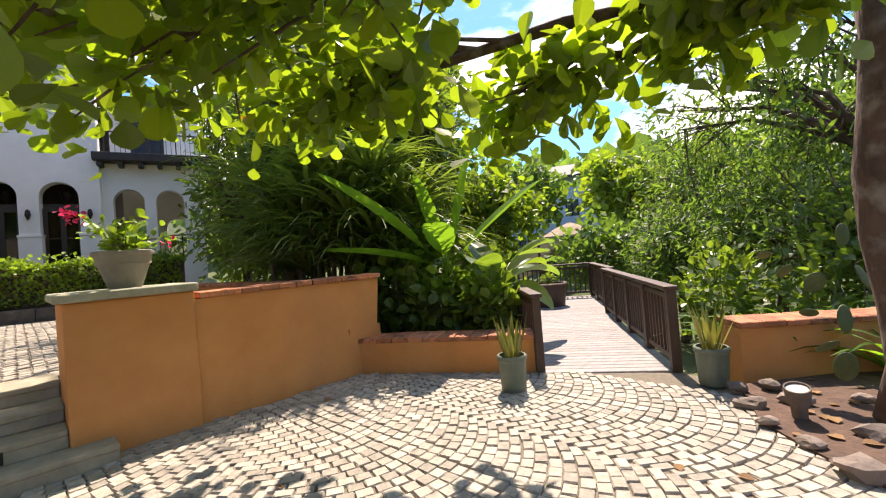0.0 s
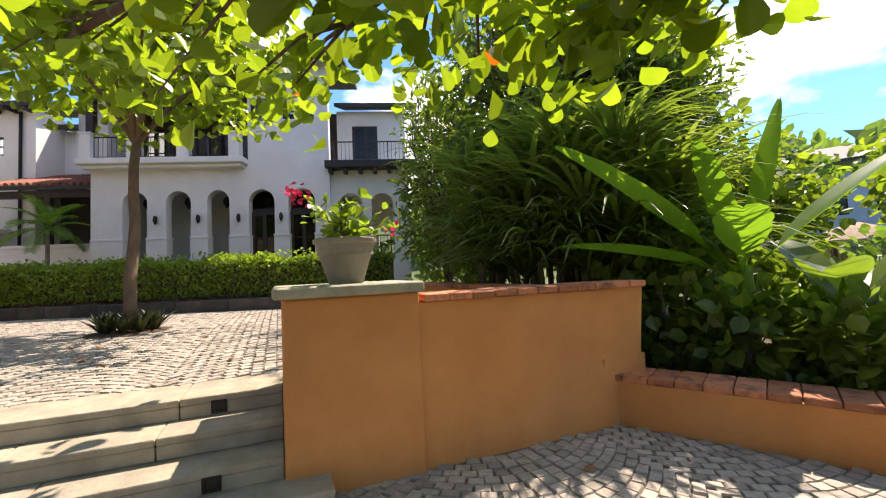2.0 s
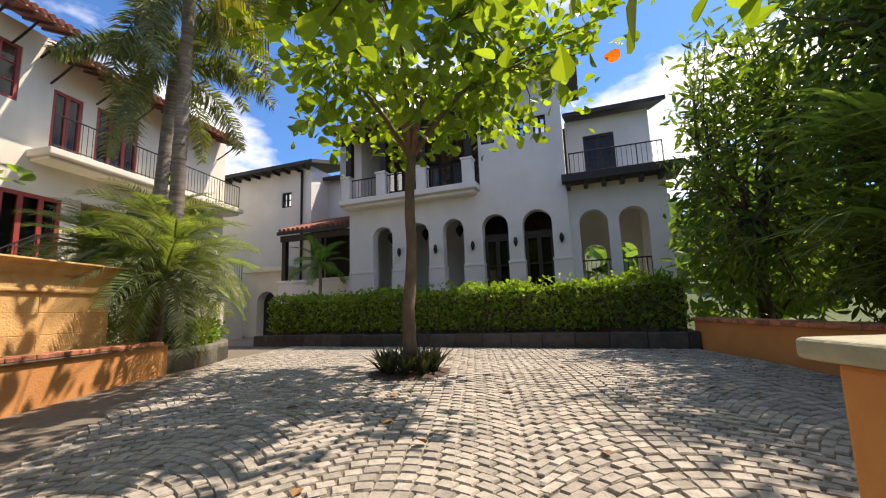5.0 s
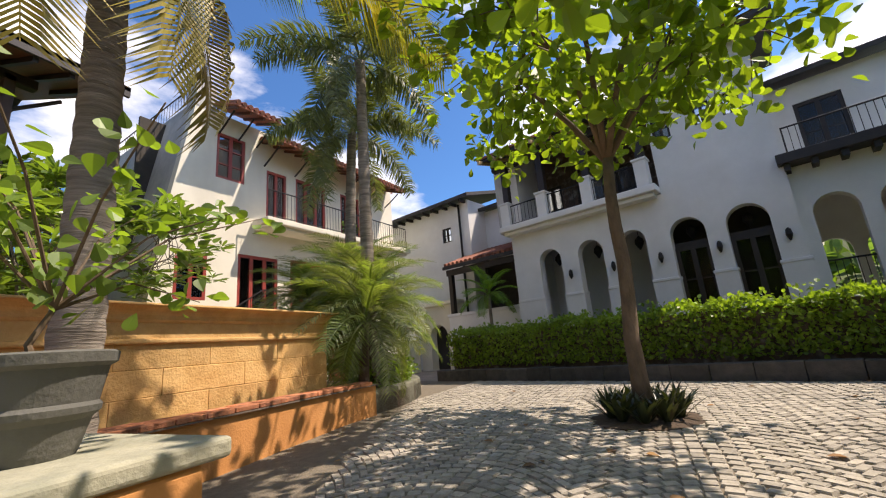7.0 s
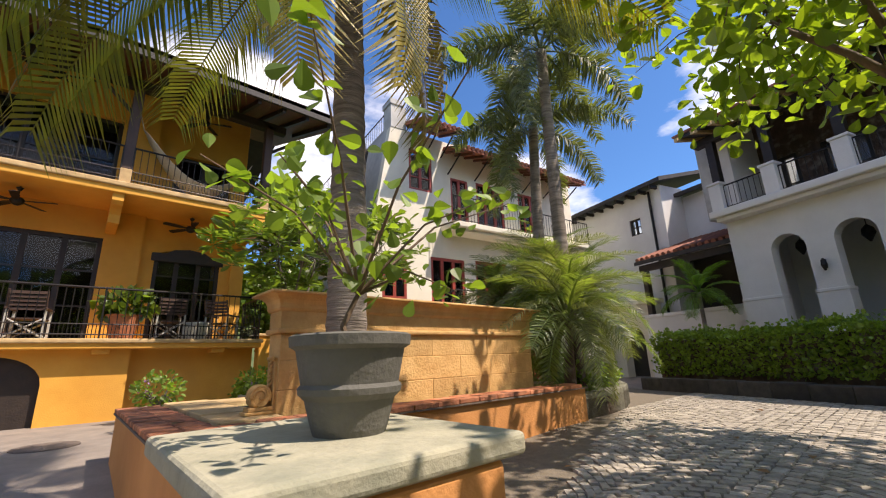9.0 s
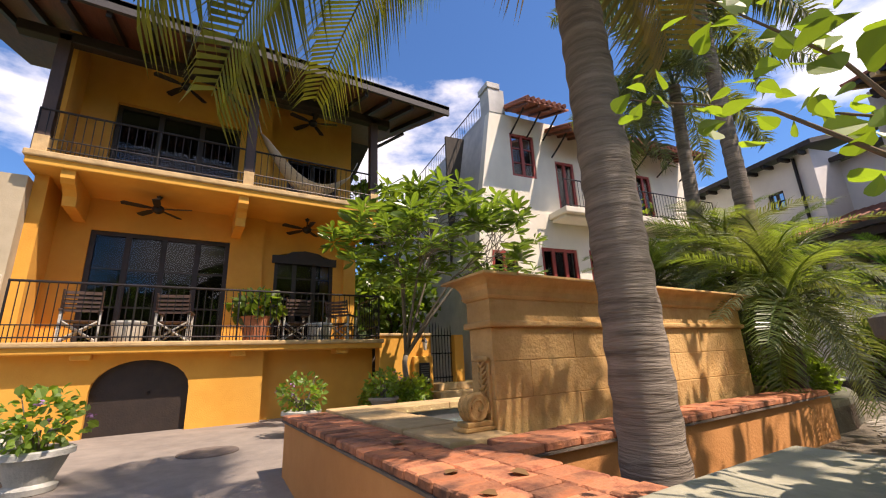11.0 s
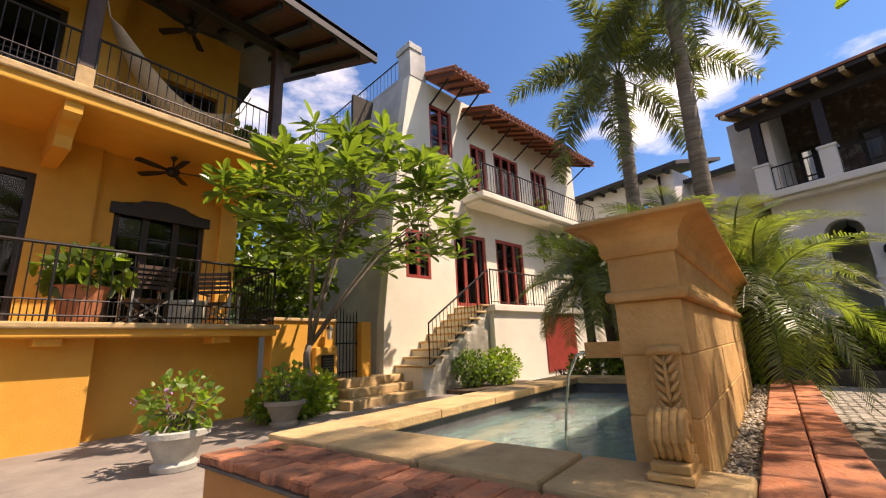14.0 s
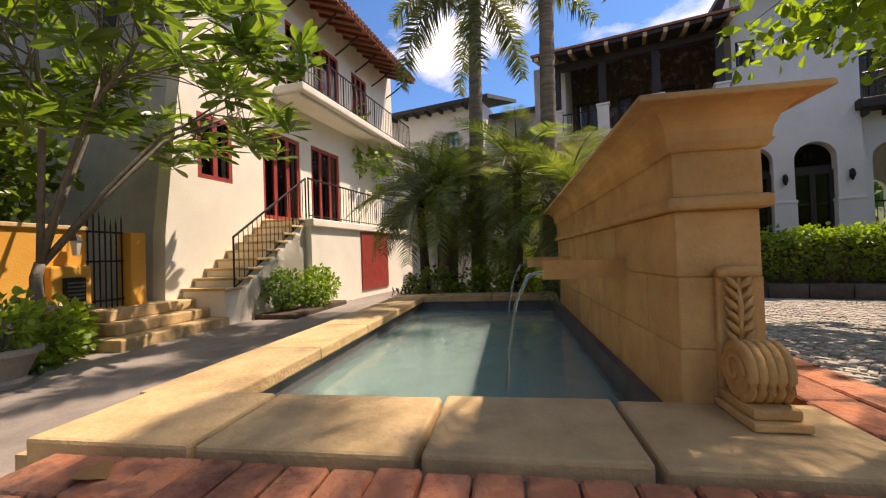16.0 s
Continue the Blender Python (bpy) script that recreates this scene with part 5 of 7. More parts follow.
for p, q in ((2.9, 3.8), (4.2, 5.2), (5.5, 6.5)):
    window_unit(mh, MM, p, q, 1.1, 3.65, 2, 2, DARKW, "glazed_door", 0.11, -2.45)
# Added dark panels that give the glazing of two arches its indoor shade.
part("shade_panel", B(3.42, 6.6, -1.7, -1.6, 1.1, 5.3, m=MM), ROOM_SHADE, mh)
part("shade_panel", B(3.42, 3.5, -1.6, -0.36, 1.1, 5.3, m=MM), ROOM_SHADE, mh)
for p, q in ((3.95, 4.78), (5.23, 6.11)):
    window_unit(mh, MM, p, q, 1.1, 3.76, 2, 3, DARKW, "glazed_door", 0.1, -0.3)
    part("arch_screen", B(p - 0.02, q + 0.02, -0.4, -0.36, 3.75, 3.9, m=MM), DARKW, mh)
piers = [(-0.95, -0.0)] + [(arches[i][1], arches[i + 1][0]) for i in range(4)] + [(6.11, 6.62)]
for p, q in piers:
    part("impost", B(p + 0.0 if p < 0 else p - 0.04, q + 0.04, -0.38, 0.05, 2.9, 2.98, m=MM, bevel=0.012), WHITE, mh)
    part("pier_base", B(p if p < 0 else p - 0.025, q + 0.025, -0.36, 0.03, 1.1, 2.9, m=MM), WHITE, mh)
for p, q in piers[1:]:
    sw = thing("wall_sconce", "dark iron sconce on an arcade pier", "wall lamp", "arcade sconces", at=MM @ Matrix.Translation(((p + q) / 2, 0.02, 3.55)))
    part("plate", B(-0.03, 0.03, -0.02, 0.02, -0.1, 0.12, bevel=0.005), IRON, sw)
    part("shade", lathe(bmesh.new(), [(0.02, -0.16), (0.07, -0.02), (0.05, 0.1), (0.015, 0.14)], 8, Matrix.Translation((0, 0.07, 0))), IRON, sw)
for p, q in arches:
    hl = thing("hanging_lantern", "dark iron lantern hanging in an arch", "lantern", "arcade lanterns", at=MM @ Matrix.Translation(((p + q) / 2, -0.7, 4.2)))
    part("chain", tube(bmesh.new(), [(0, 0, 0.2), (0, 0, 1.1)], 0.01, 5), IRON, hl)
    part("body", lathe(bmesh.new(), [(0.02, -0.2), (0.14, 0.0), (0.12, 0.12), (0.02, 0.22)], 8), IRON, hl)
part("loggia_ceiling", B(-0.95, 9.3, -4.6, -0.3, 5.3, 5.36, m=MM), WHITE, mh)
# upper floor and balcony
part("balcony_slab", B(-1.1, 3.95, 0.0, 0.5, 5.32, 5.52, m=MM, bevel=0.03), WHITE, mh)
part("balcony_moulding", B(-1.0, 3.85, 0.0, 0.36, 5.2, 5.32, m=MM, bevel=0.03), WHITE, mh)
part("balcony_slab", B(-1.0, 3.95, -2.2, 0.0, 5.36, 5.5, m=MM), WHITE, mh)
for u in (-0.85, 0.55, 2.05, 3.65):
    part("balcony_pier", B(u - 0.17, u + 0.17, 0.08, 0.42, 5.52, 6.3, m=MM, bevel=0.015), WHITE, mh)
    part("pier_cap", B(u - 0.2, u + 0.2, 0.05, 0.45, 6.3, 6.37, m=MM, bevel=0.012), WHITE, mh)
    part("timber_post", B(u - 0.11, u + 0.11, 0.0, 0.22, 6.37, 7.75, m=MM, bevel=0.01), DARKW, mh)
for p, q in ((-0.68, 0.38), (0.72, 1.88), (2.22, 3.48)):
    railing("dark balcony railing between white piers", (p, 0.25, 5.52), (q, 0.25, 5.52), 0.72, 0.13, m=MM)
part("timber_beam", B(-1.3, 3.9, 0.0, 0.24, 7.72, 7.95, m=MM, bevel=0.01), DARKW, mh)
# Brown balcony wall, darkened further: the porch's shade is in its colour.
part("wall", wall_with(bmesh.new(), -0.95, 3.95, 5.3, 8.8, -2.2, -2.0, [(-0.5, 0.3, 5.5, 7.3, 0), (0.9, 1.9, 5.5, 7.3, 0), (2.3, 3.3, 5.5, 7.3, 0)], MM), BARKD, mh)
for p, q in ((-0.5, 0.3), (0.9, 1.9), (2.3, 3.3)):
    window_unit(mh, MM, p, q, 5.5, 7.3, 2, 2, DARKW, "glazed_door", 0.1, -2.1)
part("porch_roof", roof_slab(bmesh.new(), -1.5, 4.0, 0.75, -2.2, 8.0, 8.8, 0.1, MM), DARKW, mh)
part("porch_roof", roof_slab(bmesh.new(), -1.55, 4.05, 0.8, -2.3, 8.11, 8.93, 0.07, MM), TILE, mh)
for k in range(11):
    u = -1.35 + 0.52 * k
    part("rafter", roof_slab(bmesh.new(), u - 0.05, u + 0.05, 0.95, -2.0, 7.87, 8.6, 0.13, MM), COPING, mh)
part("inner_wall", B(-0.95, 9.3, -5.0, -4.9, 5.3, 9.0, m=MM), ROOM_SHADE, mh)
part("wall", wall_with(bmesh.new(), 3.95, 6.62, 5.3, 9.0, -0.35, 0.0, [(4.05, 4.5, 6.85, 7.55, 0), (5.1, 5.5, 6.9, 7.5, 0), (5.75, 6.15, 6.9, 7.5, 0)], MM), WHITE, mh)
for p, q in ((4.05, 4.5), (5.1, 5.5), (5.75, 6.15)):
    window_unit(mh, MM, p, q, 6.85, 7.55, 2, 2, DARKW, "window", 0.06, -0.1)
part("wall", B(3.95, 4.2, -2.2, -0.35, 5.3, 9.0, m=MM), WHITE, mh)
part("eave", roof_slab(bmesh.new(), 3.8, 7.2, 0.7, -5, 8.85, 10.2, 0.14, MM), ROOFD, mh)
part("eave", B(6.5, 9.7, -1.0, 0.25, 5.15, 5.4, m=MM, bevel=0.02), DARKW, mh)
for k in range(6):
    part("rafter_end", B(6.6 + 0.5 * k, 6.72 + 0.5 * k, -0.3, 0.15, 5.0, 5.15, m=MM), DARKW, mh)
part("wall", wall_with(bmesh.new(), 6.62, 9.3, 5.4, 8.0, -2.4, -2.1, [(7.2, 8.2, 5.6, 7.4, 0)], MM), WHITE, mh)
window_unit(mh, MM, 7.2, 8.2, 5.6, 7.4, 2, 2, DARKW, "window", 0.09, -2.2)
part("roof", roof_slab(bmesh.new(), 6.6, 9.8, -1.6, -5, 8.0, 9.2, 0.14, MM), ROOFD, mh)
railing("dark upper terrace railing", (6.75, -0.2, 5.4), (9.3, -0.2, 5.4), 0.75, 0.13, m=MM)
railing("iron railing in the loggia arch", (6.88, -0.45, 2.1), (8.75, -0.45, 2.1), 0.75, 0.12, m=MM)
part("side_wall", B(-0.95, -0.65, -7, -0.35, 0.6, 8.8, m=MM), WHITE, mh)
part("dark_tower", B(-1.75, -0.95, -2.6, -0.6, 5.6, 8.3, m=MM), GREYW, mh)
part("side_wall", B(9.0, 9.3, -4.6, -0.6, 0.6, 5.3, m=MM), WHITE, mh)
# annex
an = thing("annex_house", "white annex with dark overhanging eaves", "house")
part("wall", wall_with(bmesh.new(), -9.5, -4.3, 0.6, 8.1, -2.4, -2.1, [(-5.9, -5.35, 6.4, 7.1, 0)], MM), WHITE, an)
part("wall", B(-4.5, -4.2, -2.1, 0.0 - 2.0, 0.6, 8.1, m=MM), WHITE, an)
part("wall", B(-4.4, -1.7, -3.6, -3.3, 0.6, 7.7, m=MM), WHITE, an)
part("wall", B(-4.5, -4.2, -3.4, -2.1, 0.6, 8.1, m=MM), WHITE, an)
window_unit(an, MM, -5.9, -5.35, 6.4, 7.1, 2, 2, DARKW, "window", 0.06, -2.2)
part("eave", roof_slab(bmesh.new(), -9.9, -3.8, -1.5, -6, 8.05, 9.3, 0.16, MM), ROOFD, an)
part("eave", roof_slab(bmesh.new(), -4.6, -1.2, -2.8, -6, 7.65, 8.5, 0.16, MM), ROOFD, an)
for k in range(10):
    part("rafter", B(-9.6 + 0.58 * k, -9.5 + 0.58 * k, -2.2, -1.6, 7.95, 8.08, m=MM), DARKW, an)
part("downpipe", tube(bmesh.new(), [MM @ Vector((-4.75, -2.04, 8.0)), MM @ Vector((-4.75, -2.04, 1.0))], 0.05, 8), IRON, an)
part("porch_roof", roof_slab(bmesh.new(), -4.7, -0.9, -0.5, -3.3, 4.75, 5.7, 0.14, MM), ROOFD, an)
tile_rows(an, -4.7, -0.95, -0.55, -3.3, 4.95, 5.9, MM, 0.22)
part("porch_beam", B(-4.6, -0.95, -0.75, -0.6, 4.5, 4.74, m=MM), DARKW, an)
for u in (-4.4, -2.7, -1.1):
    part("porch_post", B(u - 0.09, u + 0.09, -0.77, -0.58, 2.9, 4.5, m=MM), DARKW, an)
part("porch_wall", B(-4.6, -0.95, -0.85, -0.55, 0.6, 2.8, m=MM), WHITE, an)
part("porch_cap", B(-4.65, -0.95, -0.9, -0.5, 2.8, 2.92, m=MM, bevel=0.02), WHITE, an)
part("porch_back", B(-4.4, -0.95, -3.2, -3.1, 2.5, 5.2, m=MM), ROOM_SHADE, an)
part("gateway", wall_with(bmesh.new(), -6.9, -4.7, 0.6, 3.4, -1.6, -1.2, [(-6.3, -5.3, 0.7, 2.1, 0.5)], MM), CREAM, an)
# Dark sheet in the archway, its shade held in the colour.
part("gateway_back", B(-6.9, -4.7, -2.0, -1.95, 0.6, 3.0, m=MM), ROOM_SHADE, an)
part("gateway_cap", B(-7.0, -4.6, -1.7, -1.0, 3.4, 3.6, m=MM, bevel=0.05), CREAM, an)

# ---- hedge with its kerb ----
HA, HB = Vector((-15.1, -7.2, 0)), Vector((-11.1, 2.75, 0))
HM = plane_frame((HA.x, HA.y), math.atan2(HB.y - HA.y, HB.x - HA.x))
if (HM @ Vector((0, 1, 0))).x < HA.x:
    HM = HM @ Matrix.Diagonal((1, -1, 1, 1))
HL = (HB - HA).length
kb = thing("kerb", "dark basalt block kerb along the hedge", "kerb", "", "structure")
u = 0.0
while u < HL - 0.1:
    w = min(0.62, HL - u)
    part("kerb_stone", B(u + 0.004, u + w - 0.004, -0.3, 0.0, 0.5, 1.04 + RNG.uniform(-0.01, 0.01), m=HM, bevel=0.015), DARKST, kb)
    u += w
part("soil", B(0, HL, -1.8, -0.3, 0.5, 1.0, m=HM), SOIL, kb)
hg = thing("hedge", "clipped bright green hedge behind a dark stone kerb", "hedge")
N = 15000
uu, face = RNG.uniform(0.15, HL - 0.1, N), RNG.uniform(0, 1, N)
hmax = 1.97 + 0.06 * np.sin(uu * 2.1) + 0.05 * np.sin(uu * 5.3) + 0.03 * np.sin(uu * 13.0)
dd = np.where(face < 0.5, -0.42 + RNG.normal(0, 0.05, N), RNG.uniform(-1.5, -0.4, N))
zz = np.where(face < 0.5, RNG.uniform(1.1, 1.98, N), hmax + RNG.normal(0, 0.035, N))
P = np.array([HM @ Vector((a, b, c)) for a, b, c in zip(uu, dd, zz)])
nrm = HM.to_3x3() @ Vector((0, 1, 0))
leaf_object("foliage", P, RNG.normal(0, 0.7, (N, 3)) + np.array((nrm.x * 0.5, nrm.y * 0.5, 0.5)), 0.075, HEDGEL, hg, flat=0.3)
sp = RNG.uniform(0.2, HL - 0.2, 420)
leaf_object("shoot", [HM @ Vector((a, RNG.uniform(-1.3, -0.45), 1.98 + RNG.uniform(0, 0.2))) for a in sp], RNG.normal(0, 0.5, (420, 3)) + np.array((0, 0, 0.8)), 0.08, SHRUBL, hg, kind="stuff")
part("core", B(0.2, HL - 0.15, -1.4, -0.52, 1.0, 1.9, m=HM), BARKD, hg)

# ---- plaza tree and agave ring ----
tree("almond_tree", "young almond tree with broad bright leaves on the plaza", (-9.4, -1.9, PLAZA), 3.75, 0.095, (-9.1, -1.7, 5.2), (2.75, 2.75, 1.5), 135, 25, 0.175, ALMOND, BARK, OBOVATE, 0.36, 0.0, lean=(0.05, 0.1), flat=0.45, limb_r=0.045, limb_count=7)
ag = thing("agave_ring", "ring of dark spiky bromeliads round the tree base", "plant")
for k in range(9):
    a = k * math.tau / 9
    strap_leaves("rosette", 22, 0.42, 0.055, AGAVE, ag, (-9.4 + 0.33 * math.cos(a), -1.9 + 0.33 * math.sin(a), PLAZA + 0.02), 0.05, 0.3, 0.4, 4)
part("soil", lathe(bmesh.new(), [(0.6, PLAZA - 0.1), (0.58, PLAZA + 0.0), (0.1, PLAZA + 0.04)], 24, Matrix.Translation((-9.4, -1.9, 0))), SOIL, ag)

# ---- tree over the terrace ----
tree("almond_tree", "large almond tree spreading broad leaves over the terrace", (0.35, 4.35, -0.05), 3.3, 0.2, (-2.4, 0.2, 3.35), (3.7, 2.2, 0.85), 150, 20, 0.2, ALMOND, BARKD, OBOVATE, 0.36, -0.15, lean=(-0.05, -0.1), flat=0.5, inner=0.1, limb_r=0.08,
     lobes=(((-0.45, 3.4, 3.15), (1.1, 0.6, 0.45), 38), ((-1.8, 3.2, 2.75), (0.75, 0.45, 0.3), 16), ((-3.3, 2.2, 3.05), (1.3, 0.6, 0.3), 26), ((-6.2, -1.6, 3.6), (0.6, 0.7, 0.4), 10)))
lf = thing("rust_leaves", "few rust orange leaves hanging in the almond crowns", "leaves", kind="stuff")
leaf_object("leaf", [(-3.2, 2.3, 3.05), (-8.3, 0.1, 4.3), (-8.0, 0.5, 4.2), (-4.1, 1.6, 3.0)], RNG.normal(0, 1, (4, 3)), 0.2, RUST, lf, OBOVATE)

# ---- pots on pedestals ----
BELL = [(0.15, 0.0), (0.16, 0.03), (0.2, 0.18), (0.235, 0.3), (0.255, 0.31), (0.25, 0.34), (0.262, 0.42), (0.285, 0.44), (0.287, 0.475), (0.275, 0.485)]
PROF = [(r * 0.88, z * 0.74) for r, z in BELL]
pot("plant_pot", "grey clay pot on the stone pedestal cap", (-5.02, 0.75, 1.42), PROF, POTGREY)
bg = thing("bougainvillea", "small bougainvillea with magenta bracts in a clay pot", "plant")
bm = bmesh.new()
P, D = [], []
for k in range(11):
    a = k * 2.4
    e = Vector((-5.02 + math.cos(a) * RNG.uniform(0.12, 0.36), 0.75 + math.sin(a) * RNG.uniform(0.1, 0.36), RNG.uniform(1.85, 2.12)))
    s = Vector((-5.02, 0.75, 1.72))
    tube(bm, [s, s.lerp(e, 0.5) + Vector((0, 0, 0.07)), e], [0.012, 0.008, 0.004], 5)
    for j in range(17):
        P.append(s.lerp(e, RNG.uniform(0.35, 1.05)) + Vector(RNG.normal(0, 0.045, 3)))
        D.append(RNG.normal(0, 1, 3) + np.array((0, 0, 0.3)))
part("stem", bm, BARKG, bg)
leaf_object("foliage", P, D, 0.085, SHRUBL, bg)
leaf_object("bract", np.array((-4.95, 0.38, 2.12)) + RNG.normal(0, 0.045, (34, 3)), RNG.normal(0, 1, (34, 3)), 0.05, PINK, bg)
leaf_object("bract", np.array((-4.8, 1.05, 1.84)) + RNG.normal(0, 0.03, (6, 3)), RNG.normal(0, 1, (6, 3)), 0.04, PINK, bg)

PROF2 = [(0.17, 0), (0.18, 0.03), (0.215, 0.17), (0.245, 0.2), (0.25, 0.23), (0.235, 0.25), (0.265, 0.42), (0.295, 0.44), (0.3, 0.49), (0.285, 0.5)]
pot("plant_pot", "large dark grey pot on the mossy stone cap", (-5.03, -3.8, 1.42), [(r * 0.8, z * 0.73) for r, z in PROF2], POTDARK)
vp = thing("sea_grape", "young round-leaved shrub growing in the dark pot", "plant")
P, D = [], []
fork = Vector((-5.05, -3.79, 1.95))
part("stem", tube(bmesh.new(), [(-5.03, -3.8, 1.7), (-5.0, -3.82, 1.82), fork], [0.017, 0.013, 0.01], 7), BARK, vp)
for k in range(10):
    a = k * 2.4 + 0.5
    w = RNG.uniform(0.35, 0.85)
    e = fork + Vector((math.cos(a) * w, math.sin(a) * w, RNG.uniform(0.05, 0.75)))
    h = fork.lerp(e, 0.45) + Vector((0, 0, 0.1))
    part("branch", tube(bmesh.new(), [fork, h, e], [0.008, 0.005, 0.0025], 6), BARK, vp)
    for j in range(26):
        w = RNG.uniform(0.0, 1.05)
        P.append((h.lerp(e, w) if j % 4 else fork.lerp(h, w)) + Vector(RNG.normal(0, 0.04, 3)))
        D.append(RNG.normal(0, 1, 3) + np.array((0, 0, -0.2)))
leaf_object("foliage", P, D, 0.074, SHRUBL, vp, OBOVATE)

# ---- palms ----
FR_A = frond_mesh("frond", 2.5, 0.5, 0.8, PALML, 64, 0.03, 0.7)
FR_Y = frond_mesh("frond", 2.5, 0.5, 0.95, PALMY, 64, 0.03, 0.65)
FR_Q = frond_mesh("frond", 2.5, 0.36, 1.1, PALMDRY, 140, 0.034, 0.25, 0.85)
FR_Q2 = frond_mesh("frond", 2.3, 0.36, 0.8, PALMDRY, 140, 0.034, 0.25, 0.85)
FR_P = frond_mesh("frond", 1.5, 0.3, 0.85, PALML, 46, 0.02, 0.3, 0.2)
FR_P2 = frond_mesh("frond", 1.45, 0.3, 1.1, PALMDRY, 46, 0.02, 0.3, 0.2)
FR_L = frond_mesh("frond", 1.3, 0.3, 0.7, BANANA, 30, 0.03, 0.3)
FR_LONG = frond_mesh("frond", 3.7, 0.62, 0.8, PALMY, 62, 0.044, 0.6)
FR_HANG = frond_mesh("frond", 2.5, 0.55, 0.55, mat("yellow palm leaflets", (0.42, 0.29, 0.03), (0.22, 0.2, 0.035), 2, 0.5, 0, rand=0.25, island=True), 46, 0.04, 0.45)
coco = palm("tall coconut palm with ringed trunk and yellowing fronds", (-5.7, -5.08, 0.58), 5.3, 0.135, (FR_A, FR_Y, FR_A, FR_A), 12, lean=(0.1, 0.0), el=(12, 75))
for me, az, tilt_ in ((FR_LONG, -0.35, -24), (FR_LONG, -0.62, -26), (FR_LONG, -0.08, -20), (FR_LONG, 0.2, -22), (FR_LONG, -1.3, 2), (FR_LONG, 2.6, 5), (FR_HANG, 1.9, -66), (FR_HANG, 0.5, -68), (FR_HANG, 3.0, -60)):
    ob = new("frond", me)
    ob.parent = coco
    ob.matrix_basis = Matrix.Translation((0.1, 0, 5.3)) @ Euler((0, radians(-tilt_), az)).to_matrix().to_4x4()
palm("tall palm with plumed grey green fronds", (-10.75, -6.35, 0.8), 7.0, 0.12, (FR_Q, FR_Q2), 15, lean=(0.1, 0.1), el=(-30, 70))
palm("tall palm with plumed grey green fronds", (-11.8, -7.6, 0.8), 6.3, 0.13, (FR_Q, FR_Q2), 15, lean=(-0.15, 0.1), el=(-30, 70))
for x, y, h in ((-10.5, -6.1, 1.75), (-9.95, -5.95, 1.35), (-11.0, -6.9, 2.3), (-11.2, -8.1, 2.1), (-12.2, -7.0, 1.6), (-11.6, -8.6, 2.0), (-12.5, -8.2, 2.4), (-11.9, -7.5, 1.3)):
    palm("bushy pygmy date palm with fine arching fronds", (x, y, 0.85), h, 0.085, (FR_P, FR_P2), 24, rings=False, bark=BARKD, cat="palm", el=(-35, 75), lean=(RNG.uniform(-0.2, 0.2), RNG.uniform(-0.2, 0.2)))
q = MM @ Vector((-1.9, 0.4, 0))
palm("small bright fan of palm before the arcade", (q.x, q.y, 1.0), 2.3, 0.06, (FR_L,), 14, rings=False, el=(-25, 70))

# curved planter of the palms
cpn = thing("curved_planter", "low curved mossy stone planter under the palms", "planter", "", "structure")
pts = [(-9.9, -5.75), (-10.6, -5.72), (-11.4, -5.85), (-12.2, -6.15), (-12.9, -6.6), (-13.3, -7.2), (-13.4, -8.0), (-13.1, -8.9)]
for (ax, ay), (bx, by) in zip(pts, pts[1:]):
    a, b = Vector((ax, ay, 0)), Vector((bx, by, 0))
    mm = Matrix.Translation(a) @ Matrix.Rotation(math.atan2(by - ay, bx - ax), 4, "Z")
    part("planter_stone", B(0.0, (b - a).length - 0.005, 0.0, 0.22, 0.5, 1.1, m=mm, bevel=0.02), CURVEST, cpn)
part("soil", slab(bmesh.new(), pts + [(-10.3, -8.9), (-10.3, -6.2)], 0.5, 1.02), SOIL, cpn)
for k, (x, y, rx, ry, rz) in enumerate(((-10.5, -6.2, 0.5, 0.35, 0.3), (-11.4, -6.35, 0.6, 0.35, 0.32), (-12.3, -6.8, 0.6, 0.4, 0.32), (-10.9, -7.4, 0.5, 0.8, 0.35), (-10.8, -8.3, 0.5, 0.5, 0.35))):
    shrub("low dark green groundcover in the palm planter", (x, y, 1.02 + rz * 0.8), (rx, ry, rz), 700, 0.075, HEDGEL if k % 2 else DARKLEAF, "groundcover", cat="plant", group="planter groundcover")
shrub("purple leaved low shrub at the pool edge", (-10.7, -8.75, 1.0), (0.5, 0.3, 0.3), 380, 0.1, mat("purple leaf", (0.08, 0.03, 0.035), (0.1, 0.05, 0.04), 3, 0.5, 0, rand=0.3, island=True), "purple_shrub", cat="plant", shape=LANCE)

# ---- frangipani and yard planting ----
fp = tree("frangipani_tree", "spreading frangipani with long glossy leaves by the yellow wall", (-8.1, -12.75, 0.7), 1.9, 0.085, (-8.7, -11.5, 4.3), (2.8, 2.0, 1.25), 105, 18, 0.36, PLUML, BARKG, ((0, 0), (0.07, 0.25), (0.13, 0.6), (0.1, 0.85), (0, 1)), 0.13, 0.1, lean=(0.05, 0.2), flat=0.5, inner=0.55, limb_r=0.04, limb_count=6, rosette=True)
shrub("clipped leafy bush with a few lilac flowers", (-7.6, -12.35, 1.0), (0.75, 0.4, 0.42), 1300, 0.09, HEDGEL, "bush", (LILAC, 6), "bush", "yard bushes")
shrub("clipped leafy bush by the gate steps", (-8.3, -12.6, 1.05), (0.4, 0.35, 0.4), 600, 0.09, HEDGEL, "bush", None, "bush", "yard bushes")
shrub("silvery leafy bush beside the stair", (-11.9, -11.7, 1.25), (0.5, 0.4, 0.45), 800, 0.08, FARLEAF, "bush", None, "bush", "yard bushes")
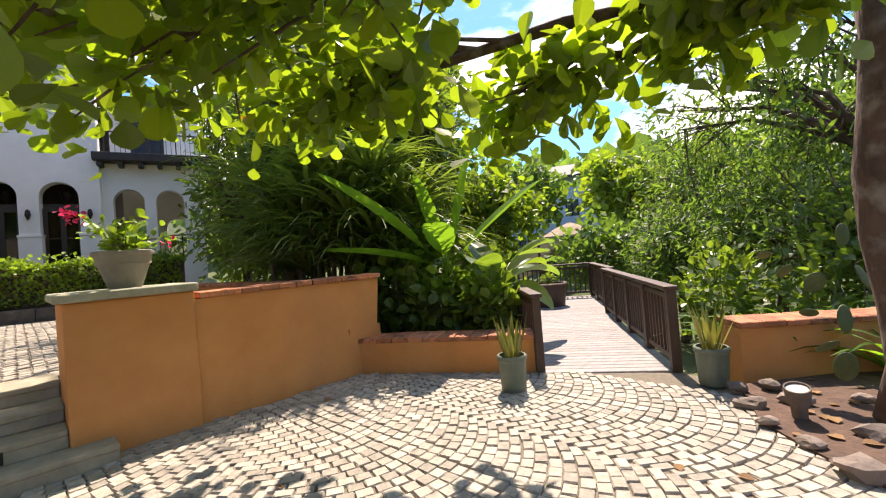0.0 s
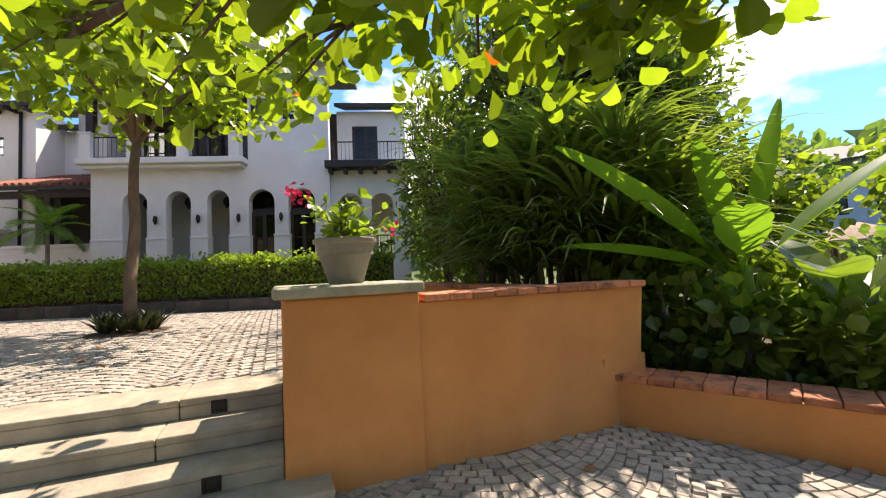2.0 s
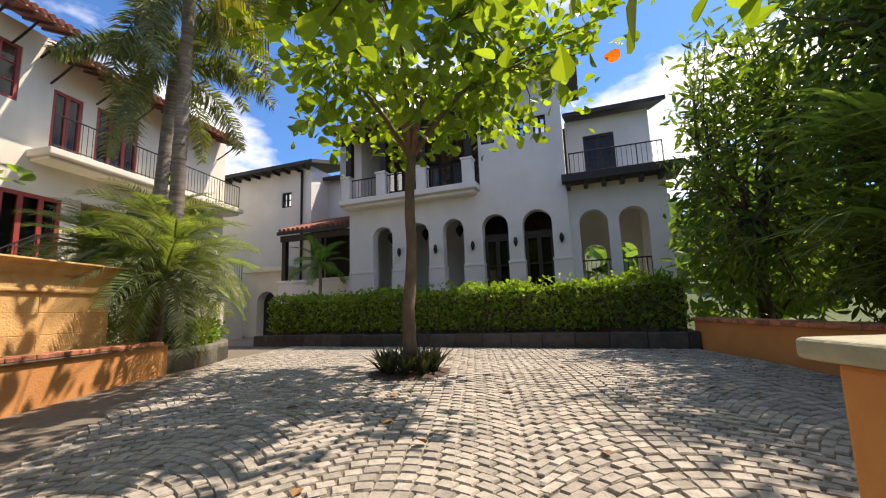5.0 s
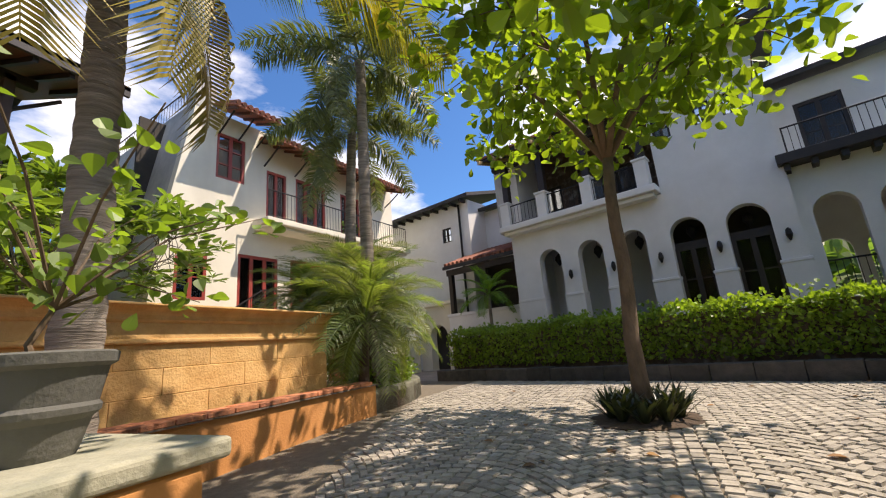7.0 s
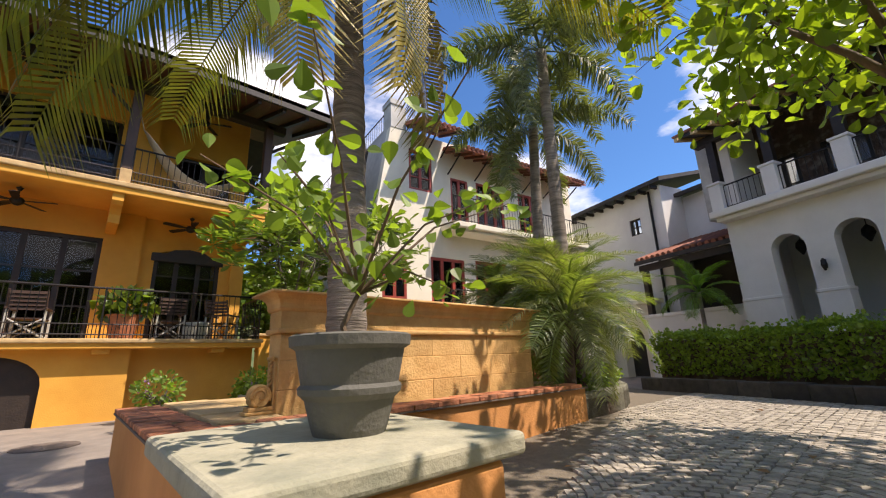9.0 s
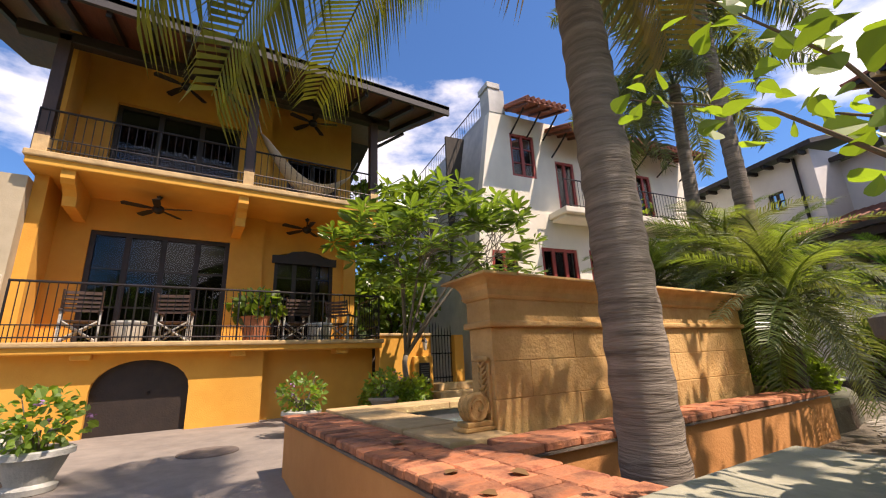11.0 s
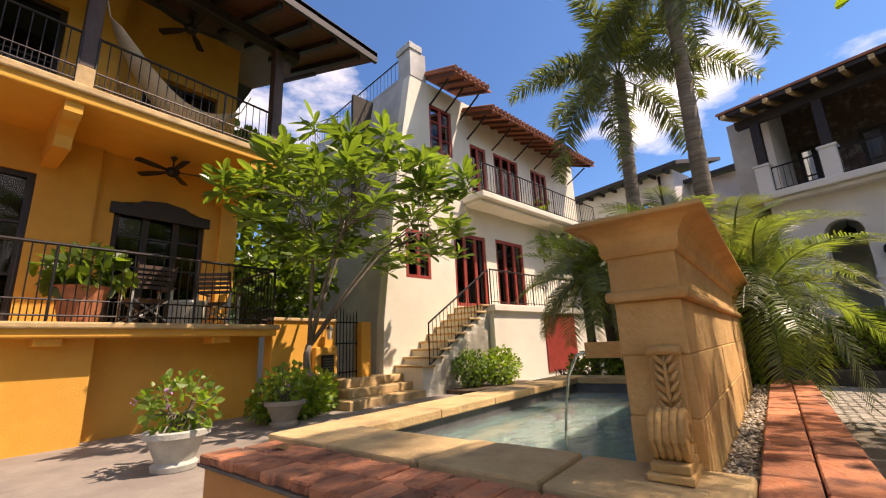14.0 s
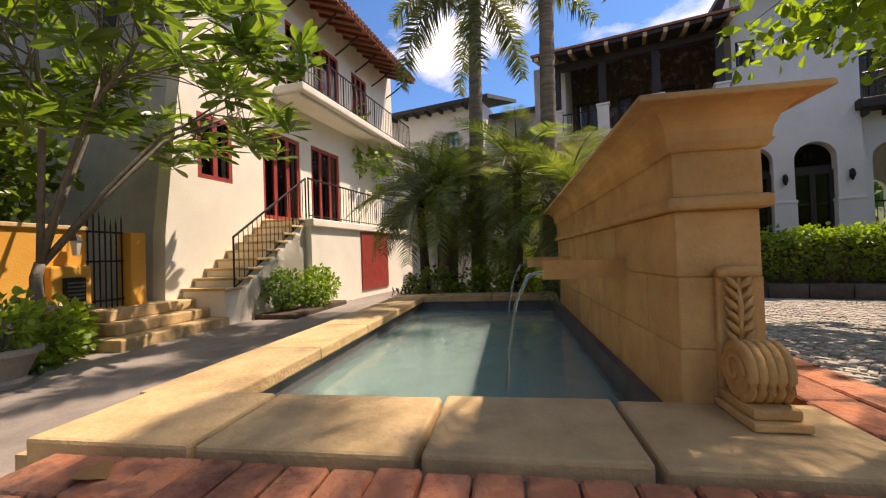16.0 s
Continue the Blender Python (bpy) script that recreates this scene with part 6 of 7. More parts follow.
shrub("light green bush beside the stair", (-12.8, -11.4, 1.2), (0.7, 0.45, 0.5), 1100, 0.08, SHRUBL, "bush", None, "bush", "yard bushes")
bed = thing("planting_bed", "narrow planting bed edged with stone under the bushes", "planting bed", "", "structure")
part("soil", B(-13.8, -11.3, -12.1, -11.1, 0.5, 0.8, bevel=0.03), SOIL, bed)
FOOT = [(0.2, 0), (0.21, 0.05), (0.17, 0.08), (0.26, 0.3), (0.3, 0.31), (0.3, 0.36), (0.28, 0.37)]
for (x, y, lab) in ((-5.35, -10.75, "white"), (-7.2, -11.85, "grey"), (-2.6, -9.4, "white")):
    zz = YARD + 0.01
    pot("plant_pot", f"{lab}washed round planter on the yard paving", (x, y, zz), FOOT, POTWHITE if lab == "white" else POTGREY, group="yard pots")
    shrub("airy flowering plant in a yard pot", (x, y, zz + 0.62), (0.38, 0.38, 0.3), 260, 0.085, SHRUBL, "potted_plant", (LILAC, 4), "plant", "yard pot plants")
gj = thing("garden_urn", "large pale round clay jar on the yard", "urn", at=Matrix.Translation((-2.1, -9.7, YARD)))
part("body", lathe(bmesh.new(), [(0.16, 0), (0.3, 0.15), (0.36, 0.33), (0.3, 0.5), (0.2, 0.56), (0.22, 0.6)], 28), POTWHITE, gj, smooth=True)
mc = thing("manhole_cover", "round reddish manhole cover in the yard", "manhole cover")
part("cover", lathe(bmesh.new(), [(0.36, 0), (0.36, 0.02), (0.33, 0.028), (0.02, 0.03)], 28, Matrix.Translation((-4.1, -10.3, YARD + 0.0))), ROCK, mc)

# trees behind the yellow wall and behind the houses
tree("shade_tree", "dark leafy tree behind the yellow wall", (-9.2, -15.8, 0.6), 2.6, 0.14, (-8.9, -15.4, 3.6), (1.6, 1.3, 1.7), 70, 26, 0.2, DARKLEAF, BARKD, flat=0.3)
tree("shade_tree", "bright leafy tree between the houses", (-9.0, -17.0, 0.6), 5.2, 0.16, (-9.2, -16.6, 6.6), (1.6, 1.4, 1.4), 60, 26, 0.22, LIGHTLEAF, BARKD, flat=0.3)
q = MM @ Vector((-8.2, 2.0, 0))
tree("shade_tree", "bright leafy tree beside the annex", (q.x, q.y, 0.6), 4.0, 0.14, (q.x, q.y, 5.6), (1.7, 1.7, 1.6), 60, 24, 0.22, LIGHTLEAF, BARKD, flat=0.3)

# ---- garden behind the orange wall ----
bed2 = thing("garden_bed", "dark soil bed behind the orange walls", "planting bed", "", "structure")
part("soil", slab(bmesh.new(), [(-11.2, 3.03), (-4.99, 3.03), (-4.7, 3.6), (-2.95, 4.55), (-3.7, 5.4), (-5.3, 7.7), (-9, 9), (-13, 7)], -1.4, 0.28), SOIL, bed2)
tree("garden_tree", "tall dark green tree behind the garden wall", (-9.3, 6.4, 0.2), 2.8, 0.22, (-9.0, 5.8, 5.6), (2.9, 2.6, 4.2), 290, 33, 0.26, DARKLEAF, BARKD, LANCE, 0.5, -0.3, flat=0.3, inner=0.3)
tree("garden_tree", "tall dark green tree behind the garden wall", (-9.8, 9.0, 0.0), 2.8, 0.2, (-9.6, 8.8, 5.0), (2.3, 2.2, 3.4), 180, 28, 0.25, DARKLEAF, BARKD, OVAL, 0.5, -0.2, flat=0.3, inner=0.3)
tree("garden_tree", "dark tree shading the end of the arcade", (-12.4, 4.7, 0.2), 2.2, 0.16, (-12.3, 4.7, 4.2), (1.9, 1.6, 3.5), 190, 28, 0.24, DARKLEAF, BARKD, LANCE, 0.45, -0.2, flat=0.3, inner=0.3)
tree("garden_tree", "dark leafy tree behind the lamp post", (-7.7, 7.2, 0.0), 2.6, 0.18, (-7.6, 7.0, 4.6), (1.9, 1.7, 2.5), 200, 32, 0.21, DARKLEAF, BARKD, LANCE, 0.45, -0.3, flat=0.3, inner=0.25)
tree("garden_tree", "leafy green tree beyond the banana plants", (-8.8, 11.8, -1.2), 1.8, 0.16, (-8.8, 11.8, 2.6), (2.0, 1.8, 2.2), 120, 26, 0.24, LIGHTLEAF, BARKD, OVAL, 0.45, -0.1, flat=0.35, inner=0.3)
tree("garden_tree", "feathery dark shrub tree beside the strap plants", (-8.9, 4.4, 0.2), 1.2, 0.1, (-9.0, 4.5, 2.8), (1.2, 1.1, 2.2), 150, 36, 0.19, DARKLEAF, BARKD, LANCE, 0.4, -0.2, flat=0.3)
for x, y, h in ((-6.6, 3.9, 1.7), (-7.4, 4.0, 2.0), (-6.0, 4.3, 1.7), (-6.9, 4.7, 2.1), (-5.7, 5.0, 1.5), (-8.2, 3.8, 1.9)):
    dp = thing("strap_plant", "tall clump of long dark strap leaves", "plant", "strap plants")
    bm = bmesh.new()
    for k in range(5):
        a = k * 1.26
        top = (x + 0.35 * math.cos(a), y + 0.35 * math.sin(a), 0.25 + (h + 1.0) * RNG.uniform(0.55, 1.05))
        tube(bm, [(x + 0.1 * math.cos(a), y + 0.1 * math.sin(a), 0.2), top], [0.05, 0.035], 6)
        strap_leaves("leaf_clump", 46, 1.45, 0.075, STRAP, dp, top, 0.05, 1.0, 0.35, 6)
        strap_leaves("leaf_clump", 40, 1.3, 0.075, STRAP, dp, (top[0], top[1], top[2] * 0.6 + 0.1), 0.05, 1.2, 0.25, 6)
    part("stem", bm, BARKG, dp)


def banana(label, at, leaves, mat_):
    t = thing("banana_plant", label, "plant", "banana plants", at=Matrix.Translation(at))
    part("stem", tube(bmesh.new(), [(0, 0, 0), (0.02, 0, 0.5), (0, 0.02, 1.0)], [0.1, 0.085, 0.06], 12), SHRUBL, t)
    for (a, e, ln, wd, dr) in leaves:
        V, F = [], []
        n = 18
        h = np.array((math.cos(a), math.sin(a), 0))
        s = np.array((-math.sin(a), math.cos(a), 0))
        for i in range(n + 1):
            q = i / n
            p = np.array((0, 0, 0.9)) + h * ln * math.cos(e) * q + np.array((0, 0, ln * (math.sin(e) * q - dr * q * q)))
            w = 0.0 if q < 0.22 else wd * math.sin(math.pi * min(1, ((q - 0.22) / 0.78) ** 0.75 * 0.97 + 0.02)) ** 0.6
            w = max(w, 0.015)
            rip = 1 - (0.12 if i % 3 == 0 else 0) * RNG.uniform(0, 1)
            V += [p - s * w * rip + np.array((0, 0, w * 0.35)), p - s * w * 0.45 + np.array((0, 0, w * 0.1)), p - np.array((0, 0, 0.015)), p + s * w * 0.45 + np.array((0, 0, w * 0.1)), p + s * w * rip + np.array((0, 0, w * 0.35))]
        for i in range(n):
            for k in range(4):
                F.append((i * 5 + k, i * 5 + k + 1, i * 5 + k + 6, i * 5 + k + 5))
        me = bpy.data.meshes.new("leaf")
        me.from_pydata([tuple(map(float, v)) for v in V], [], F)
        me.materials.append(mat_)
        me.shade_smooth()
        new("leaf", me).parent = t
    return t


banana("banana plant with tall torn bright leaves", (-4.5, 4.8, 0.4), ((4.25, 0.72, 2.5, 0.28, 0.06), (4.35, 0.3, 2.0, 0.2, 0.1), (1.0, 0.72, 2.3, 0.22, 0.08), (5.3, 0.8, 1.5, 0.24, 0.3), (4.6, 1.25, 1.7, 0.18, 0.1), (1.2, 1.3, 2.0, 0.17, 0.02), (2.2, 0.9, 1.8, 0.2, 0.3)), BANANA)
banana("banana plant with broad dark drooping leaves", (-3.9, 5.3, 0.0), ((5.0, 0.9, 1.6, 0.26, 0.5), (0.7, 1.0, 1.7, 0.26, 0.45), (1.2, 0.6, 1.5, 0.24, 0.5), (0.2, 0.9, 1.4, 0.24, 0.4), (4.4, 0.5, 1.2, 0.24, 0.6), (2.8, 1.0, 1.4, 0.22, 0.3), (1.2, 0.8, 1.4, 0.24, 0.5), (6.0, 0.3, 1.2, 0.22, 0.5)), DARKLEAF)
for x, y, rx, h in ((-4.3, 4.4, 0.5, 0.55), (-3.65, 4.7, 0.45, 0.5), (-5.0, 4.3, 0.5, 0.75), (-5.4, 3.8, 0.45, 0.6), (-5.3, 5.4, 0.7, 1.1), (-4.6, 6.0, 0.5, 0.7)):
    shrub("dark broad-leaved understorey shrub in the garden bed", (x, y, 0.2 + h), (rx, rx, h), 420, 0.17, DARKLEAF, "understorey_shrub", cat="shrub", group="understorey shrubs")
shrub("light green broad-leaved shrub by the lamp post", (-5.3, 4.75, 1.6), (0.4, 0.4, 0.4), 260, 0.15, SHRUBL, "understorey_shrub", cat="shrub", group="understorey shrubs")
lp = thing("lamp_post", "black iron garden lamp post with glass lantern", "street lamp", at=Matrix.Translation((-6.4, 4.75, 0.2)))
part("pole", tube(bmesh.new(), [(0, 0, 0), (0, 0, 0.1), (0, 0, 0.12), (0, 0, 2.35)], [0.09, 0.09, 0.045, 0.035], 12), IRON, lp)
part("lantern_glass", lathe(bmesh.new(), [(0.07, 2.42), (0.1, 2.66)], 6), LAMPG, lp, "clear lantern glass")
part("lantern_base", lathe(bmesh.new(), [(0.03, 2.34), (0.08, 2.41), (0.085, 2.43)], 6), IRON, lp)
part("lantern_roof", lathe(bmesh.new(), [(0.13, 2.66), (0.1, 2.71), (0.04, 2.77), (0.01, 2.86)], 6), IRON, lp)

# ---- bridge ----
BA = math.atan2(0.85, -0.527)
BM = Matrix.Translation((-1.97, 4.62, 0)) @ Matrix.Rotation(BA - math.pi / 2, 4, "Z")
br = thing("footbridge", "grey timber footbridge with dark brown railings", "bridge", "", "structure")
bd = mesh_of(bevelled(box(bmesh.new(), -0.78, 0.78, 0.003, 0.137, -0.04, 0.0), 0.006, 1), "board", DECK)
for k in range(30):
    left = -0.78 - 0.026 * k
    piece("board", bd, br, BM @ Matrix.Translation(((left + 0.78) / 2, 0.02 + 0.14 * k, 0.012)) @ Matrix.Diagonal(((0.78 - left) / 1.56, 1, 1, 1)))
bd2 = mesh_of(bevelled(box(bmesh.new(), -2.2, 0.9, 0.003, 0.137, -0.04, 0.0), 0.006, 1), "board", DECK)
for k in range(22):
    piece("board", bd2, br, BM @ Matrix.Translation((0, 4.22 + 0.14 * k, 0.012)))
for s in (-0.6, 0.6):
    part("joist", B(s - 0.06, s + 0.06, 0, 7.2, -0.3, -0.045, m=BM), RAILW, br)
def timber_rail(label, a, b, n):
    t = thing("timber_railing", label, "railing", "bridge railings")
    a, b = BM @ Vector((*a, 0)), BM @ Vector((*b, 0))
    d = b - a
    mm = Matrix.Translation(a) @ Matrix.Rotation(math.atan2(d.y, d.x), 4, "Z")
    L = d.length
    part("handrail", B(-0.06, L + 0.06, -0.075, 0.075, 0.9, 0.95, m=mm, bevel=0.01), RAILW, t)
    part("lower_rail", B(0, L, -0.025, 0.025, 0.1, 0.16, m=mm), RAILW, t)
    part("upper_rail", B(0, L, -0.025, 0.025, 0.8, 0.86, m=mm), RAILW, t)
    for k in range(n + 1):
        u = L * k / n
        part("post", B(u - 0.05, u + 0.05, -0.05, 0.05, -0.3, 0.9, m=mm, bevel=0.008), RAILW, t)
    for k in range(int(L / 0.13)):
        u = 0.065 + 0.13 * k
        part("baluster", B(u - 0.018, u + 0.018, -0.018, 0.018, 0.12, 0.84, m=mm), RAILW, t)
timber_rail("dark brown timber bridge railing with posts", (0.74, 0.05), (0.74, 4.1), 4)
timber_rail("dark brown timber bridge railing with posts", (-0.74, 0.05), (-1.5, 4.1), 4)
timber_rail("dark brown timber deck railing", (0.9, 4.3), (0.9, 7.2), 3)
timber_rail("dark brown timber deck railing", (0.9, 7.2), (-2.2, 7.2), 3)
dk = BM @ Vector((-0.35, 5.6, 0.012))
pot("deck_planter", "dark round planter on the timber deck", tuple(dk), [(0.36, 0), (0.42, 0.52), (0.45, 0.55), (0.43, 0.57)], RAILW)
shrub("clipped dark plant in the deck planter", (dk.x, dk.y, 0.68), (0.2, 0.2, 0.14), 200, 0.06, DARKLEAF, "potted_plant", cat="plant")


def snake_pot(at, rz):
    t = pot("plant_pot", "green glazed cylindrical pot by the bridge", at, [(0.118, 0), (0.13, 0.02), (0.146, 0.33), (0.158, 0.34), (0.158, 0.375), (0.15, 0.385)], POTGREEN, group="bridge pots")
    s = thing("snake_plant", "snake plant with yellow-edged upright leaves", "plant", "snake plants", at=Matrix.Translation((at[0], at[1], at[2] + 0.335)) @ Matrix.Rotation(rz, 4, "Z"))
    strap_leaves("leaf_clump", 20, 0.5, 0.05, SNAKE, s, (0, 0, 0), 0.08, 0.0, 0.68, 6)
snake_pot((-2.55, 3.6, 0.0), 0.3)
snake_pot((-0.95, 4.72, 0.0), 1.4)

# planting bed on the right with rocks
rb = thing("rock_bed", "reddish earth planting bed edged with rocks", "planting bed", "", "structure")
part("soil", slab(bmesh.new(), [(-0.75, 4.75), (-0.5, 3.9), (0.0, 3.35), (0.7, 2.9), (2.5, 2.6), (2.5, 7), (0.5, 6.2)], -0.4, 0.03), mat("reddish earth", (0.13, 0.075, 0.05), (0.07, 0.042, 0.03), 9, 0.95, 0.8, 20), rb)
rg = np.random.default_rng(11)
edge = [(-0.72, 4.55), (-0.6, 4.2), (-0.45, 3.85), (-0.2, 3.6), (0.0, 3.35), (0.3, 3.15), (0.6, 2.95), (0.9, 2.85), (1.3, 2.75), (-0.3, 4.45), (0.15, 4.0), (0.7, 3.6), (-0.5, 4.72), (0.1, 4.75)]
for x, y in edge:
    r = thing("rock", "rough brown garden rock edging the bed", "rock", "edging rocks")
    bm = bmesh.new()
    bmesh.ops.create_icosphere(bm, subdivisions=2, radius=rg.uniform(0.055, 0.1))
    sd = rg.uniform(0, 50)
    for v in bm.verts:
        v.co *= 1 + 0.8 * noise.noise(v.co * 11 + Vector((sd, 0, 0)))
        v.co = Vector((v.co.x * 1.2 + x, v.co.y + y, v.co.z * 0.7 + 0.06))
    part("stone", bm, ROCK, r)
ul = thing("uplight", "rusty cylindrical garden uplight in the bed", "spotlight", at=Matrix.Translation((-0.28, 4.12, 0.03)) @ Matrix.Rotation(0.25, 4, "X"))
part("body", lathe(bmesh.new(), [(0.05, 0), (0.055, 0.12), (0.075, 0.13), (0.085, 0.26), (0.075, 0.26), (0.07, 0.2)], 18), ROCK, ul)
part("lens", lathe(bmesh.new(), [(0.07, 0.235), (0.07, 0.245)], 18), LAMPG, ul)
ca = thing("prickly_pear", "prickly pear cactus with flat grey green pads", "cactus")
for k, (x, y, z, rx, rz_, s) in enumerate(((0.0, 4.75, 0.3, 0.2, 0.3, 1.2), (0.02, 4.75, 0.7, -0.2, 0.9, 1.1), (-0.15, 4.8, 1.0, 0.5, 0.2, 1.0), (0.15, 4.7, 1.05, -0.4, 1.2, 1.0), (-0.35, 4.9, 1.1, 0.9, 0.5, 0.9), (-0.5, 5.0, 1.25, 1.1, 0.1, 0.8), (0.05, 4.8, 1.4, 0.1, 0.8, 0.9), (-0.2, 4.7, 0.75, 1.1, 0.2, 0.9), (-0.1, 4.55, 0.5, 0.9, 0.9, 0.9))):
    bm = bmesh.new()
    bmesh.ops.create_icosphere(bm, subdivisions=3, radius=0.095 * s, matrix=Matrix.Translation((x, y, z)) @ Euler((rx, 0.3 * math.sin(k), rz_)).to_matrix().to_4x4() @ Matrix.Diagonal((0.75, 0.16, 1.15, 1)))
    part("pad", bm, CACTUS, ca, smooth=True)
for x, y, n, ln in ((-0.6, 5.9, 30, 1.2), (0.5, 5.8, 26, 1.1), (-0.3, 6.8, 26, 1.3), (1.4, 5.2, 24, 1.1)):
    sp_ = thing("crinum_plant", "clump of broad arching crinum leaves", "plant", "crinum clumps")
    strap_leaves("leaf_clump", n, ln, 0.13, BANANA, sp_, (x, y, 0.0 if y < 5 else -0.1), 0.12, 0.8, 0.45, 8)
for x, y, rx, h in ((1.0, 6.4, 0.8, 0.8), (2.2, 5.0, 0.9, 1.0), (-1.3, 7.4, 0.6, 0.9), (0.2, 7.8, 1.0, 1.0)):
    shrub("dark leafy shrub on the ravine bank", (x, y, h - 0.4), (rx, rx, h), 650, 0.13, DARKLEAF, "bank_shrub", cat="shrub", group="bank shrubs")
for c, r, b in (((-0.7, 10.8, 4.4), (2.9, 2.2, 3.1), (0.6, 10.8, -1.2)), ((3.4, 8.5, 3.6), (2.6, 2.2, 2.6), (3.6, 8.4, -1.0)), ((-3.0, 16.5, 3.4), (2.8, 2.2, 2.8), (-2.4, 16.5, -1.5)), ((2.5, 15, 4.6), (3.4, 2.8, 3.0), (2.5, 15, -1.4)), ((6.5, 12, 4.5), (3.4, 3.0, 3.4), (6.5, 12, -1)), ((0.6, 9.2, 1.4), (2.2, 1.3, 1.7), (0.6, 9.2, -1.4)), ((-0.9, 11.8, 1.6), (2.0, 1.3, 1.9), (-0.9, 11.8, -1.6)), ((3.4, 11.5, 1.8), (2.4, 1.5, 2.2), (3.4, 11.5, -1.6)), ((-3.4, 13.8, 1.0), (1.5, 1.2, 1.5), (-3.4, 13.8, -1.7))):
    tree("acacia_tree", "feathery light green tree beyond the ravine", b, c[2] - r[2] * 0.5, 0.14, c, r, 120, 34, 0.2, FARLEAF, BARKD, LANCE, 0.55, -0.2, group="acacia trees", flat=0.5, inner=0.2)

# ---- far side: beach hut, steps, house and woods ----
hut = thing("palapa_hut", "small open hut with a pale thatched roof", "hut", at=Matrix.Translation((-10.6, 21.5, -0.3)))
part("roof", lathe(bmesh.new(), [(1.6, 2.2), (1.62, 2.3), (0.8, 2.75), (0.1, 3.0)], 8), THATCH, hut)
for x, y in ((-1.3, -1.3), (1.3, -1.3), (1.3, 1.3), (-1.3, 1.3)):
    part("post", tube(bmesh.new(), [(x, y, 0), (x, y, 2.5)], 0.07, 8), RAILW, hut)
part("counter", B(-1.3, 1.3, -1.35, -1.2, 0, 1.0), RAILW, hut)
fs = thing("hill_steps", "long pale stair up the far bank", "stairs", "", "structure")
for k in range(14):
    part("step_stone", B(-14.6, -12.6, 20 + 0.4 * k, 20.5 + 0.4 * k, -1.2, -0.1 + 0.19 * k), COPING, fs)
bh = thing("hillside_house", "pale blue hillside house among trees", "house")
MB = Matrix.Translation((-24, 46, -4.0)) @ Matrix.Rotation(radians(25), 4, "Z")
hs_ = [(-5 + 3 * i, -3.6 + 3 * i, 5.4 + 3.2 * j, 7.2 + 3.2 * j, 0) for i in range(4) for j in (1,)]
part("wall", wall_with(bmesh.new(), -6.5, 6.5, 0, 13, -4.3, -4, hs_, MB), BLUEW, bh)
part("wall", B(-6.5, 6.5, -3.9, 6, 0, 12.9, m=MB), BLUEW, bh)
for h in hs_:
    window_unit(bh, MB, h[0], h[1], h[2], h[3], 2, 2, DARKW, "window", 0.12, -4.1)
for i in range(4):
    window_unit(bh, MB, -5 + 3 * i, -3.6 + 3 * i, 4.2, 6.4, 2, 2, DARKW, "window", 0.12, -4.36)
part("roof", roof_slab(bmesh.new(), -7.2, 7.2, -5.2, 1, 12.8, 15, 0.25, MB), ROOFD, bh)
part("roof", roof_slab(bmesh.new(), -7.2, 7.2, 7, 1, 12.8, 15, 0.25, MB), ROOFD, bh)
lg = thing("sun_lounger", "white sun lounger on the far bank", "lounger", "far loungers", at=Matrix.Translation((-4.2, 19.0, ground_z(-4.2, 19.0))))
part("frame", B(-0.3, 0.3, -0.9, 0.5, 0.28, 0.34, bevel=0.01), POTWHITE, lg)
part("backrest", B(-0.3, 0.3, 0.48, 0.54, 0.3, 1.0, bevel=0.01), POTWHITE, lg)
for x in (-0.26, 0.26):
    for y in (-0.85, 0.45):
        part("leg", B(x - 0.02, x + 0.02, y - 0.02, y + 0.02, 0, 0.28), POTWHITE, lg)
copy_thing(lg, Matrix.Translation((-3.0, 19.4, ground_z(-3.0, 19.4))))
for k, (x, y, s) in enumerate(((-6.5, 15.5, 1.0), (-9.0, 25, 1.5), (-16, 26, 1.8), (-5, 27, 1.6), (0, 26, 1.8), (5, 24, 2.0), (-20, 18, 1.6), (-14.5, 12, 1.5), (10, 18, 2.2), (-22, 30, 2.0), (-17, 8, 1.7), (-11, 30, 1.8))):
    z0 = ground_z(x, y)
    tree("far_tree", "light green leafy tree on the far bank", (x, y, z0 - 0.1), z0 + 1.6 * s, 0.12 * s, (x, y, z0 + 2.9 * s), (1.7 * s, 1.7 * s, 1.5 * s), 70, 22, 0.26 * s, LIGHTLEAF if k % 2 else FARLEAF, BARKD, OVAL, 0.5 * s, 0, group="far trees", flat=0.4, inner=0.3)
# woods on the hills
P, D = [], []
rg = np.random.default_rng(21)
for k in range(900):
    a = rg.uniform(0, math.tau)
    R = rg.uniform(48, 120)
    x, y = -8 + R * math.cos(a), R * math.sin(a)
    zc, s = ground_z(x, y), rg.uniform(2.5, 4.5)
    for j in range(16):
        d = rg.normal(0, 1, 3)
        d /= np.linalg.norm(d)
        P.append((x + d[0] * s, y + d[1] * s, zc + s * 0.9 + abs(d[2]) * s * 0.8))
        D.append(d)
wd = leaf_object("woods", P, D, 2.6, FARLEAF, flat=0.3)
tagged(wd, "mixed green woods on the surrounding hills", "woods", kind="stuff")

# ---- paving setts ----
def in_terrace(x, y):
    if x > 2.4 or y < -2.15:
        return False
    if x < -4.38 and y < 0.54:
        return False
    if x < -4.64:
        return False
    if (y - 3.12) > (x + 4.72) * 0.562 - 0.03 and x < -2.6:
        return False
    if x >= -2.6 and y > 4.55 - 0.0 * x:
        return False
    if x > -0.75 and y > 4.55 - 1.25 * (x + 0.75) and y > 2.6:
        return False
    return True


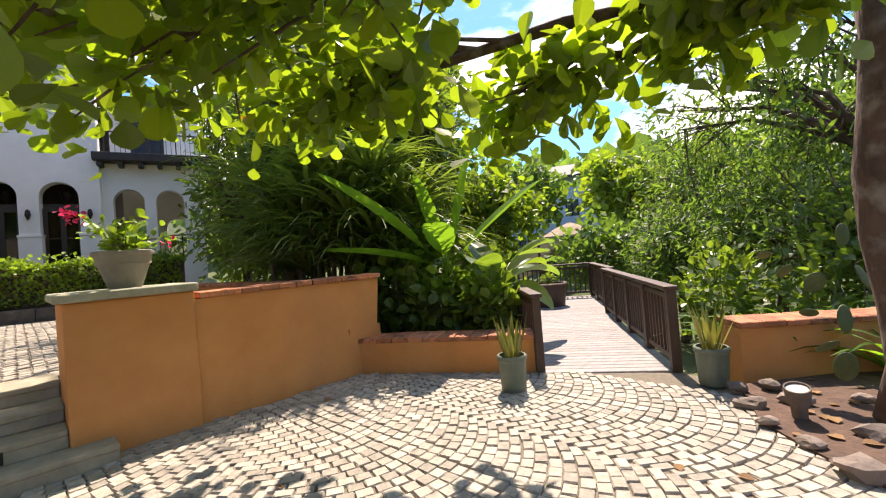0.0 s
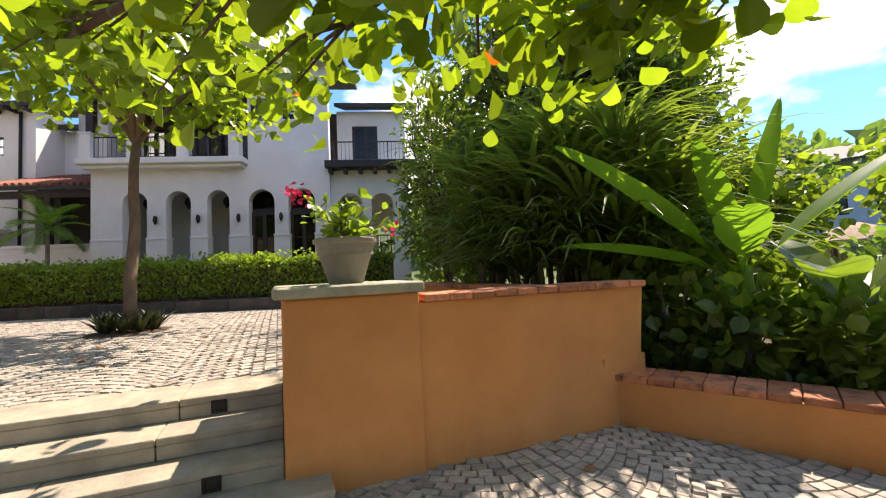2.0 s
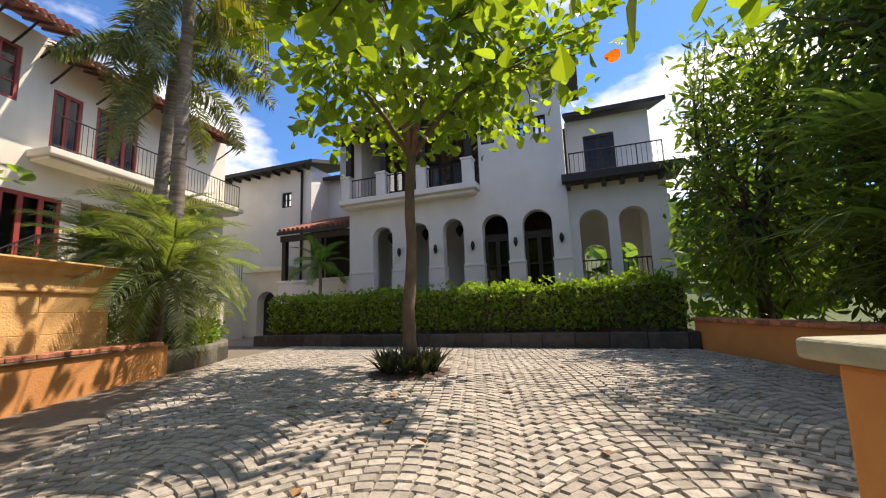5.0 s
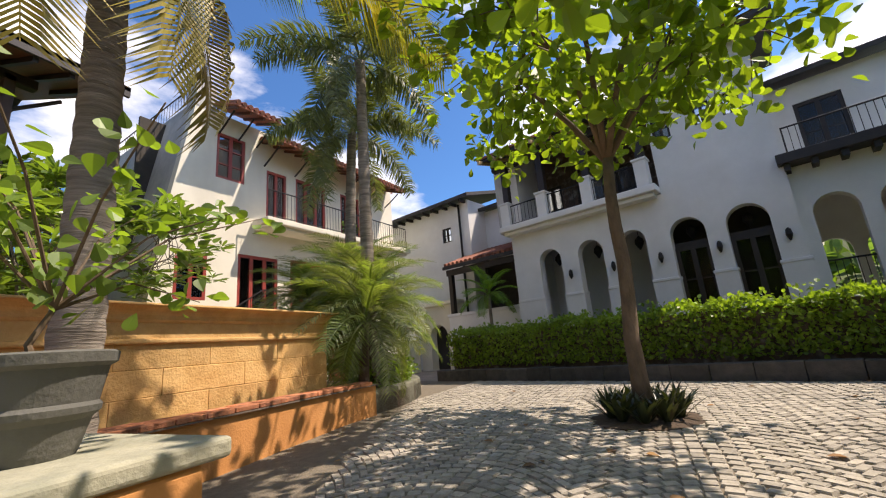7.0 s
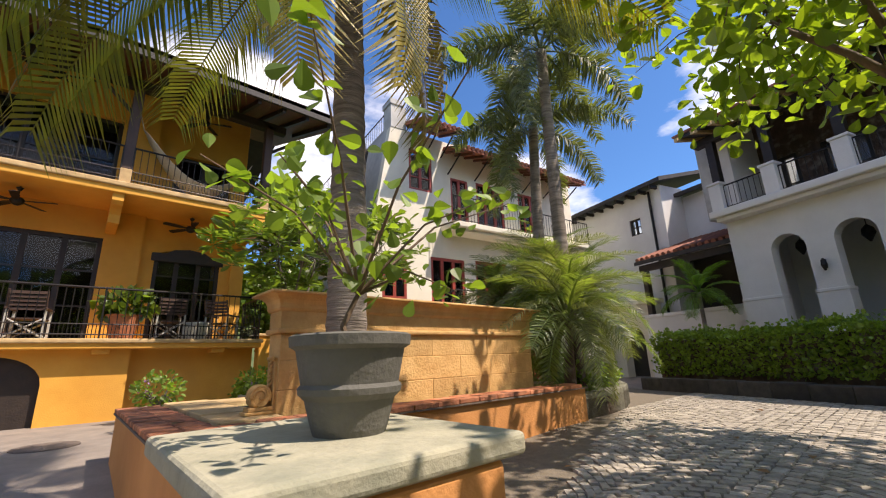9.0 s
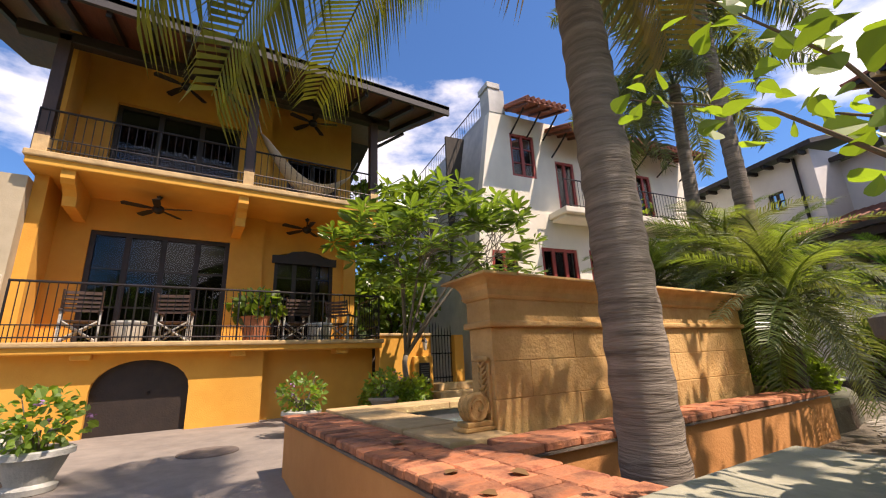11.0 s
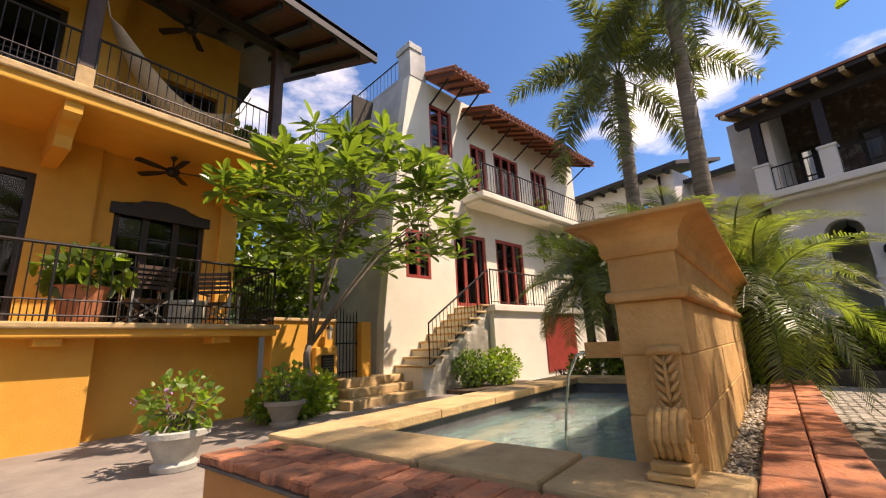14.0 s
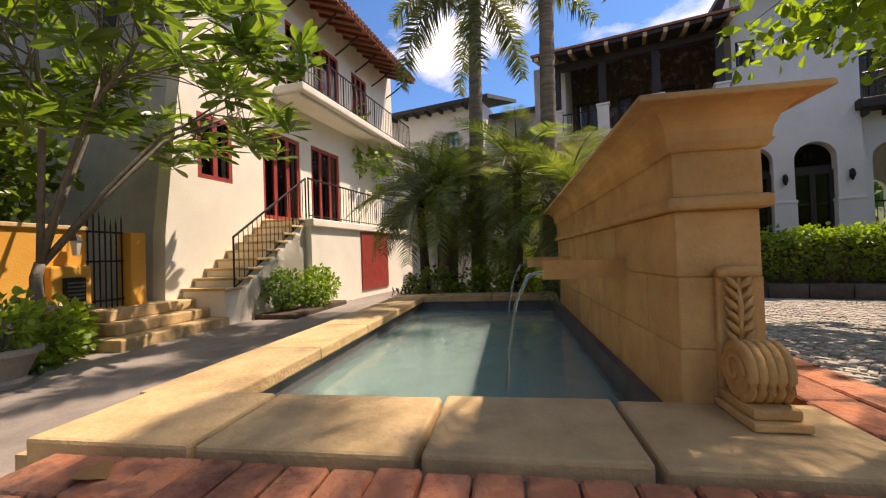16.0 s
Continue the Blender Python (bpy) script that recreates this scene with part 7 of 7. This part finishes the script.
def single_setts(parent, rows_):
    bm = bmesh.new()
    rings = [[bm.verts.new((ux * f, uy * f, dz)) for ux, uy in ((-1, -1), (1, -1), (1, 1), (-1, 1))] for f, dz in ((1.0, -0.03), (1.0, -0.006), (0.9, 0.005))]
    for a, b in zip(rings, rings[1:]):
        for q in range(4):
            bm.faces.new((a[q], a[(q + 1) % 4], b[(q + 1) % 4], b[q]))
    bm.faces.new(rings[-1])
    me = mesh_of(bm, "sett", SETTP)
    for x, y, z, ang, hx, hy in rows_:
        piece("sett", me, parent, Matrix.Translation((x, y, z)) @ Matrix.Rotation(ang, 4, "Z") @ Matrix.Diagonal((hx, hy, 1, 1)))


near_a, near_b = [], []
ps = setts("terrace_setts", -4.66, 2.4, -2.3, 4.7, 0.0, in_terrace, None, 0.108, 3, lambda x, y: 0.008, lambda x, y: -4.3 < x < -2.5 and -0.8 < y < 1.7, near_a)
tagged(ps, "pale stone setts laid in arcs on the lower terrace", "paving", kind="stuff")
ps = setts("plaza_setts", -15.6, -5.3, -5.8, 2.76, PLAZA, in_plaza, None, 0.108, 4, lambda x, y: plaza_z(x), lambda x, y: x > -7.4 and -3.3 < y < 0.2, near_b, -0.55)
tagged(ps, "pale stone setts laid in arcs on the plaza", "paving", kind="stuff")

single_setts(bpy.data.objects["terrace_floor"], near_a)
single_setts(bpy.data.objects["plaza_floor"], near_b)

# brick tops of the fountain plinth
bk = mesh_of(bevelled(box(bmesh.new(), -0.103, 0.103, -0.061, 0.061, 0, 0.05), 0.008, 1), "brick", BRICK)
for c in range(3):
    for k in range(31):
        y = -8.43 + 0.13 * k + (0.065 if c % 2 else 0)
        if c == 0 and y < -5.9:
            continue
        piece("brick", bk, fo, Matrix.Translation((-5.175 + 0.213 * c, min(y, -4.58), 1.205 + RNG.uniform(-0.005, 0.005))) @ Matrix.Rotation(RNG.uniform(-0.015, 0.015), 4, "Z"))
brick_field(fo, -9.88, -5.28, -5.99, -5.62, 1.205, 0.3, 0.185)

# ---- fallen leaves ----
rg = np.random.default_rng(31)
spots = [(rg.uniform(-4.2, 1.5), rg.uniform(-1.8, 3.0), 0.02) for _ in range(26)] + [(rg.uniform(-12.0, -5.8), rg.uniform(-5.0, 2.2), 0.0) for _ in range(40)] + [(rg.uniform(-5.1, -4.7), rg.uniform(-8.3, -4.7), 1.262) for _ in range(5)]
spots = [(x, y, z or plaza_z(x) + 0.014) for x, y, z in spots] + [(rg.uniform(-0.4, 1.6), rg.uniform(3.7, 5.2), 0.04) for _ in range(70)]
fl = leaf_object("fallen_leaves", spots, np.column_stack([rg.normal(0, 1, (len(spots), 2)), np.full(len(spots), 0.05)]), 0.09, FALLEN, flat=0.95)
tagged(fl, "scattered dry brown leaves on the setts", "leaves", kind="stuff")
